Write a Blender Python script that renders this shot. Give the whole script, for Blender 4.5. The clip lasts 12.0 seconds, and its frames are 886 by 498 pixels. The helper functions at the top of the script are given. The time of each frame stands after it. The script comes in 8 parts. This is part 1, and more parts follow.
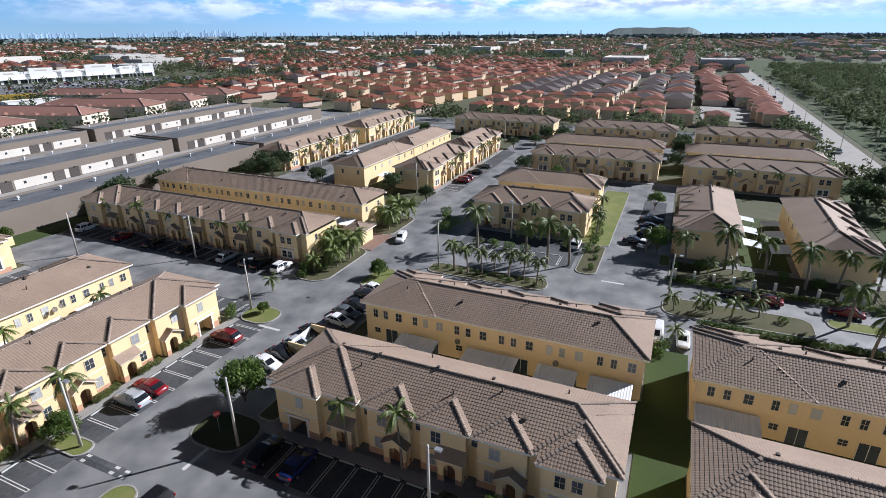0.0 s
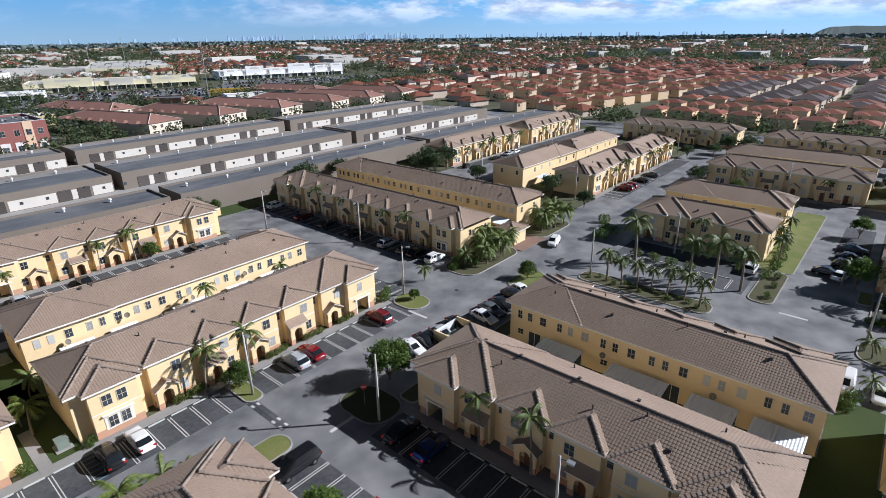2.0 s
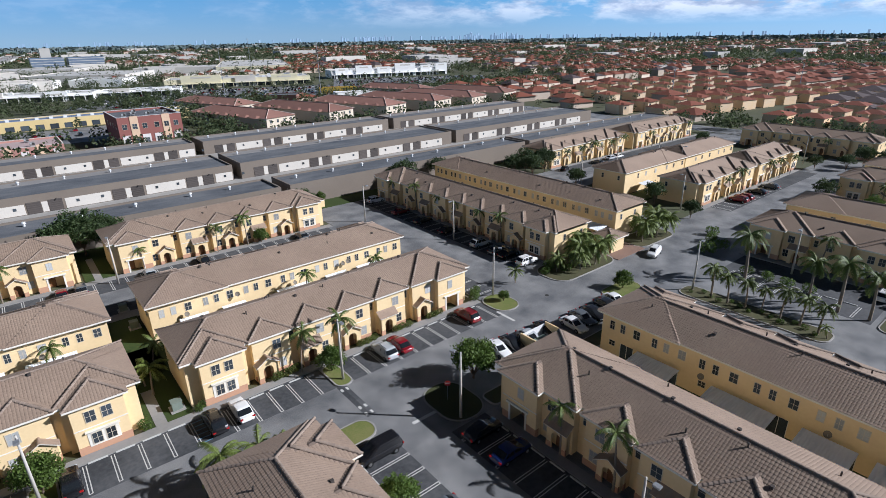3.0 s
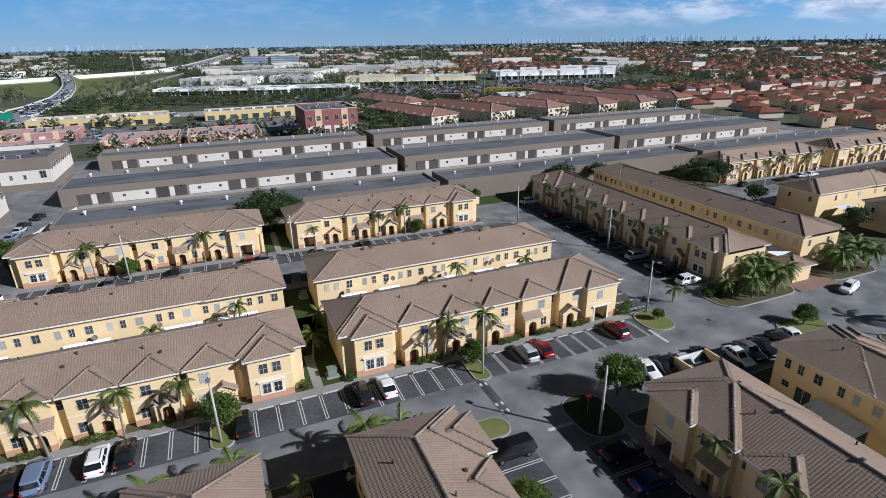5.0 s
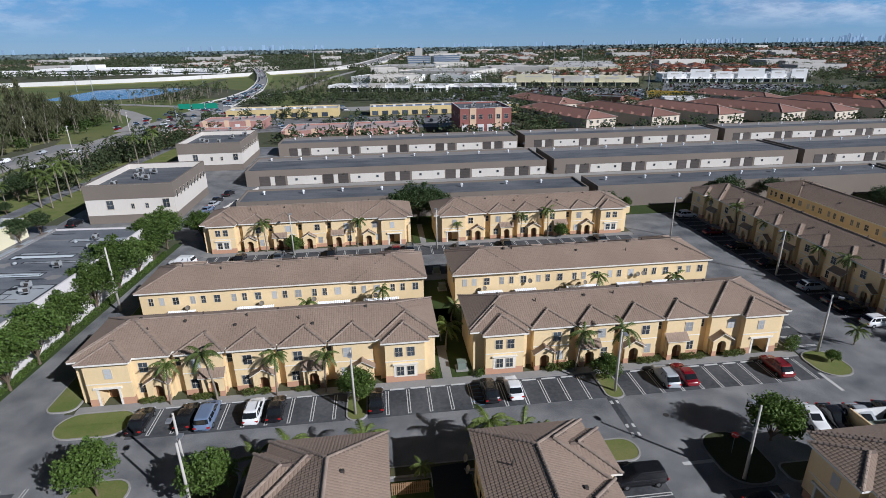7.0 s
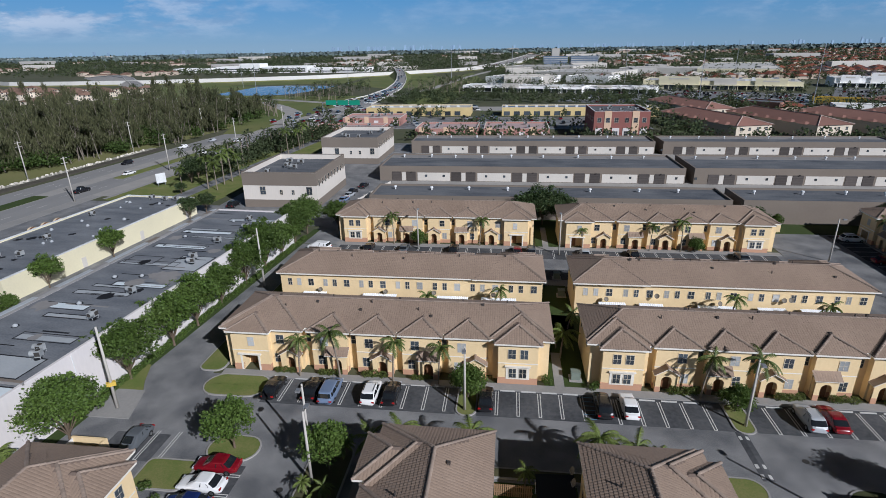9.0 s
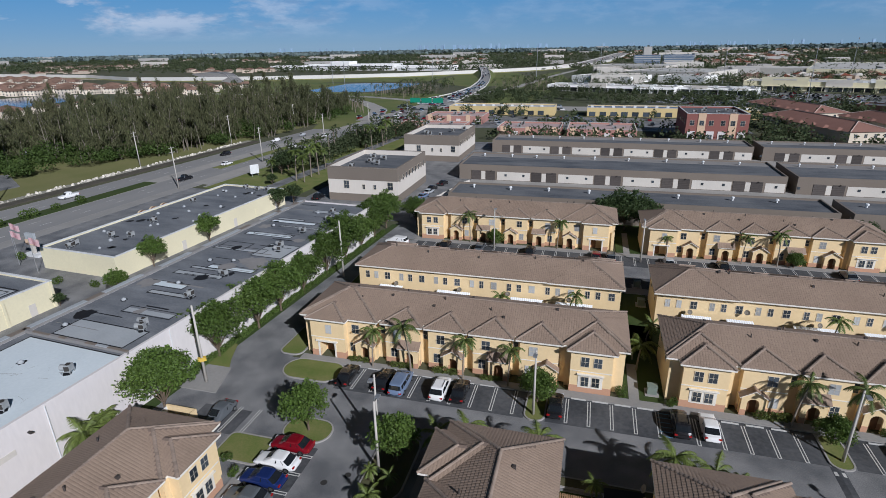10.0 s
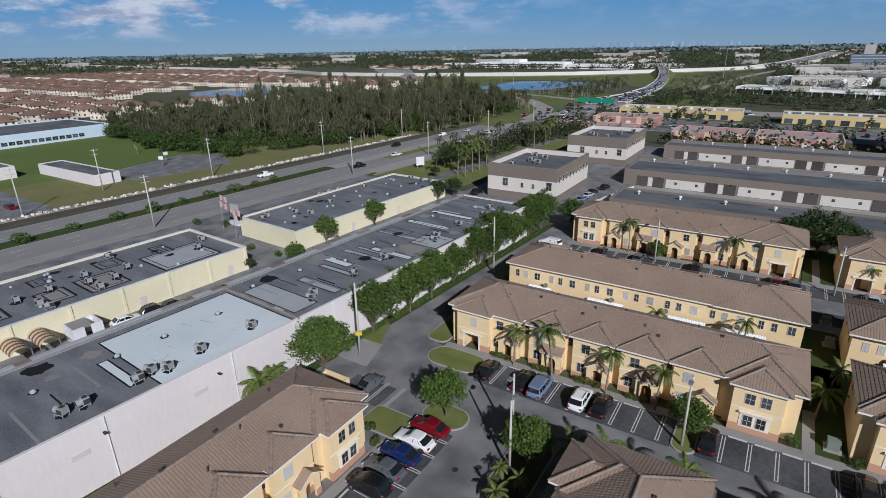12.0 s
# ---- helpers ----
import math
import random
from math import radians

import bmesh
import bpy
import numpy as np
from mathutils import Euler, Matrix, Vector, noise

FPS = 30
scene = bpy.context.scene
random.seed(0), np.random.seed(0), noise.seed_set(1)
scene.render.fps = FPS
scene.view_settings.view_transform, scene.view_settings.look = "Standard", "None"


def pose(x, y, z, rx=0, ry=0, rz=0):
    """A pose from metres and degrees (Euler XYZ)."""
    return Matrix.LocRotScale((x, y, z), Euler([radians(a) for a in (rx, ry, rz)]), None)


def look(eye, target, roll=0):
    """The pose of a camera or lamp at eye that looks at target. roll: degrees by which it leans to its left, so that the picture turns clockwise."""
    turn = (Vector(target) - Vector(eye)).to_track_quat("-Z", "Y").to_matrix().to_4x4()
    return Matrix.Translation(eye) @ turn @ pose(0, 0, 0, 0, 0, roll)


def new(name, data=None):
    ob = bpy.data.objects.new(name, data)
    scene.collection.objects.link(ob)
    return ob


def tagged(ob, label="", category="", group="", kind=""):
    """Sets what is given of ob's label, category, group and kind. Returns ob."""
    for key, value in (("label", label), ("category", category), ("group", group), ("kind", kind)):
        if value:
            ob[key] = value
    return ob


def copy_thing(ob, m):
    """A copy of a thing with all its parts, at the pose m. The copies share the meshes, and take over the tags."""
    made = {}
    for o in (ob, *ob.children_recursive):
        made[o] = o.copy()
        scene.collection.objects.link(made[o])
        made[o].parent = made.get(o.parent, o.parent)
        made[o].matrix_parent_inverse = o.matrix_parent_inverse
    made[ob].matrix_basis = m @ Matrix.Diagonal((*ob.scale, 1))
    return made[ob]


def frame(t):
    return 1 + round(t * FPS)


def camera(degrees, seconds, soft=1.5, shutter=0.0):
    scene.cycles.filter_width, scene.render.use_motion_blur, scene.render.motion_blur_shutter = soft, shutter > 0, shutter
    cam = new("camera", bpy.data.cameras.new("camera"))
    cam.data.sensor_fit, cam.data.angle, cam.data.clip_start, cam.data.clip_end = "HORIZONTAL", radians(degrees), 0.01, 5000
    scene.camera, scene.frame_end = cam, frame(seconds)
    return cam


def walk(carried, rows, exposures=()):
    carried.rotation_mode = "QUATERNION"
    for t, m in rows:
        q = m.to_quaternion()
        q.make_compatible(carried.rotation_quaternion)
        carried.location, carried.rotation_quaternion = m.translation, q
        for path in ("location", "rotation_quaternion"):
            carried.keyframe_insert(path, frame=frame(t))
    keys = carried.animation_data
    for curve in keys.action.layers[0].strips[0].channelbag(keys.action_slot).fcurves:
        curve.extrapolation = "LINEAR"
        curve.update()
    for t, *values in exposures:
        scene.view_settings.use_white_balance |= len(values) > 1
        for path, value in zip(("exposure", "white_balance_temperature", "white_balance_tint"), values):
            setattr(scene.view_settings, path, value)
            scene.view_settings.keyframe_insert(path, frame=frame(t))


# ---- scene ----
cam = camera(79.0, 12.0, soft=0.35)

PATH = [
    (0, (0.015, 0.016, 40.057), (1.714, 0.757, 39.307), -0.4),
    (0.5, (0.055, 0.083, 40.002), (1.686, 0.966, 39.254), -0.5),
    (1, (0.019, 0.181, 39.898), (1.582, 1.183, 39.153), -0.5),
    (1.5, (0.029, 0.205, 39.883), (1.52, 1.312, 39.14), -0.6),
    (2, (0.016, 0.191, 39.879), (1.425, 1.403, 39.138), -0.8),
    (2.5, (-0.014, 0.184, 39.904), (1.283, 1.515, 39.166), -0.9),
    (3, (-0.058, 0.152, 39.937), (1.107, 1.602, 39.202), -1.0),
    (5, (-0.955, 0.596, 39.694), (-0.246, 2.322, 38.973), -0.9),
    (5.5, (-0.962, 0.591, 39.709), (-0.374, 2.362, 38.99), -0.9),
    (6, (-0.967, 0.585, 39.721), (-0.503, 2.393, 39.003), -1.0),
    (6.5, (-0.989, 0.561, 39.744), (-0.648, 2.397, 39.028), -1.0),
    (7, (-1.036, 0.512, 39.783), (-0.826, 2.369, 39.07), -0.9),
    (9, (-1.282, 0.213, 40.049), (-1.515, 2.07, 39.343), -1.0),
    (9.5, (-1.326, 0.19, 40.09), (-1.699, 2.025, 39.385), -1.0),
    (10, (-1.42, 0.231, 40.169), (-1.926, 2.033, 39.462), -1.0),
    (10.5, (-1.52, 0.223, 40.225), (-2.153, 1.983, 39.518), -1.0),
    (11, (-1.615, 0.207, 40.265), (-2.378, 1.915, 39.558), -0.9),
    (11.5, (-1.693, 0.178, 40.275), (-2.577, 1.828, 39.569), -1.0),
    (12, (-1.752, 0.164, 40.247), (-2.763, 1.739, 39.543), -1.0),
]
walk(cam, [(t, look(eye, target, roll)) for t, eye, target, roll in PATH], [(0, 0.7, 5710, 14), (3, 0.4, 5640, 13), (6.5, 0.12, 5630, 13), (9.5, -0.09, 5660, 13), (12, -0.2, 5710, 13.5)])

# ---- daylight: low afternoon sun from the south-east of the plan, blue sky with cumulus ----
SUN_ELEV, SUN_AZ = 31.0, (0.72, -0.69)
world = bpy.data.worlds.new("world")
scene.world = world
world.use_nodes = True
wn, wl = world.node_tree.nodes, world.node_tree.links
wn.clear()
w_out = wn.new("ShaderNodeOutputWorld")
w_bg = wn.new("ShaderNodeBackground")
w_sky = wn.new("ShaderNodeTexSky")
w_sky.sky_type = "NISHITA"
w_sky.sun_disc = False
w_sky.sun_elevation = radians(SUN_ELEV)
w_sky.sun_rotation = math.atan2(SUN_AZ[0], SUN_AZ[1])
w_sky.air_density, w_sky.dust_density, w_sky.ozone_density, w_sky.altitude = 0.75, 0.0, 5.0, 1500
w_hue = wn.new("ShaderNodeHueSaturation")
w_hue.inputs["Saturation"].default_value = 1.0
w_hue.inputs["Hue"].default_value = 0.505
w_geo = wn.new("ShaderNodeTexCoord")
w_sep = wn.new("ShaderNodeSeparateXYZ")
wl.new(w_geo.outputs["Generated"], w_sep.inputs[0])


def w_range(src, a, b, c, d):
    """A clamped linear step of a value, for the sky."""
    r = wn.new("ShaderNodeMapRange")
    r.inputs["From Min"].default_value, r.inputs["From Max"].default_value = a, b
    r.inputs["To Min"].default_value, r.inputs["To Max"].default_value = c, d
    wl.new(src, r.inputs["Value"])
    return r.outputs[0]


def w_math(op, a, b=None):
    m = wn.new("ShaderNodeMath")
    m.operation = op
    wl.new(a, m.inputs[0])
    if b is not None:
        wl.new(b, m.inputs[1])
    return m.outputs[0]


def w_cloud(scale, noise_scale, detail):
    mp = wn.new("ShaderNodeMapping")
    mp.inputs["Scale"].default_value = scale
    wl.new(w_geo.outputs["Generated"], mp.inputs["Vector"])
    t = wn.new("ShaderNodeTexNoise")
    t.inputs["Scale"].default_value, t.inputs["Detail"].default_value, t.inputs["Roughness"].default_value = noise_scale, detail, 0.6
    wl.new(mp.outputs["Vector"], t.inputs["Vector"])
    return t.outputs["Fac"]


# cumulus banks lie thick to the east and west, thin to the north, and thin out overhead
w_puff = w_range(w_math("ADD", w_cloud((9, 9, 27), 1.0, 9), w_range(w_sep.outputs["X"], 0.6, 1.0, 0.0, 0.11)), 0.46, 0.58, 0.0, 1.0)
w_side = w_range(w_math("ABSOLUTE", w_sep.outputs["X"]), 0.35, 0.9, 0.12, 0.95)
w_rise = w_math("MULTIPLY", w_range(w_sep.outputs["Z"], 0.012, 0.04, 0.0, 1.0), w_range(w_sep.outputs["Z"], 0.12, 0.45, 1.0, 0.1))
w_cover = w_math("MULTIPLY", w_math("MULTIPLY", w_puff, w_side), w_rise)
w_shade = wn.new("ShaderNodeMix")
w_shade.data_type = "RGBA"
w_shade.inputs[6].default_value, w_shade.inputs[7].default_value = (7.5, 8.7, 11.0, 1), (15.2, 15.6, 16.2, 1)
wl.new(w_range(w_cloud((14, 14, 50), 1.3, 6), 0.40, 0.58, 0.0, 1.0), w_shade.inputs[0])
w_mix = wn.new("ShaderNodeMix")
w_mix.data_type = "RGBA"
wl.new(w_sky.outputs["Color"], w_hue.inputs["Color"])
wl.new(w_cover, w_mix.inputs[0])
wl.new(w_shade.outputs[2], w_mix.inputs[7])
w_deep = wn.new("ShaderNodeMapRange")  # the sky deepens towards the zenith
w_deep.inputs["From Min"].default_value, w_deep.inputs["From Max"].default_value = 0.12, 0.55
w_deep.inputs["To Min"].default_value, w_deep.inputs["To Max"].default_value = 1.0, 0.13
wl.new(w_sep.outputs["Z"], w_deep.inputs["Value"])
wl.new(w_deep.outputs[0], w_hue.inputs["Value"])
w_haze = wn.new("ShaderNodeMix")  # humid blue of the lower sky
w_haze.data_type = "RGBA"
w_band = wn.new("ShaderNodeMapRange")
w_band.inputs["From Min"].default_value, w_band.inputs["From Max"].default_value = 0.05, 0.42
w_band.inputs["To Min"].default_value, w_band.inputs["To Max"].default_value = 0.62, 0.0
wl.new(w_sep.outputs["Z"], w_band.inputs["Value"])
wl.new(w_band.outputs[0], w_haze.inputs[0])
w_blue = wn.new("ShaderNodeMix")  # pale at the horizon, clear blue a little above
w_blue.data_type = "RGBA"
w_blue.inputs[6].default_value, w_blue.inputs[7].default_value = (4.6, 8.0, 11.4, 1), (2.4, 7.8, 13.3, 1)
wl.new(w_range(w_sep.outputs["Z"], 0.005, 0.075, 0.0, 1.0), w_blue.inputs[0])
w_sunny = wn.new("ShaderNodeVectorMath")  # the humid air is brighter below the sun
w_sunny.operation = "SCALE"
wl.new(w_blue.outputs[2], w_sunny.inputs[0])
wl.new(w_range(w_sep.outputs["X"], 0.6, 1.0, 1.0, 1.5), w_sunny.inputs["Scale"])
wl.new(w_sunny.outputs["Vector"], w_haze.inputs[7])
wl.new(w_hue.outputs["Color"], w_haze.inputs[6])
wl.new(w_haze.outputs[2], w_mix.inputs[6])
wl.new(w_mix.outputs[2], w_bg.inputs["Color"])
w_bg.inputs["Strength"].default_value = 0.045
wl.new(w_bg.outputs["Background"], w_out.inputs["Surface"])

sun_data = bpy.data.lights.new("sun", "SUN")
sun_data.energy, sun_data.angle, sun_data.color = 5.0, radians(0.5), (1.0, 0.955, 0.89)
sun = new("sun", sun_data)
ce = math.cos(radians(SUN_ELEV))
sun.matrix_world = look((0, 0, 200), (-SUN_AZ[0] * ce * 50, -SUN_AZ[1] * ce * 50, 200 - math.sin(radians(SUN_ELEV)) * 50))

# ---- materials ----
def material(name, color, rough=0.85, second=None, scale=1.0, fine=None, amount=0.5, bump=0.0, metal=0.0, island=0.0, spec=0.3, per_object=0.0, bump_scale=None, stretch=None):
    """A surface whose colour drifts between two tones at two scales, with fine relief."""
    m = bpy.data.materials.new(name)
    m.use_nodes = True
    n, l = m.node_tree.nodes, m.node_tree.links
    b = n["Principled BSDF"]
    b.inputs["Roughness"].default_value, b.inputs["Metallic"].default_value = rough, metal
    b.inputs["Specular IOR Level"].default_value = spec
    second = second or tuple(c * 0.75 for c in color)
    co = n.new("ShaderNodeTexCoord")
    src = co.outputs["Object"]
    if stretch:
        mp = n.new("ShaderNodeMapping")
        mp.inputs["Scale"].default_value = stretch
        l.new(src, mp.inputs["Vector"])
        src = mp.outputs["Vector"]
    big, small = n.new("ShaderNodeTexNoise"), n.new("ShaderNodeTexNoise")
    big.inputs["Scale"].default_value, big.inputs["Detail"].default_value = 0.25 * scale, 6
    small.inputs["Scale"].default_value, small.inputs["Detail"].default_value = fine or 6.0 * scale, 3
    l.new(src, big.inputs["Vector"])
    l.new(src, small.inputs["Vector"])
    add = n.new("ShaderNodeMath")
    add.operation = "MULTIPLY_ADD"
    add.inputs[1].default_value = 0.6
    l.new(small.outputs["Fac"], add.inputs[0])
    l.new(big.outputs["Fac"], add.inputs[2])
    ramp = n.new("ShaderNodeMapRange")
    ramp.inputs["From Min"].default_value, ramp.inputs["From Max"].default_value = 0.8 - 0.4 * amount, 0.8 + 0.4 * amount + 0.01
    l.new(add.outputs[0], ramp.inputs["Value"])
    mix = n.new("ShaderNodeMix")
    mix.data_type = "RGBA"
    mix.inputs[6].default_value, mix.inputs[7].default_value = (*color, 1), (*second, 1)
    l.new(ramp.outputs[0], mix.inputs[0])
    col = mix.outputs[2]
    for amt, kind in ((island, "geo"), (per_object, "obj")):
        if amt:
            g = n.new("ShaderNodeNewGeometry" if kind == "geo" else "ShaderNodeObjectInfo")
            r = n.new("ShaderNodeMapRange")
            r.inputs["To Min"].default_value, r.inputs["To Max"].default_value = 1 - amt, 1 + amt
            l.new(g.outputs["Random Per Island" if kind == "geo" else "Random"], r.inputs["Value"])
            hs = n.new("ShaderNodeHueSaturation")
            l.new(r.outputs[0], hs.inputs["Value"])
            l.new(col, hs.inputs["Color"])
            col = hs.outputs["Color"]
    l.new(col, b.inputs["Base Color"])
    if bump:
        bp = n.new("ShaderNodeBump")
        bp.inputs["Strength"].default_value, bp.inputs["Distance"].default_value = 0.6, bump
        if bump_scale:
            t = n.new("ShaderNodeTexNoise")
            t.inputs["Scale"].default_value = bump_scale
            l.new(src, t.inputs["Vector"])
            l.new(t.outputs["Fac"], bp.inputs["Height"])
        else:
            l.new(small.outputs["Fac"], bp.inputs["Height"])
        l.new(bp.outputs["Normal"], b.inputs["Normal"])
    return m


def leafy(m, share=0.35):
    """Lets part of the light through thin leaves."""
    n, l = m.node_tree.nodes, m.node_tree.links
    b, out = n["Principled BSDF"], n["Material Output"]
    tr, mx = n.new("ShaderNodeBsdfTranslucent"), n.new("ShaderNodeMixShader")
    l.new(b.inputs["Base Color"].links[0].from_socket, tr.inputs["Color"])
    mx.inputs[0].default_value = share
    l.new(b.outputs[0], mx.inputs[1])
    l.new(tr.outputs[0], mx.inputs[2])
    l.new(mx.outputs[0], out.inputs["Surface"])
    return m


STUCCO = material("cream_stucco", (0.78, 0.605, 0.35), 0.9, (0.68, 0.515, 0.285), 0.6, 3.0, 0.9, 0.01, bump_scale=30)
STUCCO_BASE = material("salmon_stucco", (0.52, 0.30, 0.19), 0.9, (0.44, 0.25, 0.16), 0.8, 4.0, 0.8, 0.01)
TRIM = material("white_trim", (0.78, 0.74, 0.66), 0.7, (0.66, 0.62, 0.54), 1.0)
TILE = material("concrete_roof_tile", (0.332, 0.247, 0.184), 0.75, (0.235, 0.172, 0.128), 0.8, 5.0, 1.0, 0.01, island=0.045)
TILE_BED = material("roof_underlay", (0.20, 0.15, 0.12), 0.9)
CAP = material("ridge_cap_tile", (0.30, 0.235, 0.185), 0.85, (0.22, 0.17, 0.135), 1.0, 5.0, 1.0, 0.01, island=0.14)
ASPHALT = material("asphalt", (0.088, 0.092, 0.099), 0.62, (0.265, 0.264, 0.26), 0.9, 9.0, 0.55, 0.006, bump_scale=25, spec=0.45)
ASPHALT_NEW = material("sealed_asphalt", (0.042, 0.045, 0.05), 0.85, (0.098, 0.10, 0.104), 0.6, 2.0, 0.5, 0.006, bump_scale=25)
CONCRETE = material("concrete", (0.36, 0.345, 0.32), 0.9, (0.26, 0.25, 0.235), 0.8, 3.0, 0.9, 0.004)
WALK = material("sidewalk_concrete", (0.30, 0.29, 0.275), 0.9, (0.22, 0.215, 0.205), 0.8, 3.0, 0.9, 0.004)
PAINT = material("road_paint", (0.62, 0.61, 0.58), 0.7, (0.40, 0.40, 0.38), 2.0, 8.0, 1.0)
YELLOW = material("yellow_paint", (0.65, 0.45, 0.06), 0.7, (0.5, 0.35, 0.08), 2.0)
GRASS = material("grass", (0.10, 0.142, 0.028), 0.95, (0.185, 0.18, 0.065), 1.2, 6.0, 0.6, 0.03)
FIELD = material("suburb_ground", (0.05, 0.068, 0.028), 0.95, (0.11, 0.10, 0.065), 0.05, 0.4, 1.0, 0.02)
GLASS = material("window_glass", (0.035, 0.045, 0.055), 0.12, (0.06, 0.07, 0.08), 1.0, spec=0.6, per_object=0.5)
BLIND = material("window_blind", (0.42, 0.43, 0.42), 0.35, (0.3, 0.31, 0.32), 1.0, spec=0.6, per_object=0.4)
VENTDARK = material("dark_roof_vent", (0.075, 0.062, 0.054), 0.7, (0.05, 0.042, 0.038), 2.0)
DOOR = material("door_wood", (0.20, 0.10, 0.05), 0.6, (0.14, 0.07, 0.035), 2.0)
DARK = material("dark_recess", (0.05, 0.045, 0.04), 0.9)
METAL = material("galvanised_metal", (0.42, 0.43, 0.44), 0.45, (0.3, 0.31, 0.32), 2.0, metal=0.6)
BARK = material("bark", (0.16, 0.12, 0.085), 0.95, (0.10, 0.075, 0.05), 4.0, 20.0, 1.0, 0.02)
PALMBARK = material("palm_bark", (0.26, 0.22, 0.17), 0.95, (0.17, 0.14, 0.11), 4.0, 20.0, 1.0, 0.02)

# ---- mesh tools ----
class MB:
    """Collects vertices and faces of one mesh."""

    def __init__(self):
        self.v, self.f, self.m = [], [], []

    def poly(self, pts, mat=0):
        k = len(self.v)
        self.v += [tuple(p) for p in pts]
        self.f.append(tuple(range(k, k + len(pts))))
        self.m.append(mat)

    def box(self, x0, x1, y0, y1, z0, z1, mat=0):
        k = len(self.v)
        self.v += [(x0, y0, z0), (x1, y0, z0), (x1, y1, z0), (x0, y1, z0), (x0, y0, z1), (x1, y0, z1), (x1, y1, z1), (x0, y1, z1)]
        self.f += [(k, k + 3, k + 2, k + 1), (k + 4, k + 5, k + 6, k + 7), (k, k + 1, k + 5, k + 4), (k + 1, k + 2, k + 6, k + 5), (k + 2, k + 3, k + 7, k + 6), (k + 3, k, k + 4, k + 7)]
        self.m += [mat] * 6

    def prism(self, pts, z0, z1, mat=0, side=None):
        """An upright prism over a plan polygon (anticlockwise)."""
        k, n = len(self.v), len(pts)
        self.v += [(x, y, z0) for x, y in pts] + [(x, y, z1) for x, y in pts]
        self.f += [tuple(range(k + n - 1, k - 1, -1)), tuple(range(k + n, k + 2 * n))] + [(k + i, k + (i + 1) % n, k + n + (i + 1) % n, k + n + i) for i in range(n)]
        self.m += [mat, mat] + [mat if side is None else side] * n

    def tube(self, a, b, ra, rb, n=8, mat=0, caps=True):
        a, b = Vector(a), Vector(b)
        d = (b - a).normalized()
        s = d.cross(Vector((0, 0, 1)) if abs(d.z) < 0.9 else Vector((1, 0, 0))).normalized()
        u = s.cross(d)
        k = len(self.v)
        for c, r in ((a, ra), (b, rb)):
            self.v += [tuple(c + (s * math.cos(2 * math.pi * i / n) + u * math.sin(2 * math.pi * i / n)) * r) for i in range(n)]
        self.f += [(k + i, k + (i + 1) % n, k + n + (i + 1) % n, k + n + i) for i in range(n)]
        self.m += [mat] * n
        if caps:
            self.f += [tuple(range(k + n - 1, k - 1, -1)), tuple(range(k + n, k + 2 * n))]
            self.m += [mat, mat]

    def weld(self):
        """Joins corners that lie at the same place, so that touching faces make one piece."""
        seen, to, keep = {}, [], []
        for p in self.v:
            k = tuple(round(c, 4) for c in p)
            if k not in seen:
                seen[k] = len(keep)
                keep.append(p)
            to.append(seen[k])
        self.v, self.f = keep, [tuple(to[i] for i in f) for f in self.f]
        return self

    def mesh(self, name, mats, smooth=False):
        me = bpy.data.meshes.new(name)
        me.from_pydata(self.v, [], self.f)
        for m in mats:
            me.materials.append(m)
        if len(mats) > 1:
            me.polygons.foreach_set("material_index", self.m)
        if smooth:
            me.polygons.foreach_set("use_smooth", [True] * len(self.f))
        me.update()
        return me


def part(name, mb, mats, parent, label="", kind="", at=None, smooth=False):
    """One mesh under a thing or a part; mb may be a mesh that is shared."""
    mats = mats if isinstance(mats, (list, tuple)) else [mats]
    ob = new(name, mb if isinstance(mb, bpy.types.Mesh) else mb.mesh(name, mats, smooth))
    ob.parent = parent
    if at is not None:
        ob.matrix_basis = at
    return tagged(ob, label, kind=kind)


def thing(name, label, category, m=None, group="", kind=""):
    ob = new(name)
    ob.empty_display_size = 0.3
    if m is not None:
        ob.matrix_basis = m
    return tagged(ob, label, category, group, kind)


def solid(name, mb, mats, label, category, m=None, group="", kind="", smooth=False):
    """A thing that is one mesh."""
    mats = mats if isinstance(mats, (list, tuple)) else [mats]
    ob = new(name, mb if isinstance(mb, bpy.types.Mesh) else mb.mesh(name, mats, smooth))
    if m is not None:
        ob.matrix_basis = m
    return tagged(ob, label, category, group, kind)

# ---- ground, roads ----
mb = MB()
mb.box(-6000, 6000, -3000, 6000, -2.0, -0.06)
solid("ground", mb, FIELD, "flat green and tan suburban ground to the horizon", "ground", kind="structure")


def slab(name, x0, x1, y0, y1, z1, mat, label, category, z0=-0.3, kind="structure"):
    m = MB()
    m.box(x0, x1, y0, y1, z0, z1)
    return solid(name, m, mat, label, category, kind=kind)


site = slab("road", -50.4, 112, -60, 57, 0.0, ASPHALT, "weathered grey asphalt drives between the townhouse rows", "road")
slab("road", 53.5, 73, 57, 127, 0.0, ASPHALT, "grey asphalt drive beside the long townhouse row", "road")
slab("road", -49, 53.5, 91, 106.6, 0.0, ASPHALT, "asphalt parking drive between two townhouse rows", "road")
slab("road", -50.2, -39.5, 57, 91, 0.0, ASPHALT, "grey asphalt drive along the white wall", "road")
slab("road", 106, 235, 90, 108.5, 0.0, ASPHALT, "asphalt parking drive along the far rows", "road")
slab("road", 112, 212, 41, 57.3, 0.0, ASPHALT, "asphalt drive between far townhouse rows", "road")
slab("road", 112, 157, -1.5, 13.2, 0.0, ASPHALT, "asphalt side street with parked cars", "road")
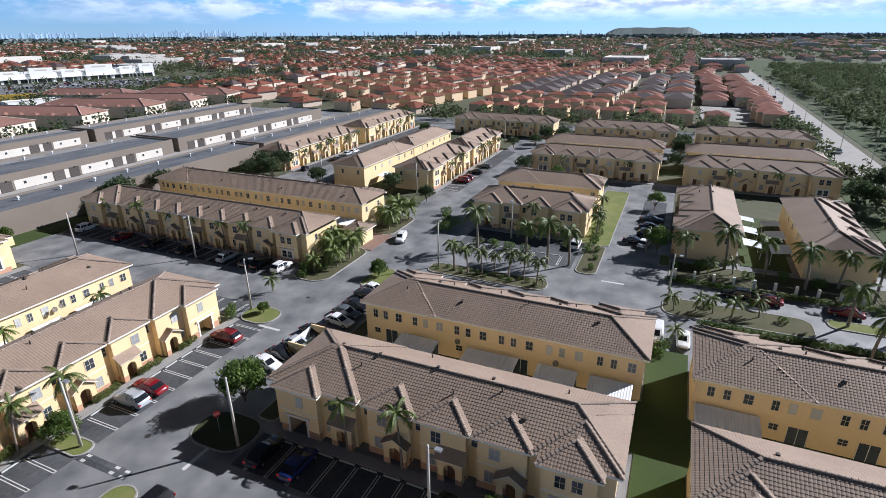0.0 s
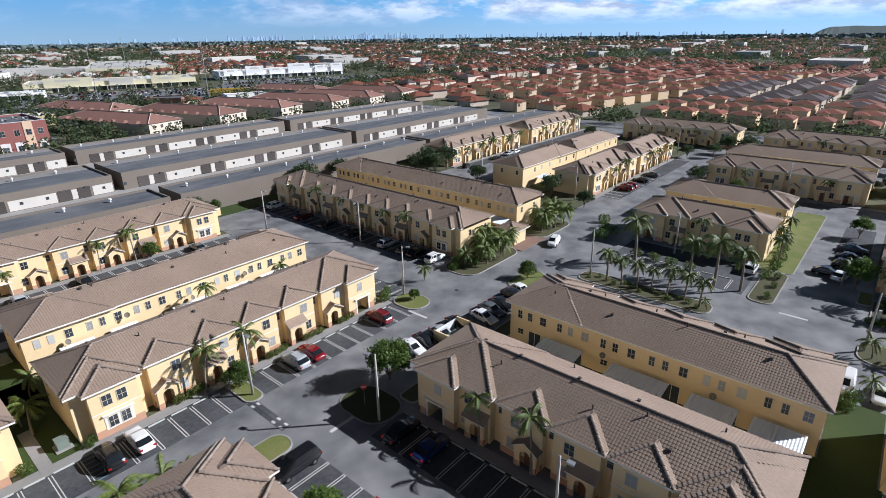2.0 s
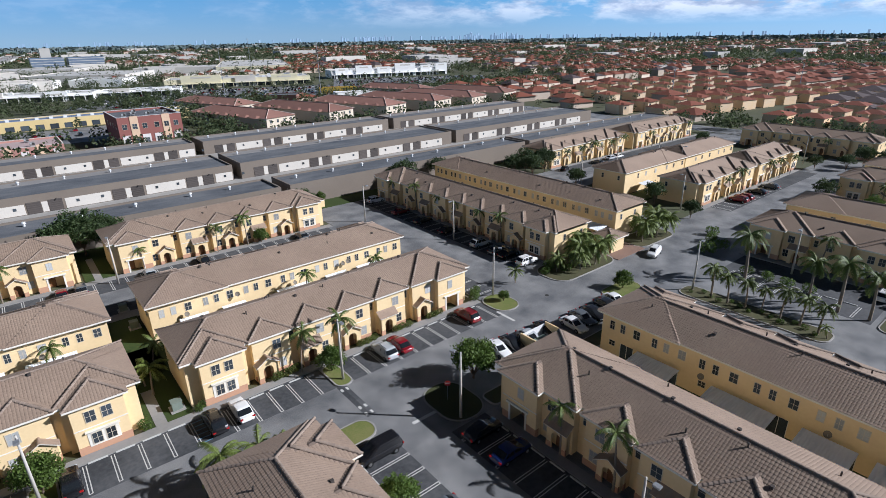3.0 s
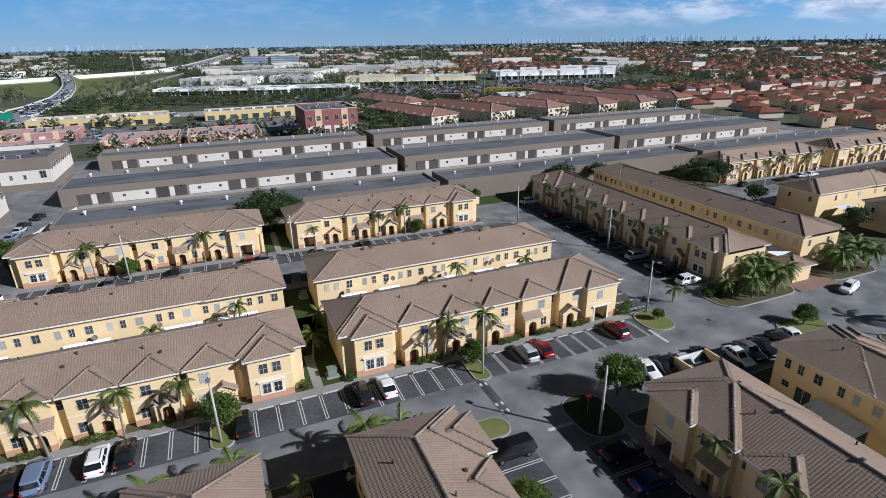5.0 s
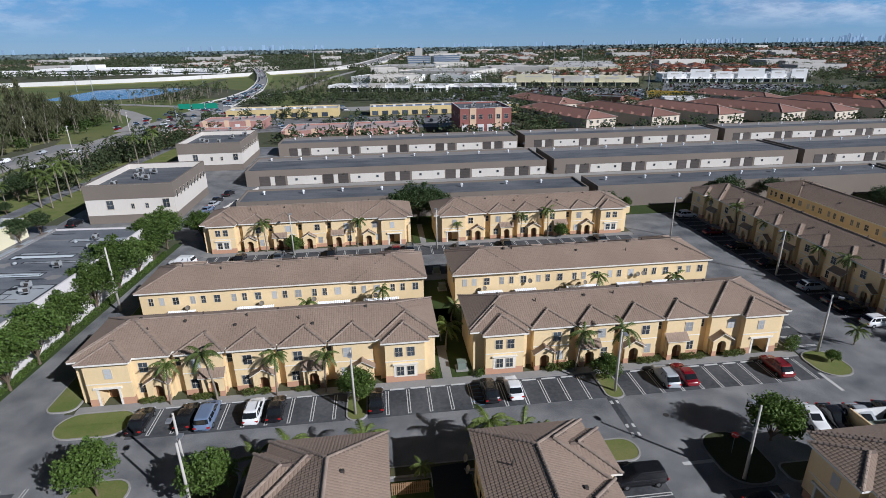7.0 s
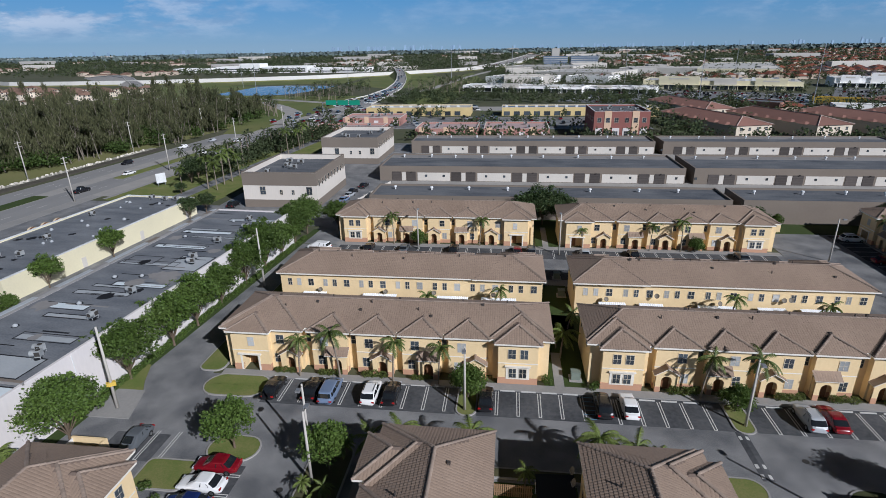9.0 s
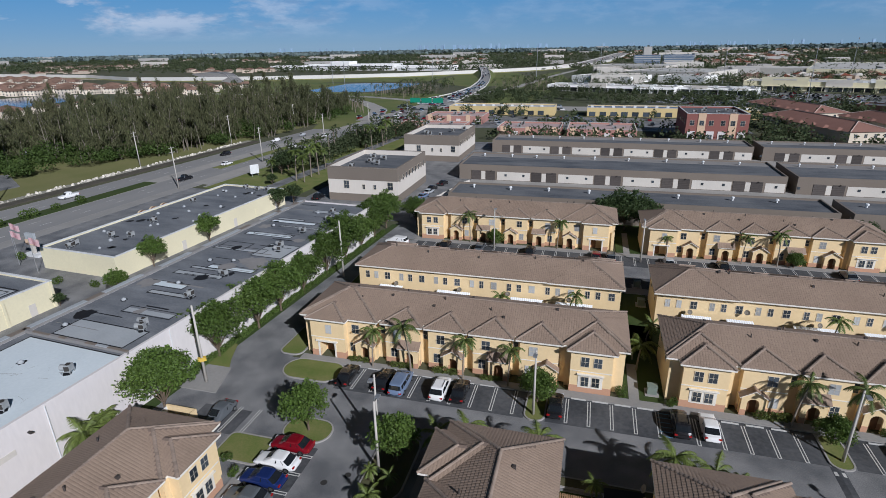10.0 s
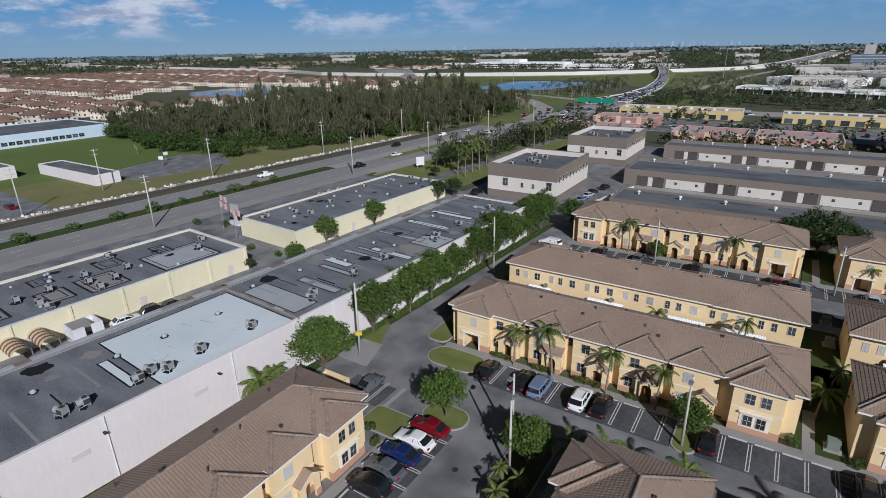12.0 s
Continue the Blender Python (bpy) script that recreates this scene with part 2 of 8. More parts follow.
slab("road", 138, 157.5, 13.2, 41, 0.0, ASPHALT, "asphalt drive before the far rows", "road")
slab("road", 191, 212, -40, 41, 0.0, ASPHALT, "asphalt drive between far townhouse rows", "road")
slab("road", 106.5, 112, 57, 125, 0.0, ASPHALT, "asphalt drive behind the long row", "road")


def rounded(x0, x1, y0, y1, r, n=5):
    """Plan rectangle with rounded corners, anticlockwise."""
    r = min(r, (x1 - x0) / 2 - 0.01, (y1 - y0) / 2 - 0.01)
    out = []
    for cx, cy, a in ((x1 - r, y0 + r, -90), (x1 - r, y1 - r, 0), (x0 + r, y1 - r, 90), (x0 + r, y0 + r, 180)):
        out += [(cx + r * math.cos(radians(a + 90 * i / n)), cy + r * math.sin(radians(a + 90 * i / n))) for i in range(n + 1)]
    return out


def shrink(pts, d):
    cx, cy = sum(p[0] for p in pts) / len(pts), sum(p[1] for p in pts) / len(pts)
    out = []
    n = len(pts)
    for i, (x, y) in enumerate(pts):
        ax, ay = pts[i - 1]
        bx, by = pts[(i + 1) % n]
        tx, ty = bx - ax, by - ay
        k = math.hypot(tx, ty) or 1
        out.append((x - ty / k * d, y + tx / k * d))
    return out


def island(pts, label="small kerbed grass island in the car park", top=None, height=0.14, edge=None):
    """A kerbed bed: concrete kerb ring with planting inside."""
    b = thing("kerbed_island", label, "kerbed island", kind="structure")
    k = MB()
    inner = shrink(pts, 0.18)
    n = len(pts)
    for i in range(n):
        j = (i + 1) % n
        k.poly([(*pts[i], -0.05), (*pts[j], -0.05), (*pts[j], height), (*pts[i], height)])
        k.poly([(*pts[i], height), (*pts[j], height), (*inner[j], height), (*inner[i], height)])
    part("kerb", k, edge or CONCRETE, b)
    g = MB()
    g.poly([(*p, height - 0.03) for p in inner])
    part("planting", g, top or GRASS, b)
    return b


island(rounded(-39.2, -30.6, 52.3, 57.0, 2.6), "kerbed lawn at the end of the parking bays")
island(rounded(-42.0, -38.4, 57.4, 90, 1.2), "narrow kerbed lawn beside the end walls")
island(rounded(-6.7, -4.2, 51.3, 56.6, 1.2))
SHADEBED = material("shade_dark_leafy_bed", (0.03, 0.042, 0.014), 0.95, (0.06, 0.06, 0.025), 1.0, 6.0, 1.0, 0.03)
MULCH = material("brown_mulch", (0.05, 0.062, 0.024), 0.95, (0.11, 0.092, 0.05), 2.0, 9.0, 1.0, 0.02)
island(rounded(24.2, 26.6, 51.2, 56.6, 1.1), top=GRASS)
island(rounded(52.9, 57.8, 51.6, 57.6, 2.2), "kerbed grass island at the street corner")
island(rounded(19.0, 24.0, 41.2, 44.6, 1.6), "kerbed grass tip beside the parking bays")
# leafy bed; planting and kerb darkened in place of the building's shadow
island(rounded(30.6, 36.2, 36.6, 44.2, 2.5), "kerbed leafy bed at the street corner, colours darkened for shadow", SHADEBED, 0.1, WALK)
island(rounded(-32.6, -26.8, 41.6, 45.6, 1.9), "kerbed grass island with a young tree")
island(rounded(-37.8, -32.2, 37.2, 41.4, 0.8), "small lawn at the end wall")
island(rounded(-21.0, -16.5, 36.0, 45.5, 1.9), "kerbed planting bed beside the parking", MULCH)
island(rounded(-15.8, 17.8, 42.1, 43.6, 0.5), "kerbed planting strip along the end walls", MULCH)
island(rounded(36.4, 68.4, 36.4, 39.0, 0.8), "kerbed strip along the end walls", MULCH)
island(rounded(70.0, 78.2, 42.8, 46.8, 1.8), "kerbed grass tip with a round tree")
island(rounded(68.2, 85.0, 52.4, 60.0, 3.0), "kerbed palm bed beside the gatehouse", MULCH)
island(rounded(93.0, 106.3, 52.6, 59.0, 2.6), "kerbed palm bed beside the gate", MULCH)
island(rounded(79.8, 84.2, 16.6, 38.4, 1.6), "long kerbed palm bed along the street", MULCH)
island(rounded(89.4, 104.0, 9.8, 13.6, 1.5), "kerbed bed around the car park corner", MULCH)
island(rounded(104.0, 146.0, 9.4, 15.6, 1.2), "lawn along the end wall of the row")
island(rounded(79.5, 85.5, -22.0, -1.5, 2.0), "kerbed palm bed behind the parking", MULCH)
island(rounded(70.5, 79.0, -50, -8.0, 1.0), "hedge bed along the entrance drive", MULCH)
island(rounded(92.0, 101.5, -36, -2.0, 1.0), "planting strip before the fence", MULCH)
island(rounded(84.0, 87.0, -46, -24, 1.2), "kerbed grass median of the entrance drive")
island(rounded(98.5, 104.0, -2.0, 0.0, 0.6), "small kerbed bed")

for name, x0, x1, y0, y1, lab in (
    ("sidewalk", -38.2, 53.0, 56.75, 58.1, "grey concrete pavement before the porches"),
    ("sidewalk", -38.0, 53.2, 106.6, 108.2, "grey concrete pavement before the far porches"),
    ("sidewalk", -38.0, 53.2, 88.6, 91.0, "grey concrete pavement behind the rows"),
    ("sidewalk", 34.8, 36.1, -42.0, 36.3, "shaded concrete pavement before the porches"),
    ("sidewalk", 17.8, 19.2, 5.0, 41.0, "concrete pavement before the porches"),
    ("sidewalk", -15.6, -14.3, 5.0, 41.6, "concrete pavement before the porches"),
    ("sidewalk", -33.6, -32.4, -0.5, 36.5, "concrete pavement before the porches"),
    ("sidewalk", 73.0, 74.4, 60.0, 122, "shaded concrete pavement before the long row"),
    ("sidewalk", 105.0, 106.4, 60, 122, "concrete pavement behind the long row"),
    ("sidewalk", 104.6, 106.2, 15.6, 39.2, "concrete pavement before the row"),
    ("sidewalk", 68.5, 70.0, -0.5, 36.3, "concrete pavement before the row"),
    ("sidewalk", 127, 188, 57.3, 58.7, "concrete pavement before the far row"),
    ("sidewalk", 132, 228, 108.5, 110, "concrete pavement before the far row"),
    ("sidewalk", 156.5, 158.8, -40, 40, "concrete pavement before the far rows"),
):
    slab(name, x0, x1, y0, y1, 0.13, WALK, lab, "pavement")

# dark green grass, its colour lowered further to deepen shade between rows
DARKGRASS = material("shade_darkened_grass", (0.028, 0.055, 0.009), 0.95, (0.05, 0.066, 0.018), 0.9, 5.0, 1.0, 0.03)
PAVER = material("red_brick_paving", (0.25, 0.16, 0.12), 0.9, (0.19, 0.125, 0.10), 1.5, 8.0, 1.0, 0.01)
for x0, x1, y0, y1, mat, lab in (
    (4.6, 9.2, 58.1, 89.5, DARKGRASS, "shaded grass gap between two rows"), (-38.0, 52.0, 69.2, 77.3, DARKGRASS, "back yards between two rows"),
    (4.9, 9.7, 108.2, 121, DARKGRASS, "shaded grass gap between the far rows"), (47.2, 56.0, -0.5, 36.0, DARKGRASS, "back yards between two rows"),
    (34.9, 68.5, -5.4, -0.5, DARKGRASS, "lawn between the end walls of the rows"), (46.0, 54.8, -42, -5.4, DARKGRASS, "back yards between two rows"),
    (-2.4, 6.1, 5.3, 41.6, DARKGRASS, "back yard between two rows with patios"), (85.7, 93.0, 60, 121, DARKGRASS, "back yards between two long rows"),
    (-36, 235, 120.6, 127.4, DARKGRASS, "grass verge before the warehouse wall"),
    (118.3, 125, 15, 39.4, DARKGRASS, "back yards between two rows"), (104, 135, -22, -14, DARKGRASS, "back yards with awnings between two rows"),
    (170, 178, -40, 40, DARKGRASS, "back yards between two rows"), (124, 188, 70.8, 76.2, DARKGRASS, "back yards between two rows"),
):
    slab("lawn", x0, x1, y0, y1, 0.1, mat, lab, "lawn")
slab("paving", 84.5, 93.5, 52.4, 60.5, 0.13, PAVER, "red brick paving before the gatehouse", "paving")
for x, y0, y1 in ((5.8, 56.7, 66.0), (7.0, 108.0, 121.0)):
    slab("footpath", x - 0.6, x + 0.6, y0, y1, 0.14, WALK, "narrow concrete footpath between two rows", "footpath")

# sealed parking bays
for x0, x1, y0, y1 in ((-30.6, -6.7, 51.6, 56.7), (-4.2, 24.2, 51.6, 56.7), (26.6, 52.9, 51.6, 56.7), (19.2, 24.4, 5, 41.0), (29.8, 34.8, -40, 36.4), (-32.4, -27.2, 0, 41.2),
                       (-44.2, -37.8, 40.8, 45.0), (68.0, 73.0, 62, 120), (-37, 52.0, 101.4, 106.6), (-37, 52, 91, 96), (53.6, 57.8, 58.2, 70), (70.0, 75.0, -0.5, 30), (-20.6, -15.6, 5, 36), (90.8, 104.5, 14.5, 38),
                       (110, 140, 0.0, 5.2), (130, 186, 52.2, 57.3), (134, 226, 103.4, 108.5)):
    slab("parking_bay", x0, x1, y0, y1, 0.005, ASPHALT_NEW, "dark sealed asphalt parking bays", "parking bay", z0=-0.1)

# painted double lines between the bays, each a piece of the car park
DL = MB()
for dx in (-0.2, 0.1):
    DL.box(dx, dx + 0.1, 0, 4.6, 0, 0.006)
DL.box(-0.1, 0.1, 0, 0.1, 0, 0.006)
DLM = DL.mesh("bay_line", [PAINT])
WS = MB()
WS.box(-0.9, 0.9, -0.08, 0.08, 0, 0.11)
WSM = WS.mesh("wheel_stop", [material("painted_wheel_stop", (0.55, 0.55, 0.53), 0.8, (0.4, 0.4, 0.38), 3.0)])


def bays(x, y, turn, n, step=2.53, stops=True, skip=()):
    """Lines of n bays; the first line's open end at x, y; bays run along local +x, cars point to local +y."""
    m = pose(x, y, 0.006, 0, 0, turn)
    for i in range(n):
        if i not in skip:
            part("bay_line", DLM, [], site, at=m @ Matrix.Translation((i * step, 0, 0)))
        if stops and i < n - 1 and i not in skip:
            part("wheel_stop", WSM, [], site, at=m @ Matrix.Translation(((i + 0.5) * step, 4.75, 0)))


bays(-28.3, 52.0, 0, 9)
bays(-1.9, 51.9, 0, 5)
bays(12.1, 51.6, 0, 5)
bays(28.9, 51.6, 0, 10)
bays(24.4, 14.0, 90, 11)
bays(29.8, 34.6, -90, 14)
bays(-27.2, 14.5, 90, 11)
bays(-42.0, 40.9, 0, 3, stops=False)
bays(68.2, 118, -90, 22, step=2.6, stops=False)
bays(-35, 101.8, 0, 34, step=2.55, stops=False)
bays(57.4, 59.0, 90, 5)
bays(70.4, 8.0, -90, 4, stops=False)
bays(91.4, 36, -90, 8, step=2.7)
bays(131, 52.6, 0, 12, step=2.7, stops=False)
mk = MB()
mk.box(0, 3.8, 0, 0.45, 0, 0.006)
stop_bar = mk.mesh("stop_bar", [PAINT])
for x, y, r in ((27.4, 40.0, 0), (88.0, 4.8, 90), (53.0, 49.0, 90)):
    part("stop_bar", stop_bar, [], site, at=pose(x, y, 0.006, 0, 0, r))
# low asphalt speed hump with worn white patches
hp = MB()
for k in range(6):
    y0_ = -3.6 + k * 1.2
    hp.v += [(-0.6, y0_, 0.002), (0, y0_, 0.07), (0.6, y0_, 0.002), (-0.6, y0_ + 1.2, 0.002), (0, y0_ + 1.2, 0.07), (0.6, y0_ + 1.2, 0.002)]
    b_ = len(hp.v) - 6
    hp.f += [(b_, b_ + 1, b_ + 4, b_ + 3), (b_ + 1, b_ + 2, b_ + 5, b_ + 4)]
    hp.m += [0, 0]
for k in (0, 1, 4):
    for sx in (-1, 1):
        y0_ = -3.3 + k * 1.4
        p_ = [(sx * 0.52, y0_, 0.02), (sx * 0.2, y0_, 0.055), (sx * 0.2, y0_ + 0.6, 0.055), (sx * 0.52, y0_ + 0.6, 0.02)]
        hp.poly(p_ if sx < 0 else p_[::-1], 1)
solid("speed_hump", hp, [ASPHALT_NEW, PAINT], "dark asphalt speed hump with worn white patches", "speed hump", pose(24.7, 48.0, 0))
BLUE = material("blue_bay_paint", (0.12, 0.28, 0.42), 0.8, (0.10, 0.18, 0.25), 2.0)
hb = MB()
for i in range(6):
    hb.box(0, 1.3, i * 0.8, i * 0.8 + 0.12, 0, 0.006)
hatch_mesh = hb.mesh("bay_hatching", [BLUE])
part("bay_hatching", hatch_mesh, [], site, "worn blue hatching", at=pose(8.2, 52.2, 0.006))
mh = MB()
mh.prism([(0.35 * math.cos(a * math.pi / 8), 0.35 * math.sin(a * math.pi / 8)) for a in range(16)], 0, 0.01)
mhm = mh.mesh("manhole", [material("cast_iron", (0.06, 0.058, 0.055), 0.7, metal=0.4)])
for x, y in ((29.5, 47.6), (63.0, 51.5), (-22.5, 38.5), (-24.4, 37.0)):
    part("manhole_cover", mhm, [], site, at=pose(x, y, 0.004))

# pale walk and grass corner beside the wall
q = MB()
q.prism([(-50.2, 47.0), (-44.4, 47.0), (-46.0, 52.4), (-50.3, 52.4)], -0.2, 0.1)
solid("pavement", q, WALK, "pale concrete walk at the corner of the drive", "pavement", kind="structure")
q = MB()
q.prism([(-50.3, 52.44), (-46.3, 52.44), (-47.4, 54.4), (-48.9, 58.0), (-50.0, 58.0)], -0.2, 0.11)
solid("verge", q, GRASS, "worn grass corner beside the white wall", "verge", kind="structure")

# ---- townhouse rows ----
TAN, OVER, EAVE, DEPTH = 0.40, 0.5, 6.0, 10.9


def tiled(mb, a, b, c, d, cols=0.30, rows=0.36):
    """Roof tiles over a slope: eave from a to b, upper edge from d to c (c may equal d)."""
    a, b, c, d = (np.array(p, float) for p in (a, b, c, d))
    ex = (b - a) / np.linalg.norm(b - a)
    up = (d - a) - ((d - a) @ ex) * ex
    slope = np.linalg.norm(up)
    up /= slope
    nrm = np.cross(ex, up)
    l0, l1, r0, r1 = 0.0, (d - a) @ ex, (b - a) @ ex, (c - a) @ ex
    prof = ((0.0, 0.004), (0.30, 0.016), (0.64, 0.016), (0.95, 0.004))
    for j in range(int(slope / rows)):
        v0, v1 = j * rows, j * rows + rows * 1.05
        s = (v0 + rows / 2) / slope
        lo, hi = l0 + (l1 - l0) * s, r0 + (r1 - r0) * s
        i0 = int(math.ceil(lo / cols - 0.6))
        for i in range(i0, int((hi / cols) - 0.4)):
            k = len(mb.v)
            jig = 0.0015 * ((i * 7 + j * 13) % 5 - 2) / 2
            for v, lift in ((v0, 0.036), (v1, 0.006)):
                for fx, h in prof:
                    p = a + ex * ((i + fx) * cols) + up * v + nrm * (h + lift + jig)
                    mb.v.append((p[0], p[1], p[2]))
            mb.f += [(k, k + 1, k + 5, k + 4), (k + 1, k + 2, k + 6, k + 5), (k + 2, k + 3, k + 7, k + 6), (k + 3, k + 2, k + 1, k)]
            mb.m += [0] * 4


def caps(mb, a, b, w=0.17):
    """A line of overlapping half-round cap tiles from low a to high b."""
    a, b = Vector(a), Vector(b)
    d = (b - a).normalized()
    side = d.cross(Vector((0, 0, 1))).normalized()
    up = side.cross(d)
    n = max(1, int((b - a).length / 0.42))
    step = (b - a).length / n
    for i in range(n):
        k = len(mb.v)
        for t, lift in ((i * step - 0.03, 0.12), (i * step + step, 0.07)):
            c = a + d * t
            for q in (-1.0, -0.55, 0.0, 0.55, 1.0):
                mb.v.append(tuple(c + side * (w * q) + up * (lift + 0.10 * (1 - q * q) - 0.05)))
        mb.f += [(k + j, k + j + 1, k + j + 6, k + j + 5) for j in range(4)] + [(k + 4, k + 3, k + 2, k + 1, k)]
        mb.m += [0] * 5


def hip(bed, tiles, cap, x0, x1, y0, y1, z=EAVE, tan=TAN, front=None, fine=True, ends=True, gable=False, thick=0.22):
    """A hip roof over an eaves rectangle; front: only the front triangle's caps, up to that depth."""
    w, dp = x1 - x0, y1 - y0
    r = min(w, dp) / 2
    h = z + r * tan
    A, B, C, D = (x0, y0, z), (x1, y0, z), (x1, y1, z), (x0, y1, z)
    if w >= dp:
        P, Q = (x0 + r, y0 + r, h), (x1 - r, y0 + r, h)
        planes = [(A, B, Q, P), (C, D, P, Q), (B, C, Q, Q), (D, A, P, P)]
    else:
        P, Q = (x0 + r, y0 + r, h), (x0 + r, y1 - r, h)
        planes = [(A, B, P, P), (C, D, Q, Q), (B, C, Q, P), (D, A, P, Q)]
    for a, b, c, d in planes:
        bed.poly((a, b, c) if c == d else (a, b, c, d))
        if fine:
            tiled(tiles, a, b, c, d)
    for a, b in ((A, B), (B, C), (C, D), (D, A)):
        bed.poly(((a[0], a[1], z - thick), (b[0], b[1], z - thick), b, a), 1)
    bed.poly([(p[0], p[1], z - thick) for p in (D, C, B, A)], 1)
    if front is None:
        for a, b in ((A, P), (B, Q if w >= dp else P), (C, Q), (D, P if w >= dp else Q), (P, Q)):
            caps(cap, a, b)
    else:
        k = front / (1.0)
        for a, s in ((A, 1), (B, -1)):
            caps(cap, a, (a[0] + s * k, a[1] + k, z + k * tan))


FRAME = material("window_frame", (0.60, 0.53, 0.42), 0.6, (0.5, 0.44, 0.34), 1.0)


def window_mesh(w, h, panes, blind=False, glazed=False):
    """A connected frame with mullions (local y = 0 is the wall, facing -y) and its glass."""
    t, m = 0.06, 0.02
    xs = [-w / 2 - t, -w / 2]
    for i in range(1, panes):
        c = -w / 2 + w * i / panes
        xs += [c - m, c + m]
    xs += [w / 2, w / 2 + t]
    zs = [-t, 0, h / 2 - m, h / 2 + m, h, h + t]
    f = MB()
    ix = {}

    def vert(i, j):
        if (i, j) not in ix:
            ix[(i, j)] = len(f.v)
            f.v.append((xs[i], -0.05, zs[j]))
        return ix[(i, j)]

    for i in range(len(xs) - 1):
        for j in range(len(zs) - 1):
            pane = i % 2 == 1 and j % 2 == 1
            if not pane or glazed:
                f.f.append((vert(i, j), vert(i + 1, j), vert(i + 1, j + 1), vert(i, j + 1)))
                f.m.append(1 if pane else 0)
    n, k = len(xs) - 1, len(zs) - 1
    rim = [(i, 0) for i in range(n)] + [(n, j) for j in range(k)] + [(i, k) for i in range(n, 0, -1)] + [(0, j) for j in range(k, 0, -1)]
    back = len(f.v)
    f.v += [(xs[i], 0.0, zs[j]) for i, j in rim]
    for q in range(len(rim)):
        r = (q + 1) % len(rim)
        f.f.append((ix[rim[r]], ix[rim[q]], back + q, back + r))
        f.m.append(0)
    p = MB()
    p.box(-w / 2 - 0.01, w / 2 + 0.01, -0.03, -0.01, -0.01, h + 0.01)
    glass = BLIND if blind else GLASS
    return f.mesh("window", [FRAME, glass] if glazed else [FRAME]), p.mesh("pane", [glass])


WIN = {}


def window(parent, w, h, at, panes=2, blind=False, fine=True):
    key = (w, h, panes, blind, not fine)
    if key not in WIN:
        WIN[key] = window_mesh(*key)
    f, p = WIN[key]
    ob = part("window", f, [], parent, at=at)
    if fine:
        part("pane", p, [], ob, "pale blinds behind glass" if blind else "")
    return ob


def arch(mb, w, h, ow, oh, depth, y, x, mat=0, base=1):
    """A wall piece of width w and height h, centre x, front at y, with an arched opening."""
    n = 8
    r = ow / 2
    pts = [(x - r, 0)] + [(x - r * math.cos(math.pi * i / n), oh - r + r * math.sin(math.pi * i / n)) for i in range(n + 1)] + [(x + r, 0)]
    for yy, flip in ((y, False), (y + depth, True)):
        quads = [[(x - w / 2, 0), pts[0], pts[1], (x - w / 2, oh - r)], [pts[-1], (x + w / 2, 0), (x + w / 2, oh - r), pts[-2]]]
        quads += [[(x - w / 2, oh - r)] + pts[1:2 + n // 2] + [(x, h), (x - w / 2, h)], [pts[-2], (x + w / 2, oh - r), (x + w / 2, h), (x, h)] + pts[1 + n // 2:-2]]
        for q in quads:
            q3 = [(px, yy, pz) for px, pz in q]
            mb.poly(q3[::-1] if flip else q3, mat)
    for p, q in zip(pts, pts[1:]):
        mb.poly([(p[0], y, p[1]), (p[0], y + depth, p[1]), (q[0], y + depth, q[1]), (q[0], y, q[1])], mat)


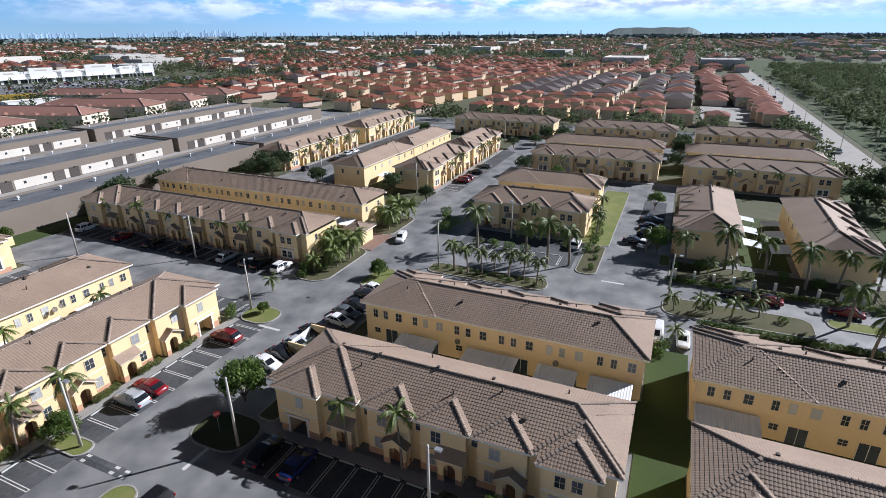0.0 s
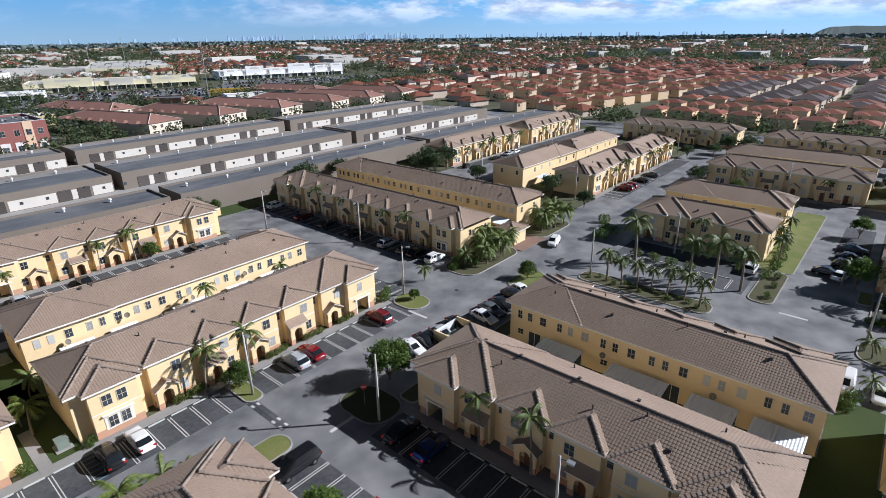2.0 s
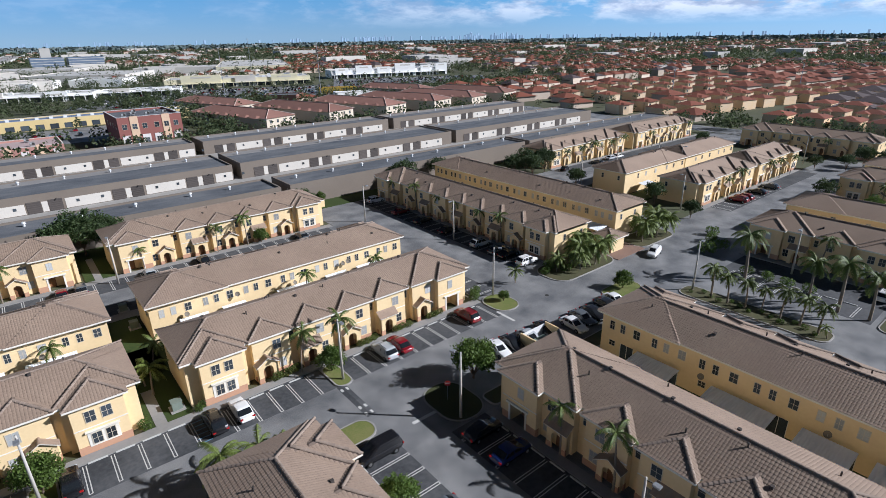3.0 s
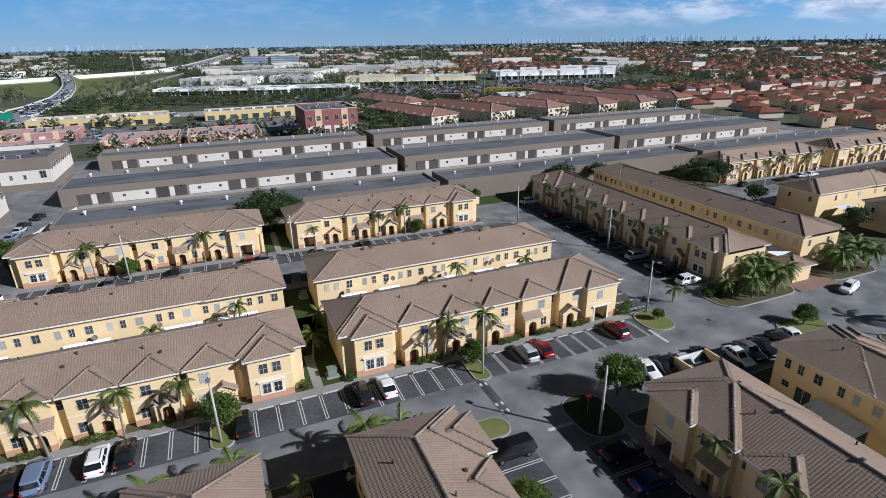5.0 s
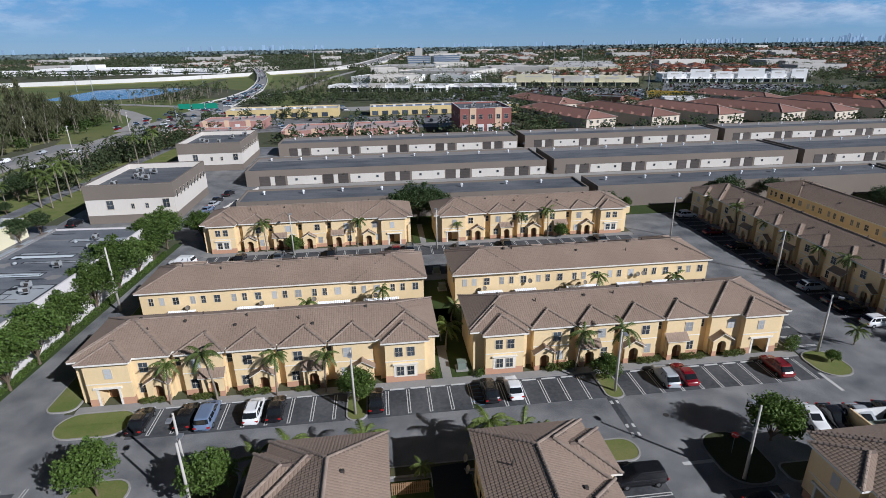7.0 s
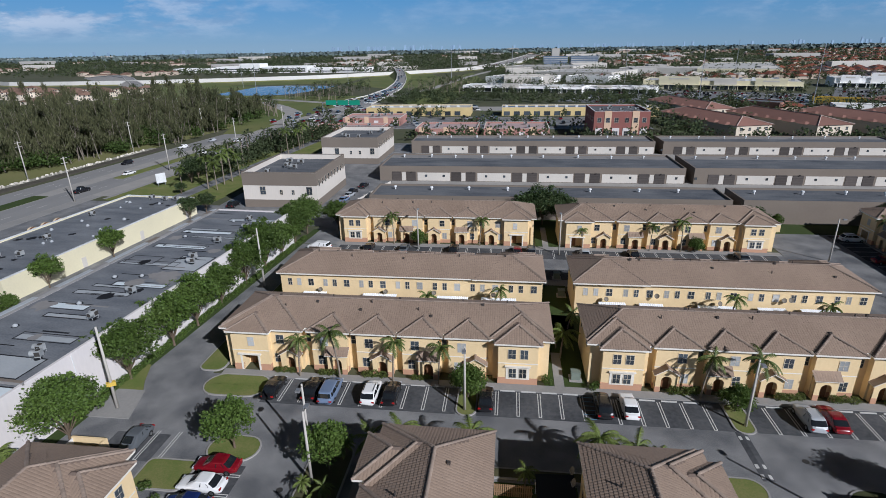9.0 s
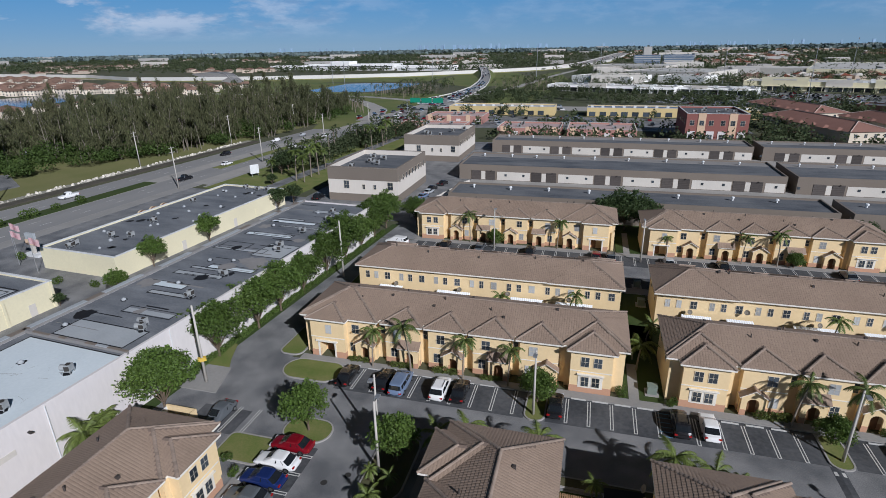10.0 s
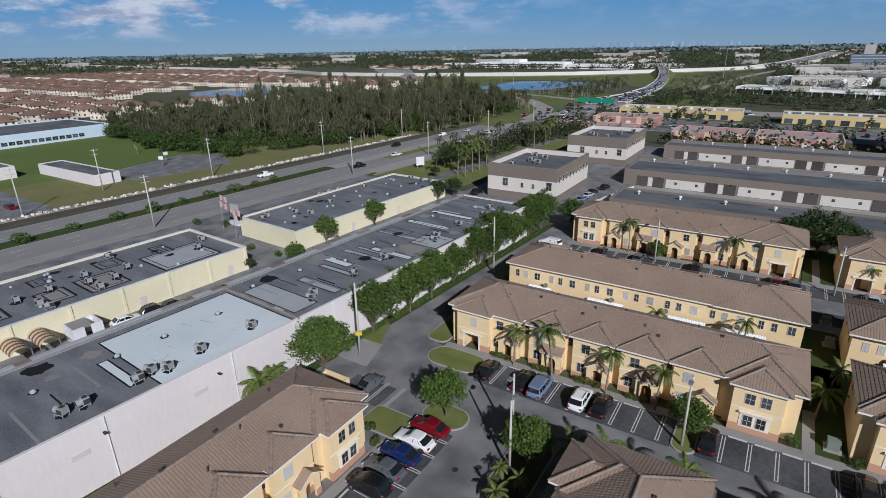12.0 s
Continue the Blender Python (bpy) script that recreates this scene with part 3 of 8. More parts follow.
def porch(block, x, y, wall_y, shed, fine):
    """An arched entrance porch with its own little roof."""
    w, h = 2.5, 2.75 if shed else 2.6
    body = MB()
    arch(body, w, h, 1.25, 2.25, 0.25, y, x)
    for s in (-1, 1):
        xa, xb = (x - w / 2, x - w / 2 + 0.2) if s < 0 else (x + w / 2 - 0.2, x + w / 2)
        body.box(xa, xb, y + 0.25, y + 0.45, 0, h)
        body.box(xa, xb, wall_y - 0.5, wall_y, 0, h)
        body.box(xa, xb, y + 0.45, wall_y - 0.5, 2.2, h)
    if not shed:
        body.poly([(x - w / 2, y, h), (x + w / 2, y, h), (x, y, h + 0.75)])
    body.poly([(x - w / 2, y, h), (x - w / 2, wall_y, h), (x + w / 2, wall_y, h), (x + w / 2, y, h)])
    pc = part("porch", body, [STUCCO], block)
    for xa, xb in ((x - w / 2 - 0.03, x - 0.655), (x + 0.655, x + w / 2 + 0.03)) if fine else ():
        bs = MB()
        bs.box(xa, xb, y - 0.03, y + 0.2, 0, 0.75)
        part("plinth", bs, STUCCO_BASE, pc)
    dr = MB()
    dr.box(x - 0.5, x + 0.5, wall_y - 0.05, wall_y + 0.02, 0.05, 2.1)
    part("door", dr, DOOR, pc, "dark wooden front door inside the arch")
    rf = MB()
    e = 0.3
    if shed:
        P = [(x - w / 2 - e, y - e, h), (x + w / 2 + e, y - e, h), (x + w / 2 + e, wall_y + 0.05, h + 0.85), (x - w / 2 - e, wall_y + 0.05, h + 0.85)]
        rf.poly([(p[0], p[1], p[2] + 0.08) for p in P])
        rf.poly(P[::-1], 0)
        for a, b in zip(P, P[1:] + P[:1]):
            rf.poly([a, b, (b[0], b[1], b[2] + 0.08), (a[0], a[1], a[2] + 0.08)], 1)
        if fine:
            tiled(rf, *[(p[0], p[1], p[2] + 0.08) for p in P])
    else:
        zr = h + 0.75 + 0.12
        ze = h - e * 0.6 + 0.08
        for s in (-1, 1):
            lo0, lo1 = (x + s * (w / 2 + e), y - e, ze), (x + s * (w / 2 + e), wall_y + 0.05, ze)
            hi0, hi1 = (x, y - e, zr), (x, wall_y + 0.05, zr)
            q = [lo0, lo1, hi1, hi0] if s > 0 else [lo1, lo0, hi0, hi1]
            rf.poly(q)
            rf.poly([(p[0], p[1], p[2] - 0.1) for p in q[::-1]], 1)
            for a, b in zip(q, q[1:] + q[:1]):
                rf.poly([(a[0], a[1], a[2] - 0.1), (b[0], b[1], b[2] - 0.1), b, a], 1)
            if fine:
                tiled(rf, *q)
        caps(rf, (x, y - e, zr), (x, wall_y, zr))
    part("porch_roof", rf, [TILE, TRIM], pc)


def townhouse(nsec, mirror, fine, name="townhouse_row"):
    """A two-storey row seen from its front (local -y): window bay at x = 0 (or at the far end when mirrored)."""
    rnd = random.Random(nsec * 10 + mirror)
    L = 18.4 + 6.0 * nsec
    fx = (lambda x: L - x) if mirror else (lambda x: x)

    def span(a, b):
        return (fx(b), fx(a)) if mirror else (a, b)

    block = thing(name, "two-storey cream stucco townhouse row with brown tiled hip roof", "townhouse")
    Y0, YS, YB = 1.8, 0.9, DEPTH
    def piece(name, *a, mat=STUCCO):
        m = MB()
        m.box(*a)
        part(name, m, mat, block)

    beds, tiles, cap = [], MB(), MB()

    def bed():
        beds.append(MB())
        return beds[-1]

    piece("wall", 0, L, Y0, YB, 0, EAVE - 0.1)
    top = EAVE - 0.1
    # end bays
    b0, b1 = span(1.4, 6.3)
    piece("wall_bay", b0, b1, 0, Y0 + 0.1, 0, top)
    piece("plinth", b0 - 0.03, b1 + 0.03, -0.03, 0.5, 0, 1.0, mat=STUCCO_BASE)
    e0, e1 = span(0.0, 7.0)
    piece("wall_bay", e0 + 0.01, e1 - 0.01, YS + 0.2, Y0 + 0.1, 0, top)
    g0, g1 = span(L - 6.2, L - 1.2)
    gx0, gx1 = span(L - 4.6, L - 2.4)
    piece("wall_bay", g0, gx0, 0, Y0 + 0.1, 0, top)
    piece("wall_bay", gx1, g1, 0, Y0 + 0.1, 0, top)
    piece("wall_bay", gx0, gx1, 0, Y0 + 0.1, 2.4, top)
    piece("plinth", g0 - 0.03, gx0, -0.03, 0.5, 0, 1.0, mat=STUCCO_BASE)
    piece("plinth", gx1, g1 + 0.03, -0.03, 0.5, 0, 1.0, mat=STUCCO_BASE)
    q0, q1 = span(L - 10.4, L - 6.2)
    piece("wall_bay", q0, q1, YS, Y0 + 0.1, 0, top)
    q0, q1 = span(L - 1.2, L)
    piece("wall_bay", q0 + 0.005, q1 - 0.005, YS, Y0 + 0.1, 0, top)
    secs = []
    for k in range(nsec):
        a, b = span(7.8 + 6.0 * k, 12.6 + 6.0 * k)
        secs.append((a, b))
        piece("wall_bay", a, b, YS, Y0 + 0.1, 0, top)
        if fine:
            piece("plinth", a - 0.02, b + 0.02, YS - 0.03, YS + 0.3, 0, 0.75, mat=STUCCO_BASE)
    # storey band
    for a, b, y in [(b0, b1, 0), (g0, g1, 0)] + [(a, b, YS) for a, b in secs] if fine else ():
        piece("storey_band", a - 0.02, b + 0.02, y - 0.035, y + 0.1, 3.0, 3.12, mat=TRIM)
    # roofs
    hip(bed(), tiles, cap, -OVER, L + OVER, Y0 - OVER, YB + OVER, fine=fine)
    for a, b in secs:
        hip(bed(), tiles, cap, a - OVER, b + OVER, YS - OVER, YS - OVER + 7.0, front=(b - a + 2 * OVER) / 2, fine=fine)
    a, b = span(-OVER, 7.0 + OVER)
    hip(bed(), tiles, cap, a, b, YS + 0.2 - OVER, YS + 0.2 - OVER + 9, front=4.0, fine=fine)
    a, b = span(L - 10.4 - OVER, L + OVER)
    hip(bed(), tiles, cap, a, b, YS - OVER, YS - OVER + 11.2, front=5.4, fine=fine)
    for a, b in ((b0, b1), (g0, g1)):
        hip(bed(), tiles, cap, a - OVER, b + OVER, -OVER, 6.0, front=(b - a + 2 * OVER) / 2, fine=fine)
    for i, rb in enumerate(beds):
        part("roof" if i == 0 else "roof_section", rb.weld(), [TILE if not fine else TILE_BED, TRIM], block, "brown concrete tile hip roof")
    if fine:
        part("roof_tiling", tiles, TILE, block, "weathered brown concrete roof tiles", kind="stuff")
    part("ridge_capping", cap, CAP, block, "lighter cap tiles along hips and ridges", kind="stuff")
    # recessed entrance of the end bay
    rc = MB()
    gm = (gx0 + gx1) / 2
    rc.box(gm - 0.95, gm - 0.05, Y0 - 0.06, Y0 + 0.02, 0.05, 2.1)
    part("door", rc, DOOR, block, "dark door in a recessed entrance")
    sh = MB()
    sh.box(gx0 - 0.25, gx0, -0.05, 0.05, 0, 2.4)
    sh.box(gx1, gx1 + 0.25, -0.05, 0.05, 0, 2.4)
    sh.box(gx0 - 0.5, gx1 + 0.5, -0.22, 0.05, 2.4, 2.62)
    part("door_surround", sh, TRIM, block)
    # porches
    for k in range(nsec + 1):
        u = fx(7.9 + 1.25 + 6.0 * k + (0.35 if k == nsec else 0))
        porch(block, u, 0.1, YS, k % 2 == 1, fine)
    # windows
    M = Matrix.Translation
    up_z, lo_z = 3.75, 0.95
    for dx in (-0.75, 0.75):
        window(block, 0.9, 1.25, M(((b0 + b1) / 2 + dx, 0, up_z)), fine=fine)
        window(block, 0.85, 1.25, M(((b0 + b1) / 2 + dx * 0.85, -0.05, 1.05)), fine=fine)
    sr = MB()
    mx = (b0 + b1) / 2
    sr.box(mx - 1.45, mx + 1.45, -0.05, 0.0, 0.8, 2.55)
    sr.box(mx - 1.6, mx + 1.6, -0.3, 0.0, 2.62, 2.74)
    part("window_surround", sr, TRIM, block)
    window(block, 0.8, 1.25, M((fx(L - 3.9), 0, up_z)), blind=rnd.random() < 0.5, fine=fine)
    for k in range(nsec + 1):
        u = 7.8 + 6.0 * k
        window(block, 1.0, 1.25, M((fx(u + 3.1), YS, up_z)), blind=rnd.random() < 0.45, fine=fine)
        window(block, 0.85, 1.25, M((fx(u + 3.6), YS, lo_z)), blind=rnd.random() < 0.4, fine=fine)
        if k < nsec:
            window(block, 0.6, 1.15, M((fx(u + 5.4), Y0, up_z)), panes=1, fine=fine)
    # back wall
    R = Matrix.Rotation(math.pi, 4, "Z")
    x = 1.3
    i = 0
    while x < L - 1:
        window(block, 0.62 if i % 3 else 0.85, 1.15, M((x, YB, up_z)) @ R, panes=2, blind=rnd.random() < 0.4, fine=fine)
        x += (2.0, 1.55, 2.45)[i % 3] * (1 if fine else 2.4)
        i += 1
    nb = int(L / 6.0)
    for k in range(nb if fine else 0):
        xb = L / nb * (k + 0.35)
        sl = MB()
        sl.box(xb - 0.95, xb + 0.95, YB - 0.01, YB + 0.05, 0.08, 2.15, 1)
        for xx in (-0.95, -0.03, 0.89):
            sl.box(xb + xx, xb + xx + 0.06, YB - 0.01, YB + 0.08, 0.05, 2.18)
        part("sliding_door", sl, [TRIM, GLASS], block, "glazed patio door")
        window(block, 0.8, 0.7, M((xb + 2.2, YB, 1.4)) @ R, fine=fine)
    # end walls
    for x, s in ((0, -1), (L, 1)):
        Rz = Matrix.Rotation(-s * -math.pi / 2, 4, "Z")
        for y in (4.0, 9.0):
            window(block, 0.6, 1.1, M((x, y, up_z)) @ Rz, panes=1, fine=fine)
    # roof vents
    for k in range(nsec * 2 + 4 if fine else 3):
        vx = 4 + (L - 8) * (k + rnd.uniform(0.1, 0.9)) / (nsec * 2 + 4)
        back = k % 3 == 0
        dy = rnd.uniform(1.5, 5.0)
        vy = YB + OVER - dy if back else Y0 - OVER + dy + 0.6
        vz = EAVE + TAN * dy + (0.0 if back else 0.24)
        vt = MB()
        if k % 2:
            vt.tube((vx, vy, vz - 0.1), (vx, vy, vz + 0.48), 0.08, 0.08, 6)
        else:
            vt.box(vx - 0.15, vx + 0.15, vy - 0.16, vy + 0.14, vz - 0.1, vz + 0.26)
        part("roof_vent", vt, VENTDARK, block)
    return block, L


PROTO = {}


def row(nsec, mirror, fine, x, y, face, along=1.0):
    """Sets a row with its front eave line through the given corner; face: the way its front looks."""
    turn = {"-y": 0, "+x": 90, "+y": 180, "-x": -90}[face]
    m = pose(x, y, 0, 0, 0, turn) @ Matrix.Diagonal((along, 1, 1, 1))
    key = (nsec, mirror, fine)
    if key not in PROTO:
        PROTO[key], _ = townhouse(*key)
        PROTO[key].matrix_basis = m
        return PROTO[key]
    return copy_thing(PROTO[key], m)


# front corner of each row (the corner at its local origin), walls
ROWS = [
    (4, 0, 1, 9.3, 58.2, "-y"), (4, 1, 1, -38.0, 58.2, "-y"),
    (4, 0, 1, 51.9, 88.3, "+y"), (4, 1, 1, 4.5, 88.3, "+y"),
    (4, 1, 1, 9.8, 108.0, "-y"), (4, 0, 1, -38.0, 108.6, "-y"),
    (3, 1, 1, 36.0, 36.0, "-x", 0.975), (3, 0, 1, 66.9, -0.3, "+x"),
    (3, 0, 1, 35.0, -5.5, "-x"), (3, 0, 1, 65.7, -42.0, "+x"),
    (3, 1, 1, 17.1, 5.0, "+x"), (3, 0, 1, -13.2, 41.3, "-x"),
    (3, 1, 1, -33.85, 0.0, "+x"),
    (7, 1, 1, 73.6, 120.4, "-x"), (7, 0, 1, 105.0, 60.0, "+x"),
    (1, 1, 0, 106.3, 39.2, "-x"), (1, 0, 0, 136.2, 15.0, "+x"),
    (3, 0, 0, 159.0, 40.0, "-x"), (3, 0, 0, 190.0, 3.5, "+x"),
    (3, 1, 0, 158.0, -3.0, "-x"), (3, 1, 0, 189.0, -39.5, "+x"),
    (3, 0, 0, 212.0, -6.0, "-x"), (3, 1, 0, 213.0, 37.0, "-x"), (4, 1, 0, 216.0, 88.5, "-x"),
    (2, 0, 0, 134.6, -2.0, "+y"), (2, 0, 0, 102.0, -34.0, "-y"),
    (2, 0, 0, 127.3, 58.8, "-y"), (2, 1, 0, 158.5, 58.8, "-y"),
    (2, 1, 0, 154.0, 88.2, "+y"), (2, 0, 0, 185.0, 88.2, "+y"),
    (4, 0, 0, 131.8, 110.0, "-y"), (4, 1, 0, 180.0, 110.0, "-y"),
]
for spec in ROWS:
    row(*spec)

# ---- warehouses and other flat-roofed buildings ----
WARE = material("taupe_warehouse_wall", (0.205, 0.172, 0.14), 0.9, (0.165, 0.138, 0.113), 0.4, 3.0, 0.9)
WARE_LIGHT = material("pale_warehouse_wall", (0.62, 0.58, 0.52), 0.9, (0.5, 0.47, 0.42), 0.4, 3.0, 0.9)
FLATROOF = material("grey_bitumen_roof", (0.062, 0.07, 0.085), 0.9, (0.19, 0.195, 0.2), 0.4, 3.0, 0.8, spec=0.08, stretch=(1, 3, 1))
GRAVELROOF = material("weathered_roof_strip", (0.20, 0.19, 0.18), 0.9, (0.28, 0.27, 0.26), 0.5, 2.0, 1.0)
PATCHROOF = material("bright_roof_patch", (0.42, 0.44, 0.45), 0.6, (0.30, 0.32, 0.33), 1.2, 4.0, 1.0)
TAR = material("tar_seam", (0.015, 0.015, 0.017), 0.7)
WHITEROOF = material("white_roof_coating", (0.68, 0.735, 0.75), 0.6, (0.54, 0.60, 0.62), 0.6, 3.0, 1.0)
YELLOWWALL = material("pale_yellow_wall", (0.74, 0.68, 0.47), 0.9, (0.62, 0.57, 0.40), 0.5, 3.0, 0.9)
WHITEWALL = material("white_stucco_wall", (0.70, 0.66, 0.64), 0.9, (0.58, 0.545, 0.53), 0.4, 3.0, 0.9, stretch=(1, 1, 0.25))
OFFICEWALL = material("beige_office_wall", (0.66, 0.61, 0.54), 0.9, (0.56, 0.51, 0.45), 0.4, 3.0, 0.9, stretch=(1, 1, 0.25))
COPING = material("white_coping", (0.72, 0.73, 0.73), 0.7)
STEELDOOR = material("roller_door", (0.085, 0.072, 0.065), 0.7, (0.06, 0.052, 0.048), 1.0, per_object=0.3)
REDWALL = material("brick_red_wall", (0.29, 0.115, 0.095), 0.9, (0.235, 0.095, 0.08), 0.5, 3.0, 0.9)
SALMON = material("salmon_wall", (0.68, 0.48, 0.33), 0.9, (0.58, 0.41, 0.28), 0.5)
OCHRE = material("ochre_wall", (0.62, 0.48, 0.23), 0.9, (0.53, 0.41, 0.2), 0.4)


def flat_building(name, label, x0, x1, y0, y1, h, wall, roof, parapet=0.6, m=None, category="building", coping=None):
    b = thing(name, label, category, m)
    t = 0.35
    for a in ((x0, x1, y0, y0 + t), (x0, x1, y1 - t, y1), (x0, x0 + t, y0 + t, y1 - t), (x1 - t, x1, y0 + t, y1 - t)):
        w = MB()
        w.box(*a, 0, h)
        part("wall", w, wall, b)
        if coping:
            c = MB()
            c.box(a[0] - 0.05, a[1] + 0.05, a[2] - 0.05, a[3] + 0.05, h, h + 0.12)
            part("coping", c, coping, b)
    r = MB()
    r.box(x0 + t, x1 - t, y0 + t, y1 - t, h - parapet - 0.3, h - parapet)
    part("roof", r, roof, b, "flat grey bitumen roof")
    return b


vm = MB()
vm.tube((0, 0, 0), (0, 0, 0.6), 0.22, 0.22, 8)
vm.tube((0, 0, 0.6), (0, 0, 0.95), 0.42, 0.30, 8)
VENT = vm.mesh("turbine_vent", [COPING])
ub = MB()
ub.box(-0.1, 0.8, -0.55, 0.55, 0.45, 1.5)
ub.box(-0.04, 0.74, -0.62, -0.55, 0.6, 1.35, 1)
for sx in (-0.7, 0.7):
    for sy in (-0.5, 0.5):
        ub.box(sx - 0.04, sx + 0.04, sy - 0.04, sy + 0.04, 0, 0.45)
ub.box(-0.85, 0.8, -0.55, -0.47, 0.38, 0.45)
ub.box(-0.85, 0.8, 0.47, 0.55, 0.38, 0.45)
ub.tube((-0.85, 0, 0.98), (-0.1, 0, 0.98), 0.52, 0.52, 14)
ub.tube((-0.87, 0, 0.98), (-0.85, 0, 0.98), 0.40, 0.40, 14, mat=1)
ub.tube((0.35, 0, 1.5), (0.35, 0, 1.58), 0.36, 0.36, 10, mat=1)
ACU = ub.mesh("air_conditioner", [material("grey_unit_casing", (0.36, 0.37, 0.37), 0.6, (0.22, 0.23, 0.23), 2.0, 12.0, 0.8), DARK])
db = MB()
prof = [(0.06, 0.0)] + [(-0.06 - 0.03 * (i % 2), i * 0.25) for i in range(13)] + [(0.06, 3.0)]
db.v = [(-1.5, y, z) for y, z in prof] + [(1.5, y, z) for y, z in prof]
db.f = [tuple(range(len(prof))), tuple(range(2 * len(prof) - 1, len(prof) - 1, -1))] + [(i, i + len(prof), (i + 1) % len(prof) + len(prof), (i + 1) % len(prof)) for i in range(len(prof))]
db.m = [0] * len(db.f)
RDOOR = db.mesh("roller_door", [STEELDOOR])


def blot(parent, x, y, z, r, seed, mat=None):
    """An uneven black smear, for roofing tar and for unit shadow on white roofing."""
    rnd = random.Random(seed)
    q = MB()
    n = 14
    q.poly([(x + math.cos(6.283 * k / n) * r * rnd.uniform(0.6, 1.25), y + math.sin(6.283 * k / n) * r * rnd.uniform(0.6, 1.25), z) for k in range(n)])
    part("tar_patch", q, mat or TAR, parent)


def warehouse(x0, x1, y0, y1, h, doors, seed):
    rnd = random.Random(seed)
    b = flat_building("warehouse", "long low taupe warehouse with pale door band and flat roof", x0, x1, y0, y1, h, WARE, FLATROOF, 0.45)
    if doors:
        edge = MB()
        edge.box(x0 + 0.35, x1 - 0.35, y1 - 5.5, y1 - 0.4, h - 0.45, h - 0.41)
        part("roof_strip", edge, GRAVELROOF, b, "paler weathered strip of roofing")
    if doors:
        x = x0 + 4.0
        k = 0
        while x < x1 - 8:
            for dx in (0, 4.6):
                part("roller_door", RDOOR, [], b, at=pose(x + dx + 1.5, y0 - 0.02, 0))
            band = MB()
            band.box(x + 8.2, min(x + 18.6, x1 - 0.3), y0 - 0.06, y0, 0.15, 2.75)
            part("pale_band", band, WARE_LIGHT, b)
            pier = MB()
            pier.box(x + 3.15, x + 4.45, y0 - 0.06, y0, 0.15, 2.75)
            part("pale_band", pier, WARE_LIGHT, b)
            wn_ = MB()
            wn_.box(x + 10.6, x + 11.3, y0 - 0.12, y0 - 0.06, 1.4, 2.1)
            part("window", wn_, GLASS, b)
            wn_ = MB()
            wn_.box(x + 16.2, x + 16.9, y0 - 0.12, y0 - 0.06, 1.4, 2.1)
            part("window", wn_, GLASS, b)
            lp = MB()
            lp.box(x + 6.3, x + 6.5, y0 - 0.5, y0, 2.9, 3.1)
            part("wall_lamp", lp, DARK, b)
            x += 19.0
            k += 1
    x = x0 + 5
    while x < x1 - 3:
        solid("roof_ventilator", VENT, [], "white metal ventilator on a flat roof", "ventilator", pose(x, y1 - 4.2 + rnd.uniform(-0.5, 0.5), h - 0.42, 0, 0, rnd.uniform(0, 90)), group="warehouse ventilators")
        x += rnd.uniform(8, 12)
    return b


slab("service_drive", -44, 236, 139, 215, 0.0, CONCRETE, "pale concrete service drives between warehouses", "drive")
for i, (x0, x1, y0, y1, h, d) in enumerate(((-35.5, 50.5, 127.2, 139, 5.7, 0), (53, 139.5, 127.4, 139.4, 5.7, 0), (142, 234, 127.6, 139.6, 5.7, 0),
                                         (-42, 51.5, 166, 187, 4.8, 1), (54, 138.5, 166, 187, 4.9, 1), (141, 229, 166, 187.5, 4.9, 1),
                                         (-40, 54, 213.5, 228, 4.9, 1), (57, 140, 213.5, 228, 4.9, 1), (143, 232, 213.5, 228, 4.9, 1))):
    warehouse(x0, x1, y0, y1, h, d, i)


def office(x0, x1, y0, y1, seed):
    b = flat_building("office_building", "two-storey white office block with taupe base and parapet", x0, x1, y0, y1, 9.5, OFFICEWALL, FLATROOF, 1.4, coping=WARE)
    for a, z0, z1 in ((0.04, 6.0, 9.45), (0.04, 0, 2.1)):
        for q in ((x0 - a, x1 + a, y0 - a, y0 - 0.002), (x1 + 0.002, x1 + a, y0, y1)):
            m = MB()
            m.box(*q, z0, z1)
            part("wall_band", m, WARE, b, "taupe painted band")
    for fx_, w in ((0.27, 1.5), (0.52, 0.7), (0.68, 0.7), (0.9, 1.5)):
        x = x0 + (x1 - x0) * fx_
        window(b, w, 2.1 if w > 1 else 1.2, Matrix.Translation((x, y0 - 0.05, 3.6)), fine=False)
    for k in range(9):
        y = y0 + (y1 - y0) * (k + 0.7) / 9.5
        window(b, 0.8, 1.6, Matrix.Translation((x1 + 0.05, y, 5.6)) @ Matrix.Rotation(math.pi / 2, 4, "Z"), fine=False, panes=1)
    rnd = random.Random(seed)
    for k in range(5):
        solid("air_conditioner", ACU, [], "grey rooftop air conditioner on a flat roof", "air conditioner", pose(rnd.uniform(x0 + 4, x1 - 3), rnd.uniform(y0 + 4, y1 - 4), 8.1, 0, 0, rnd.choice((0, 90))), group="rooftop units")


office(-72, -51.5, 134, 160, 1)
office(-69.5, -48.5, 191.5, 220, 2)
slab("road", -80, -38, 119, 236, 0.008, ASPHALT, "asphalt car park beside the offices", "road")
slab("road", -45.8, -36, 107, 127, -0.004, ASPHALT, "asphalt drive beside the offices", "road")

# ---- strip mall, turned a little against the housing ----
WEST = pose(-51.4, 42.5, 0, 0, 0, -3.8)


def west(x, y, z=0, r=0):
    return WEST @ pose(x, y, z, 0, 0, r)


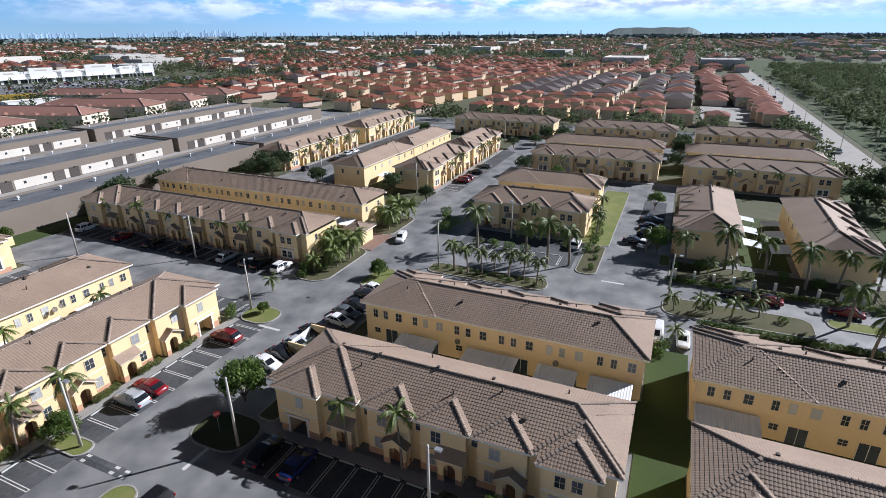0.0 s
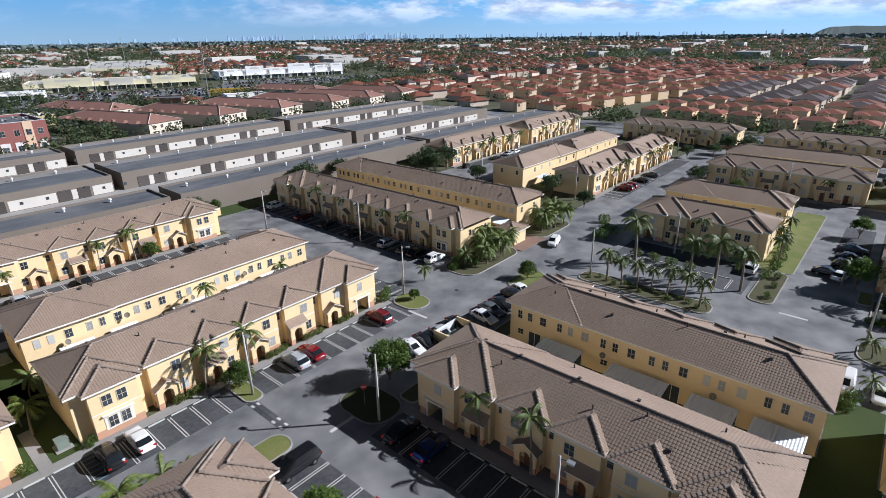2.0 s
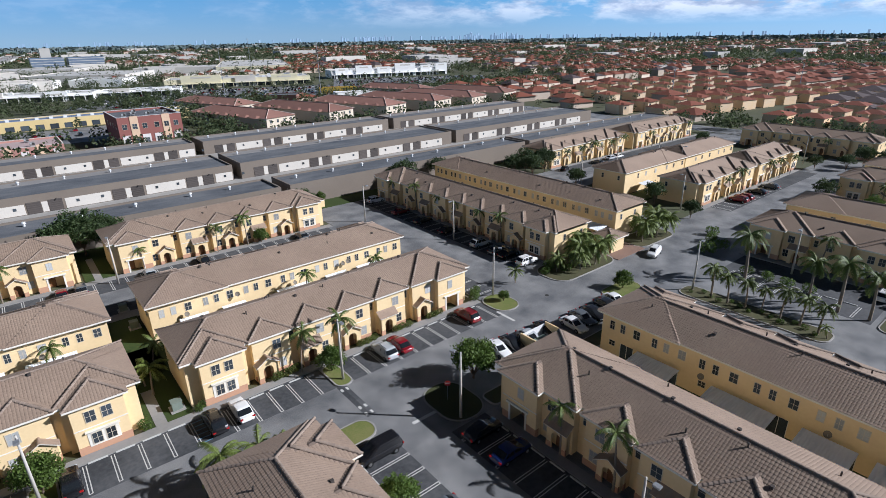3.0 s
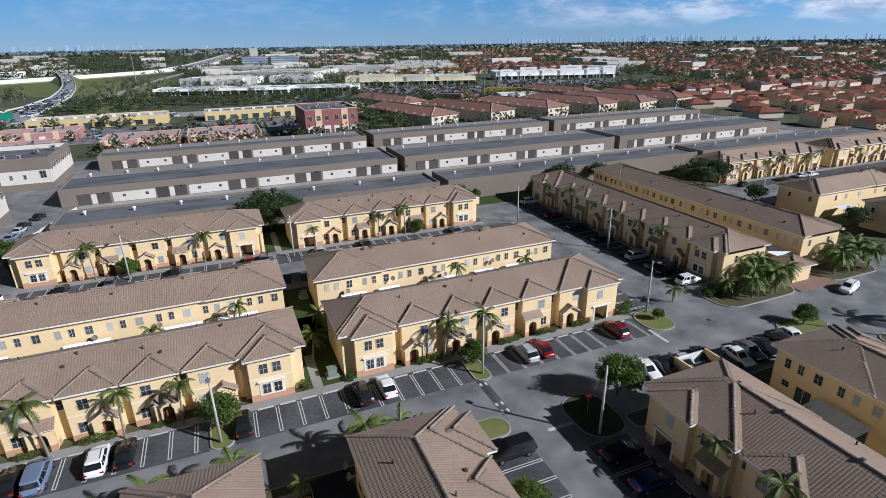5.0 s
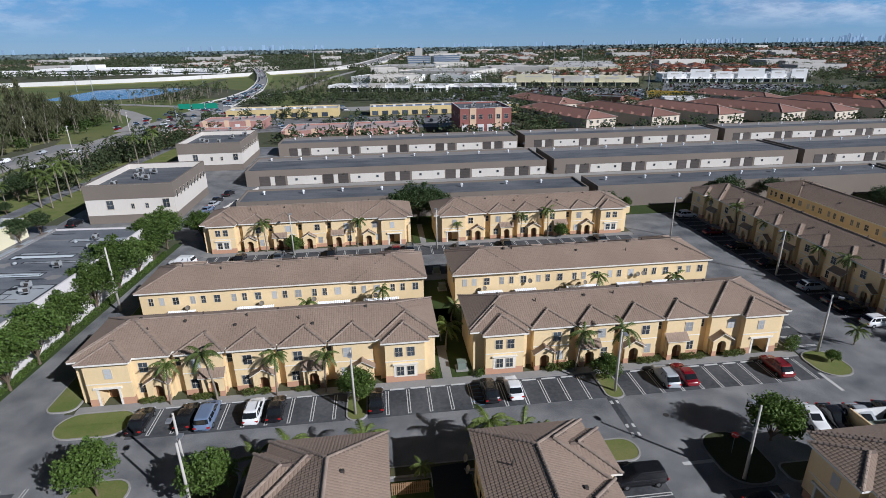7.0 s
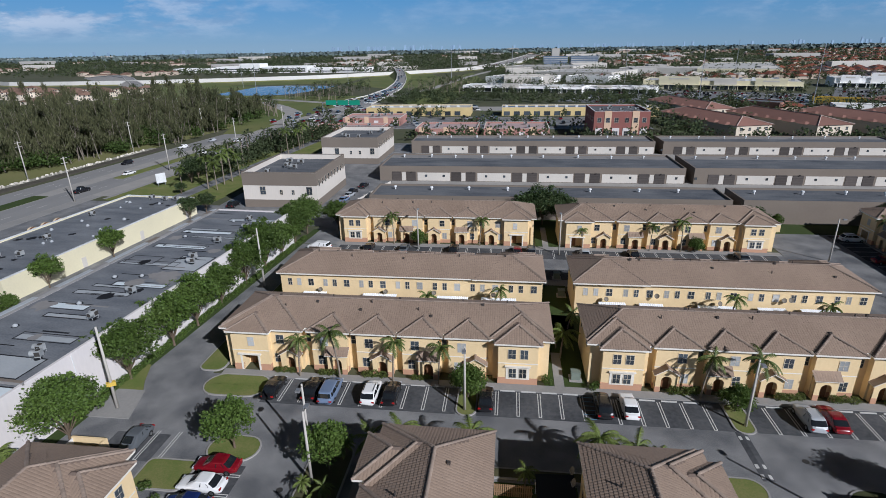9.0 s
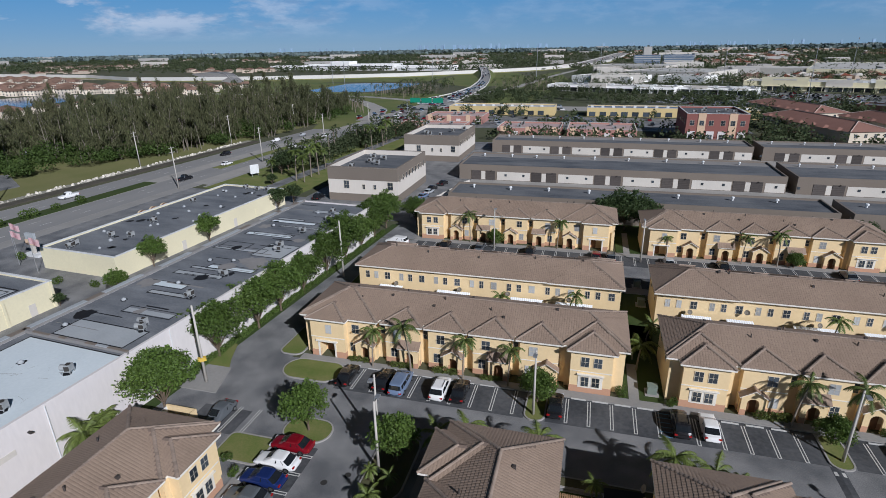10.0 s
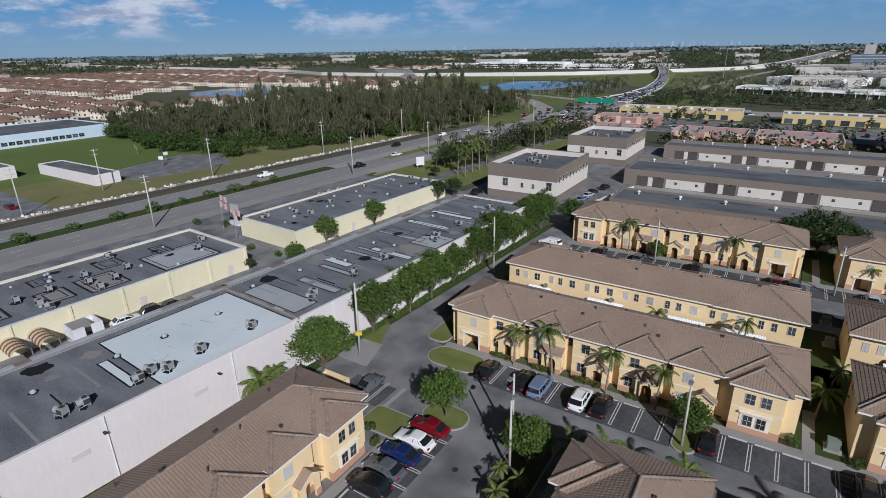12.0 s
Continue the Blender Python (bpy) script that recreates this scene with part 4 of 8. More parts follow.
def ring(parent, x0, x1, y0, y1, z, w=0.2):
    """A tarred seam round a patch of roofing."""
    q = MB()
    o = [(x0 - w / 2, y0 - w / 2), (x1 + w / 2, y0 - w / 2), (x1 + w / 2, y1 + w / 2), (x0 - w / 2, y1 + w / 2)]
    i_ = [(x0 + w / 2, y0 + w / 2), (x1 - w / 2, y0 + w / 2), (x1 - w / 2, y1 - w / 2), (x0 + w / 2, y1 - w / 2)]
    q.v = [(*p, z) for p in o + i_]
    q.f = [(k, (k + 1) % 4, 4 + (k + 1) % 4, 4 + k) for k in range(4)]
    q.m = [0] * 4
    part("tar_seam", q, TAR, parent)


STRIPROOF = material("weathered_grey_roof", (0.085, 0.095, 0.11), 0.75, (0.225, 0.235, 0.245), 0.5, 3.0, 0.75, spec=0.4, stretch=(1, 3, 1))
b1 = flat_building("strip_mall", "long white-walled strip mall with flat patched roof", -17.2, 0, -60, 63.5, 7.5, WHITEWALL, STRIPROOF, 0.25, WEST, coping=None)
for x0, x1, y0, y1, mat, lab in ((-15.4, -0.3, -17.9, -0.5, WHITEROOF, "white coated roof section"), (-13.6, -2, 0.9, 4.9, PATCHROOF, "bright patched roofing"), (-10.6, -2.9, -20.1, -19.0, WHITEROOF, "bright strip of roofing"), (-7, -1, 31, 37, PATCHROOF, "bright patched roofing"),
                                 (-12, -4, 14.0, 15.0, PATCHROOF, "bright strip of roofing"), (-14, -5, 21, 22.2, PATCHROOF, "bright strip of roofing"), (-13, -6, 23.6, 24.4, PATCHROOF, "bright strip of roofing"), (-14, -6, 41, 42.0, PATCHROOF, "bright strip of roofing"), (-15, -9, 50, 51, PATCHROOF, "bright strip of roofing"), (-12, -3, 46, 46.8, PATCHROOF, "bright strip of roofing"), (-15.5, -10, 33, 36, STRIPROOF, "patched roofing")):
    q = MB()
    q.box(x0, x1, y0, y1, 7.25, 7.262)
    part("roof_patch", q, mat, b1, lab)
    ring(b1, x0, x1, y0, y1, 7.27)
for a in ((-17.2, 0, -0.12, 0.12), (-17.4, -16.8, -60, 63.5)):
    q = MB()
    q.box(*a, 7.3, 7.7)
    part("parapet", q, GRAVELROOF, b1, "stained parapet wall")
    q = MB()
    cr_ = random.Random(4)
    u, step = (a[2], 2.3) if a[1] - a[0] < 1 else (a[0], 2.3)
    end_ = a[3] if a[1] - a[0] < 1 else a[1]
    while u < end_:
        v = min(u + step * cr_.uniform(0.5, 1.6), end_)
        if a[1] - a[0] < 1:
            q.box(a[0] - 0.1, a[1] + 0.1, u, v, 7.7, 7.79, cr_.choice((0, 1, 1, 2)))
        else:
            q.box(u, v, a[2] - 0.06, a[3] + 0.06, 7.7, 7.79, cr_.choice((0, 1, 2, 2)))
        u = v
    part("coping", q, [GRAVELROOF, PATCHROOF, WARE], b1, "patched and stained parapet coping", kind="stuff")
for y in (-45, -33, -24, -10, 6, 19, 30, 44, 55):
    q = MB()
    q.tube((0.08, y, 0.2), (0.08, y, 7.3), 0.06, 0.06, 6)
    part("downpipe", q, COPING, b1)
rnd = random.Random(5)
for x, y in ((-3.5, -26.2), (-3.2, -24.4), (-3.6, -17.5), (-3.1, -19.1), (-2.6, -16.1), (-3.3, -4.9), (-3.3, -11.8), (-3.3, 4.9), (-4.2, 6.1), (-4.6, 14.5), (-5.2, 22.3), (-3.5, 34), (-4.5, 36), (-5, 44), (-4, 52), (-6, 57), (-10, -32), (-7, -33), (-12, -37), (-4, -40)):
    solid("air_conditioner", ACU, [], "grey rooftop air conditioner on the strip mall", "air conditioner", west(x, y, 7.26, rnd.choice((0, 90, 20))) @ Matrix.Scale(0.72, 4), group="rooftop units")
    # tar round the units; on the white section it paints their shadow
    blot(b1, x + 0.1, y - 0.1, 7.276, 0.5, int(x * 31 + y * 7), TAR)
dm = MB()
dm.tube((0, 0, 0), (0, 0, 0.3), 0.45, 0.45, 10)
dm.tube((0, 0, 0.3), (0, 0, 0.55), 0.45, 0.12, 10)
DOME = dm.mesh("roof_dome_vent", [PATCHROOF])
for x, y in ((-10.3, -26.4), (-10.4, -18), (-10.4, -12.4), (-10.4, -5.1), (-14, 3), (-13, 11), (-10, 18), (-12, 27), (-8, 28), (-13, 46), (-9, 56), (-9, -38)):
    solid("roof_dome_vent", DOME, [], "small pale roof ventilator dome", "ventilator", west(x, y, 7.25) @ Matrix.Scale(0.7, 4), group="roof vents")
    blot(b1, x, y, 7.28, 0.55, int(x * 17 + y * 5))

# pale coated strips across the roof
sr_ = random.Random(17)
for k in range(7):
    y = 8.5 + k * 8.0
    x0 = -15.8 + sr_.choice((0, 0.5, 5.5))
    ln = sr_.uniform(6.0, 10.5)
    q = MB()
    q.box(x0, x0 + ln, y, y + sr_.choice((0.7, 1.0, 1.4)), 7.25, 7.264)
    part("roof_patch", q, WHITEROOF if k % 3 else PATCHROOF, b1, "pale coated strip of roofing")
    ring(b1, x0 - 0.2, x0 + ln + 0.2, y - 0.25, y + 1.5, 7.2655 + k * 0.0002, 0.16)
# long seams, smears and worn bands of roofing
rs_ = random.Random(91)
for k in range(34):
    y = -58 + k * 3.6
    if -18.5 < y < 1:
        continue
    q = MB()
    x0 = rs_.choice((-16.2, -12.0, -8.5))
    x1 = x0 + rs_.uniform(3, 8)
    q.box(x0, min(x1, -0.6), y, y + rs_.choice((0.12, 0.18, 0.3)), 7.25, 7.266)
    part("roof_seam", q, rs_.choice((TAR, TAR, GRAVELROOF)), b1)
for k in range(26):
    blot(b1, rs_.uniform(-15.5, -1.5), rs_.choice((rs_.uniform(-58, -19), rs_.uniform(2, 62))), 7.268 + 0.0003 * k, rs_.uniform(0.5, 1.8), 300 + k, rs_.choice((TAR, GRAVELROOF)))
for k in range(22):
    q = MB()
    x, y, a = rs_.uniform(-15.5, -2), rs_.uniform(-16.5, -1.5), rs_.uniform(0, 3.14)
    ln = rs_.uniform(0.5, 2.2)
    dx, dy = math.cos(a) * ln / 2, math.sin(a) * ln / 2
    q.poly([(x - dx - dy * 0.03, y - dy + dx * 0.03, 7.272), (x + dx, y + dy, 7.272), (x + dx + dy * 0.04, y + dy - dx * 0.04, 7.272), (x - dx, y - dy - 0.05, 7.272)][::-1])
    part("roof_crack", q, GRAVELROOF, b1)
for k in range(30):
    q = MB()
    y = -59 + k * 4.0 + rs_.uniform(-0.5, 0.5)
    q.box(-17.75, -17.4, y, y + 2.6, 0.4 if k % 3 else 2.0, 7.6)
    part("wall_pier", q, GRAVELROOF if k % 2 else WARE, b1)
for k in range(9):
    y = -52 + k * 12.3
    q = MB()
    q.box(0.0, 0.05, y, y + 1.6, 4.2, 4.8)
    part("wall_vent", q, WARE_LIGHT, b1, "louvred wall vent")
    q = MB()
    q.box(0.0, 0.5, y + 3, y + 3.25, 5.6, 5.75)
    part("wall_lamp", q, DARK, b1)

STORES = ((-56.5, -36.5, -60, 17.0, 4.6), (-55.5, -36.0, 28.5, 82, 4.4))
for i, (x0, x1, y0, y1, h) in enumerate(STORES):
    b = flat_building("store_building", "pale yellow flat-roofed store building with white coping", x0, x1, y0, y1, h, YELLOWWALL, STRIPROOF, 0.3, WEST, coping=COPING)
    rnd = random.Random(20 + i)
    for k in range(26):
        x, y = rnd.uniform(x0 + 2, x1 - 2), rnd.uniform(y0 + 2, y1 - 2)
        if k % 3 == 0:
            solid("air_conditioner", ACU, [], "grey rooftop air conditioner on a store", "air conditioner", west(x, y, h - 0.3, rnd.choice((0, 90))) @ Matrix.Scale(0.8, 4), group="rooftop units")
        else:
            solid("roof_dome_vent", DOME, [], "small pale roof ventilator dome", "ventilator", west(x, y, h - 0.3) @ Matrix.Scale(rnd.uniform(0.5, 0.9), 4), group="roof vents")
    for k in range(16):
        blot(b, rnd.uniform(x0 + 2, x1 - 2), rnd.uniform(y0 + 2, y1 - 2), h - 0.274, rnd.uniform(0.5, 1.2), k + 60 * i)
    if i == 0:
        for k, (cx, cw, cy, cd) in enumerate(((-48.3, 9.6, 2.2, 10.8), (-46.8, 7.4, -9.4, 6.0), (-46.2, 5.6, -15.4, 4.2), (-53, 4.5, -4, 4.0), (-52.5, 5, 6, 2.6), (-47, 6.5, -27, 7), (-46, 4, -38, 5), (-53.5, 3.6, -14, 3.0))):
            for w_, g_ in ((0.34, 0.0), (0.2, 0.9)):
                ring(b, cx + g_, cx + cw - g_, cy + g_, cy + cd - g_, h - 0.28 + g_ * 0.004, w_)
            if k in (0, 1, 2, 5):
                q = MB()
                q.box(cx + 0.3, cx + cw - 0.3, cy + 0.3, cy + cd - 0.3, h - 0.3, h - 0.285)
                part("roof_patch", q, PATCHROOF if k == 0 else GRAVELROOF, b)
        for x, y in ((-47.7, -7.2), (-45.5, -1.2), (-46.1, -13.1), (-45.6, -17.7), (-44.4, 11.6), (-44, -8), (-42.5, -4.5)):
            solid("air_conditioner", ACU, [], "grey rooftop air conditioner on a store", "air conditioner", west(x, y, h - 0.28, 0) @ Matrix.Scale(0.7, 4), group="rooftop units")
            blot(b, x + 0.1, y, h - 0.272, 0.9, int(x * 13 + y * 9))
        for k in range(10):
            q = MB()
            q.box(x1 - 0.01, x1 + 0.14, y1 - 0.6 - k * 7.6, y1 - 0.2 - k * 7.6, 0, h - 0.02)
            part("pilaster", q, YELLOWWALL, b)
    for k in range(6 if i else 9):
        y = y1 - 4 - k * 8.2
        q = MB()
        q.box(x1 - 0.02, x1 + 0.06, y - 0.55, y + 0.55, 0.05, 2.1)
        part("door", q, YELLOWWALL if k % 2 else WARE_LIGHT, b, "plain service door")


def wslab(name, x0, x1, y0, y1, z, mat, label, cat):
    m = MB()
    m.box(x0, x1, y0, y1, z - 0.3, z)
    return solid(name, m, mat, label, cat, WEST, kind="structure")


wslab("service_alley", -78, -17.2, -60, 90, 0.0, ASPHALT, "grey asphalt service alley and car park", "alley")
wslab("verge", 0, 1.6, -60, 74, 0.06, DARKGRASS, "planted verge along the white wall", "verge")
wslab("arterial_road", -108, -80, -200, 372, 0.01, CONCRETE, "wide pale grey arterial road", "road")
wslab("median", -97, -92, -200, 92, 0.16, DARKGRASS, "kerbed green median of the arterial road", "median")
wslab("median", -90.5, -86.5, 116, 190, 0.16, GRASS, "kerbed green median of the arterial road", "median")
wslab("pavement", -80, -76, -200, 95, 0.05, WALK, "pale concrete pavement beside the road", "pavement")
wslab("arterial_road", -80, -73.4, 95, 372, 0.012, CONCRETE, "pale grey widened lanes of the arterial road", "road")
wslab("pavement", -73.4, -72.0, 92, 300, 0.07, WALK, "pale concrete pavement beside the road", "pavement")
wslab("verge", -72.0, -54.2, 91, 240, 0.05, GRASS, "green grass verge beside the arterial road", "verge")
wslab("side_drive", -54.2, -49.4, 89, 200, 0.04, ASPHALT, "grey asphalt side drive behind the verge", "drive")
wslab("verge", -49.4, -38.5, 91, 200, 0.06, GRASS, "planted grass strip beside the offices", "verge")
sg = thing("sign_board", "large blank white sign board on two posts in a verge", "sign", west(-66.5, 109, 0.05, 60) @ Matrix.Scale(0.75, 4))
q = MB()
q.box(-2.0, 2.0, -0.15, 0.15, 1.2, 5.2)
part("board", q, COPING, sg)
for x in (-1.4, 1.4):
    q = MB()
    q.box(x - 0.12, x + 0.12, -0.1, 0.1, 0, 1.2)
    part("post", q, METAL, sg)
wslab("canal_bank", -114.5, -110.5, -200, 170, 0.25, material("dark_canal_bank", (0.05, 0.045, 0.035), 0.95, (0.10, 0.09, 0.07), 1.0, 6.0, 1.0, 0.05), "dark weedy canal bank", "bank")
wslab("rock_edge", -117.5, -114.5, -200, 170, 0.3, material("pale_rubble", (0.42, 0.40, 0.35), 0.95, (0.12, 0.12, 0.08), 1.2, 2.5, 1.0, 0.15), "pale limestone rubble along the canal", "rubble")
mk2 = MB()
mk2.box(-0.07, 0.07, 0, 3.0, 0, 0.006)
dash = mk2.mesh("lane_dash", [PAINT])
art = wslab("arterial_surface", -91.6, -80.4, -200, 372, 0.014, material("worn_road_lanes", (0.20, 0.20, 0.20), 0.9, (0.27, 0.265, 0.255), 0.15, 1.0, 1.0, stretch=(4, 0.3, 1)), "worn grey traffic lanes", "road")
art2 = wslab("arterial_surface", -107.6, -97.4, -200, 372, 0.014, art.data.materials[0], "worn grey traffic lanes", "road")
for k in range(18):
    for x in (-88, -84.3):
        part("lane_dash", dash, [], art, at=pose(x, -40 + k * 11, 0.018))
    for x in (-104, -100.6):
        part("lane_dash", dash, [], art2, at=pose(x, -40 + k * 11, 0.018))
FIELDGRASS = material("mown_field", (0.085, 0.135, 0.026), 0.95, (0.12, 0.155, 0.04), 0.2, 2.0, 1.0)
DRYGRASS = material("dry_grass", (0.13, 0.145, 0.045), 0.95, (0.20, 0.185, 0.08), 0.4, 2.0, 1.0)
wslab("field", -330, -160, -40, 130, 0.02, FIELDGRASS, "mown green school field", "field")
wslab("grass_strip", -160, -117.5, -200, 260, 0.03, DRYGRASS, "dry grass strip beside the canal", "grass")
m = MB()
m.prism([(-205, 92.5), (-183, 94), (-178, 127), (-200, 140), (-214, 130)], -0.3, 0.06)
solid("court", m, ASPHALT, "old asphalt basketball courts in the field", "court", kind="structure")

# loose limestone rubble along the canal
rk = MB()
rr_ = random.Random(8)
for k in range(420):
    c = WEST @ Vector((-116.2 + rr_.uniform(-1.1, 1.1), rr_.uniform(-60, 165), 0.3))
    s_ = rr_.uniform(0.25, 0.7)
    a_ = rr_.uniform(0, 3.1)
    ca_, sa_ = math.cos(a_) * s_, math.sin(a_) * s_
    base_ = [(c.x + ca_, c.y + sa_, 0.25), (c.x - sa_ * 0.8, c.y + ca_ * 0.8, 0.25), (c.x - ca_, c.y - sa_, 0.25), (c.x + sa_ * 0.8, c.y - ca_ * 0.8, 0.25)]
    top_ = [(c.x + (x - c.x) * 0.55, c.y + (y - c.y) * 0.55, 0.3 + s_ * 0.8) for x, y, z in base_]
    i0 = len(rk.v)
    rk.v += base_ + top_
    rk.f += [(i0 + 4, i0 + 5, i0 + 6, i0 + 7)] + [(i0 + j, i0 + (j + 1) % 4, i0 + 4 + (j + 1) % 4, i0 + 4 + j) for j in range(4)]
    rk.m += [0] * 5
solid("rubble", rk, material("limestone_rubble", (0.62, 0.58, 0.50), 0.95, (0.40, 0.37, 0.31), 1.0, 3.0, 1.0, island=0.3), "loose pale limestone rubble on the canal bank", "rubble", kind="stuff")

# ---- plants ----
PALMLEAF = material("palm_leaf", (0.09, 0.14, 0.028), 0.55, (0.18, 0.205, 0.06), 1.0, 8.0, 1.0, island=0.35, per_object=0.2, spec=0.4)
LEAF = material("tree_leaf", (0.066, 0.118, 0.02), 0.6, (0.118, 0.168, 0.036), 0.8, 6.0, 1.0, island=0.4, per_object=0.15, spec=0.35)
LEAF_LIGHT = material("light_tree_leaf", (0.085, 0.15, 0.025), 0.6, (0.13, 0.19, 0.04), 0.8, 6.0, 1.0, island=0.35, spec=0.35)
LEAF_OLIVE = material("olive_tree_leaf", (0.038, 0.066, 0.022), 0.6, (0.07, 0.098, 0.036), 0.8, 6.0, 1.0, island=0.4, per_object=0.15, spec=0.35)
LEAF_DULL = material("dull_woodland_leaf", (0.036, 0.05, 0.018), 0.8, (0.075, 0.078, 0.036), 0.05, 0.5, 1.0, island=0.4)

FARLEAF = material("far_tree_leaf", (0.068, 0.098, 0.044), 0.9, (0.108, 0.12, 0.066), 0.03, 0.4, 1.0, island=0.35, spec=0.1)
for m_ in (PALMLEAF, LEAF, LEAF_LIGHT, LEAF_DULL, LEAF_OLIVE):
    leafy(m_)
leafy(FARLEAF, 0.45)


def leaves(mb, rnd, c, rad, n, size, flat=1.0, shell=0.55):
    """n small leaf blades within an ellipsoid, thicker towards its skin."""
    for _ in range(n):
        while True:
            d = Vector((rnd.uniform(-1, 1), rnd.uniform(-1, 1), rnd.uniform(-1, 1)))
            if 0.05 < d.length <= 1:
                break
        d = d.normalized() * (shell + (1 - shell) * rnd.random()) * rnd.uniform(0.75, 1.08)
        p = Vector(c) + Vector((d.x * rad[0], d.y * rad[1], d.z * rad[2]))
        u = Vector((rnd.uniform(-1, 1), rnd.uniform(-1, 1), rnd.uniform(-0.7, 0.7) * flat)).normalized()
        w = u.cross(Vector((rnd.uniform(-1, 1), rnd.uniform(-1, 1), rnd.uniform(-1, 1)))).normalized()
        s = size * rnd.uniform(0.6, 1.3)
        mb.poly([p - u * s * 0.5, p + w * s * 0.32, p + u * s * 0.5, p - w * s * 0.32])


def palm(h, fronds, length, seed, label, droop=1.0, mat=None, trunk_r=0.13):
    rnd = random.Random(seed)
    t = thing("palm_tree", label, "palm")
    tr = MB()
    lean = Vector((rnd.uniform(-0.5, 0.5), rnd.uniform(-0.5, 0.5), 0))
    last = None
    for k in range(8):
        f = k / 7
        p = Vector((0, 0, h * f)) + lean * f * f
        if last is not None:
            tr.tube(last, p, trunk_r * (1.25 - 0.5 * (k - 1) / 7), trunk_r * (1.25 - 0.5 * k / 7), 7, caps=False)
        last = p
    part("trunk", tr, PALMBARK, t, smooth=True)
    top = last
    cr = MB()
    cr.tube(top - Vector((0, 0, 0.1)), top + Vector((0, 0, 0.6)), trunk_r * 0.9, 0.03, 6)
    for i in range(fronds):
        az = i * 2.399 + rnd.uniform(-0.25, 0.25)
        lift = 1.05 - 1.45 * (i / fronds) + rnd.uniform(-0.15, 0.15)
        ln = length * rnd.uniform(0.85, 1.1)
        d = Vector((math.cos(az) * math.cos(lift), math.sin(az) * math.cos(lift), math.sin(lift)))
        p = top + Vector((0, 0, 0.4))
        side = Vector((-math.sin(az), math.cos(az), 0))
        n = 11
        for s in range(n):
            q = p + d * (ln / n)
            w = 0.5 * length / 2.6 * math.sin(math.pi * min(1, (s + 1.2) / (n + 1))) * rnd.uniform(0.85, 1.1)
            up = side.cross(d).normalized()
            for sg in (-1, 1):
                for o in (0.0, 0.2, 0.4, 0.6, 0.8):
                    a = p + (q - p) * o
                    tip = a + side * sg * w * rnd.uniform(0.8, 1.1) + d * w * 0.6 - Vector((0, 0, w * rnd.uniform(0.5, 0.95) * droop))
                    cr.poly([a - d * 0.014 * length, a + d * 0.014 * length, tip])
            cr.poly([p - side * 0.025, p + side * 0.025, q + side * 0.02, q - side * 0.02])
            p = q
            d = (d - Vector((0, 0, 0.185 * droop))).normalized()
    part("crown", cr, mat or PALMLEAF, t, "arching green fronds")
    return t


def tree(h, spread, seed, label, mat=None, size=0.34, count=2200, trunk=0.2, clear=0.3, name="tree", balls=9, squash=0.75, ragged=True):
    rnd = random.Random(seed)
    t = thing(name, label, "tree")
    tr = MB()
    base = Vector((0, 0, h * clear))
    tr.tube((0, 0, 0), base, trunk, trunk * 0.75, 8, caps=False)
    cr = MB()
    per = count // balls
    for i in range(balls):
        az = i * 2.399 + rnd.uniform(-0.4, 0.4)
        rr = spread * 0.58 * math.sqrt((i + 0.3) / balls)
        z = h * (clear + (1 - clear) * ((0.35 if ragged else 0.1) + (0.5 if ragged else 0.72) * (1 - rr / spread) * rnd.uniform(0.7, 1.15)))
        c = Vector((math.cos(az) * rr, math.sin(az) * rr, z))
        mid = base + (c - base) * 0.5 + Vector((0, 0, 0.2))
        tr.tube(base, mid, trunk * 0.45, trunk * 0.3, 5, caps=False)
        tr.tube(mid, c, trunk * 0.3, trunk * 0.1, 5, caps=False)
        r = spread * rnd.uniform(0.34, 0.52)
        leaves(cr, rnd, c, (r, r, r * squash), per * 2 // 3 if ragged else per, size)
        for k in range(6 if ragged else 0):
            o = Vector((rnd.gauss(0, 1), rnd.gauss(0, 1), rnd.gauss(0.1, 0.9))).normalized() * r * rnd.uniform(0.75, 1.05)
            q = r * rnd.uniform(0.22, 0.42)
            leaves(cr, rnd, c + Vector((o.x, o.y, o.z * squash)), (q, q, q * 0.8), per // 10, size * 0.9, shell=0.4)
    part("trunk", tr, BARK, t, "brown trunk with forking limbs")
    part("crown", cr, mat or LEAF, t, "uneven leafy crown")
    return t


def shrub(sx, sy, sz, seed, label, mat=None, size=0.16, density=60, name="shrub"):
    rnd = random.Random(seed)
    mb = MB()
    n = max(2, int(max(sx, sy) / (0.9 * min(sx, sy, 1.5))))
    for i in range(n):
        f = (i + 0.5) / n - 0.5
        c = (f * sx if sx > sy else rnd.uniform(-0.1, 0.1), f * sy if sy >= sx else rnd.uniform(-0.1, 0.1), sz * 0.5)
        r = (min(sx, sx / n * 0.75 if sx > sy else sx / 2), min(sy, sy / n * 0.75 if sy >= sx else sy / 2), sz * rnd.uniform(0.5, 0.62))
        leaves(mb, rnd, c, r, int(density * max(sx, sy) / n * max(1, sz)), size, shell=0.7)
    return solid(name, mb, mat or LEAF, label, "shrub")


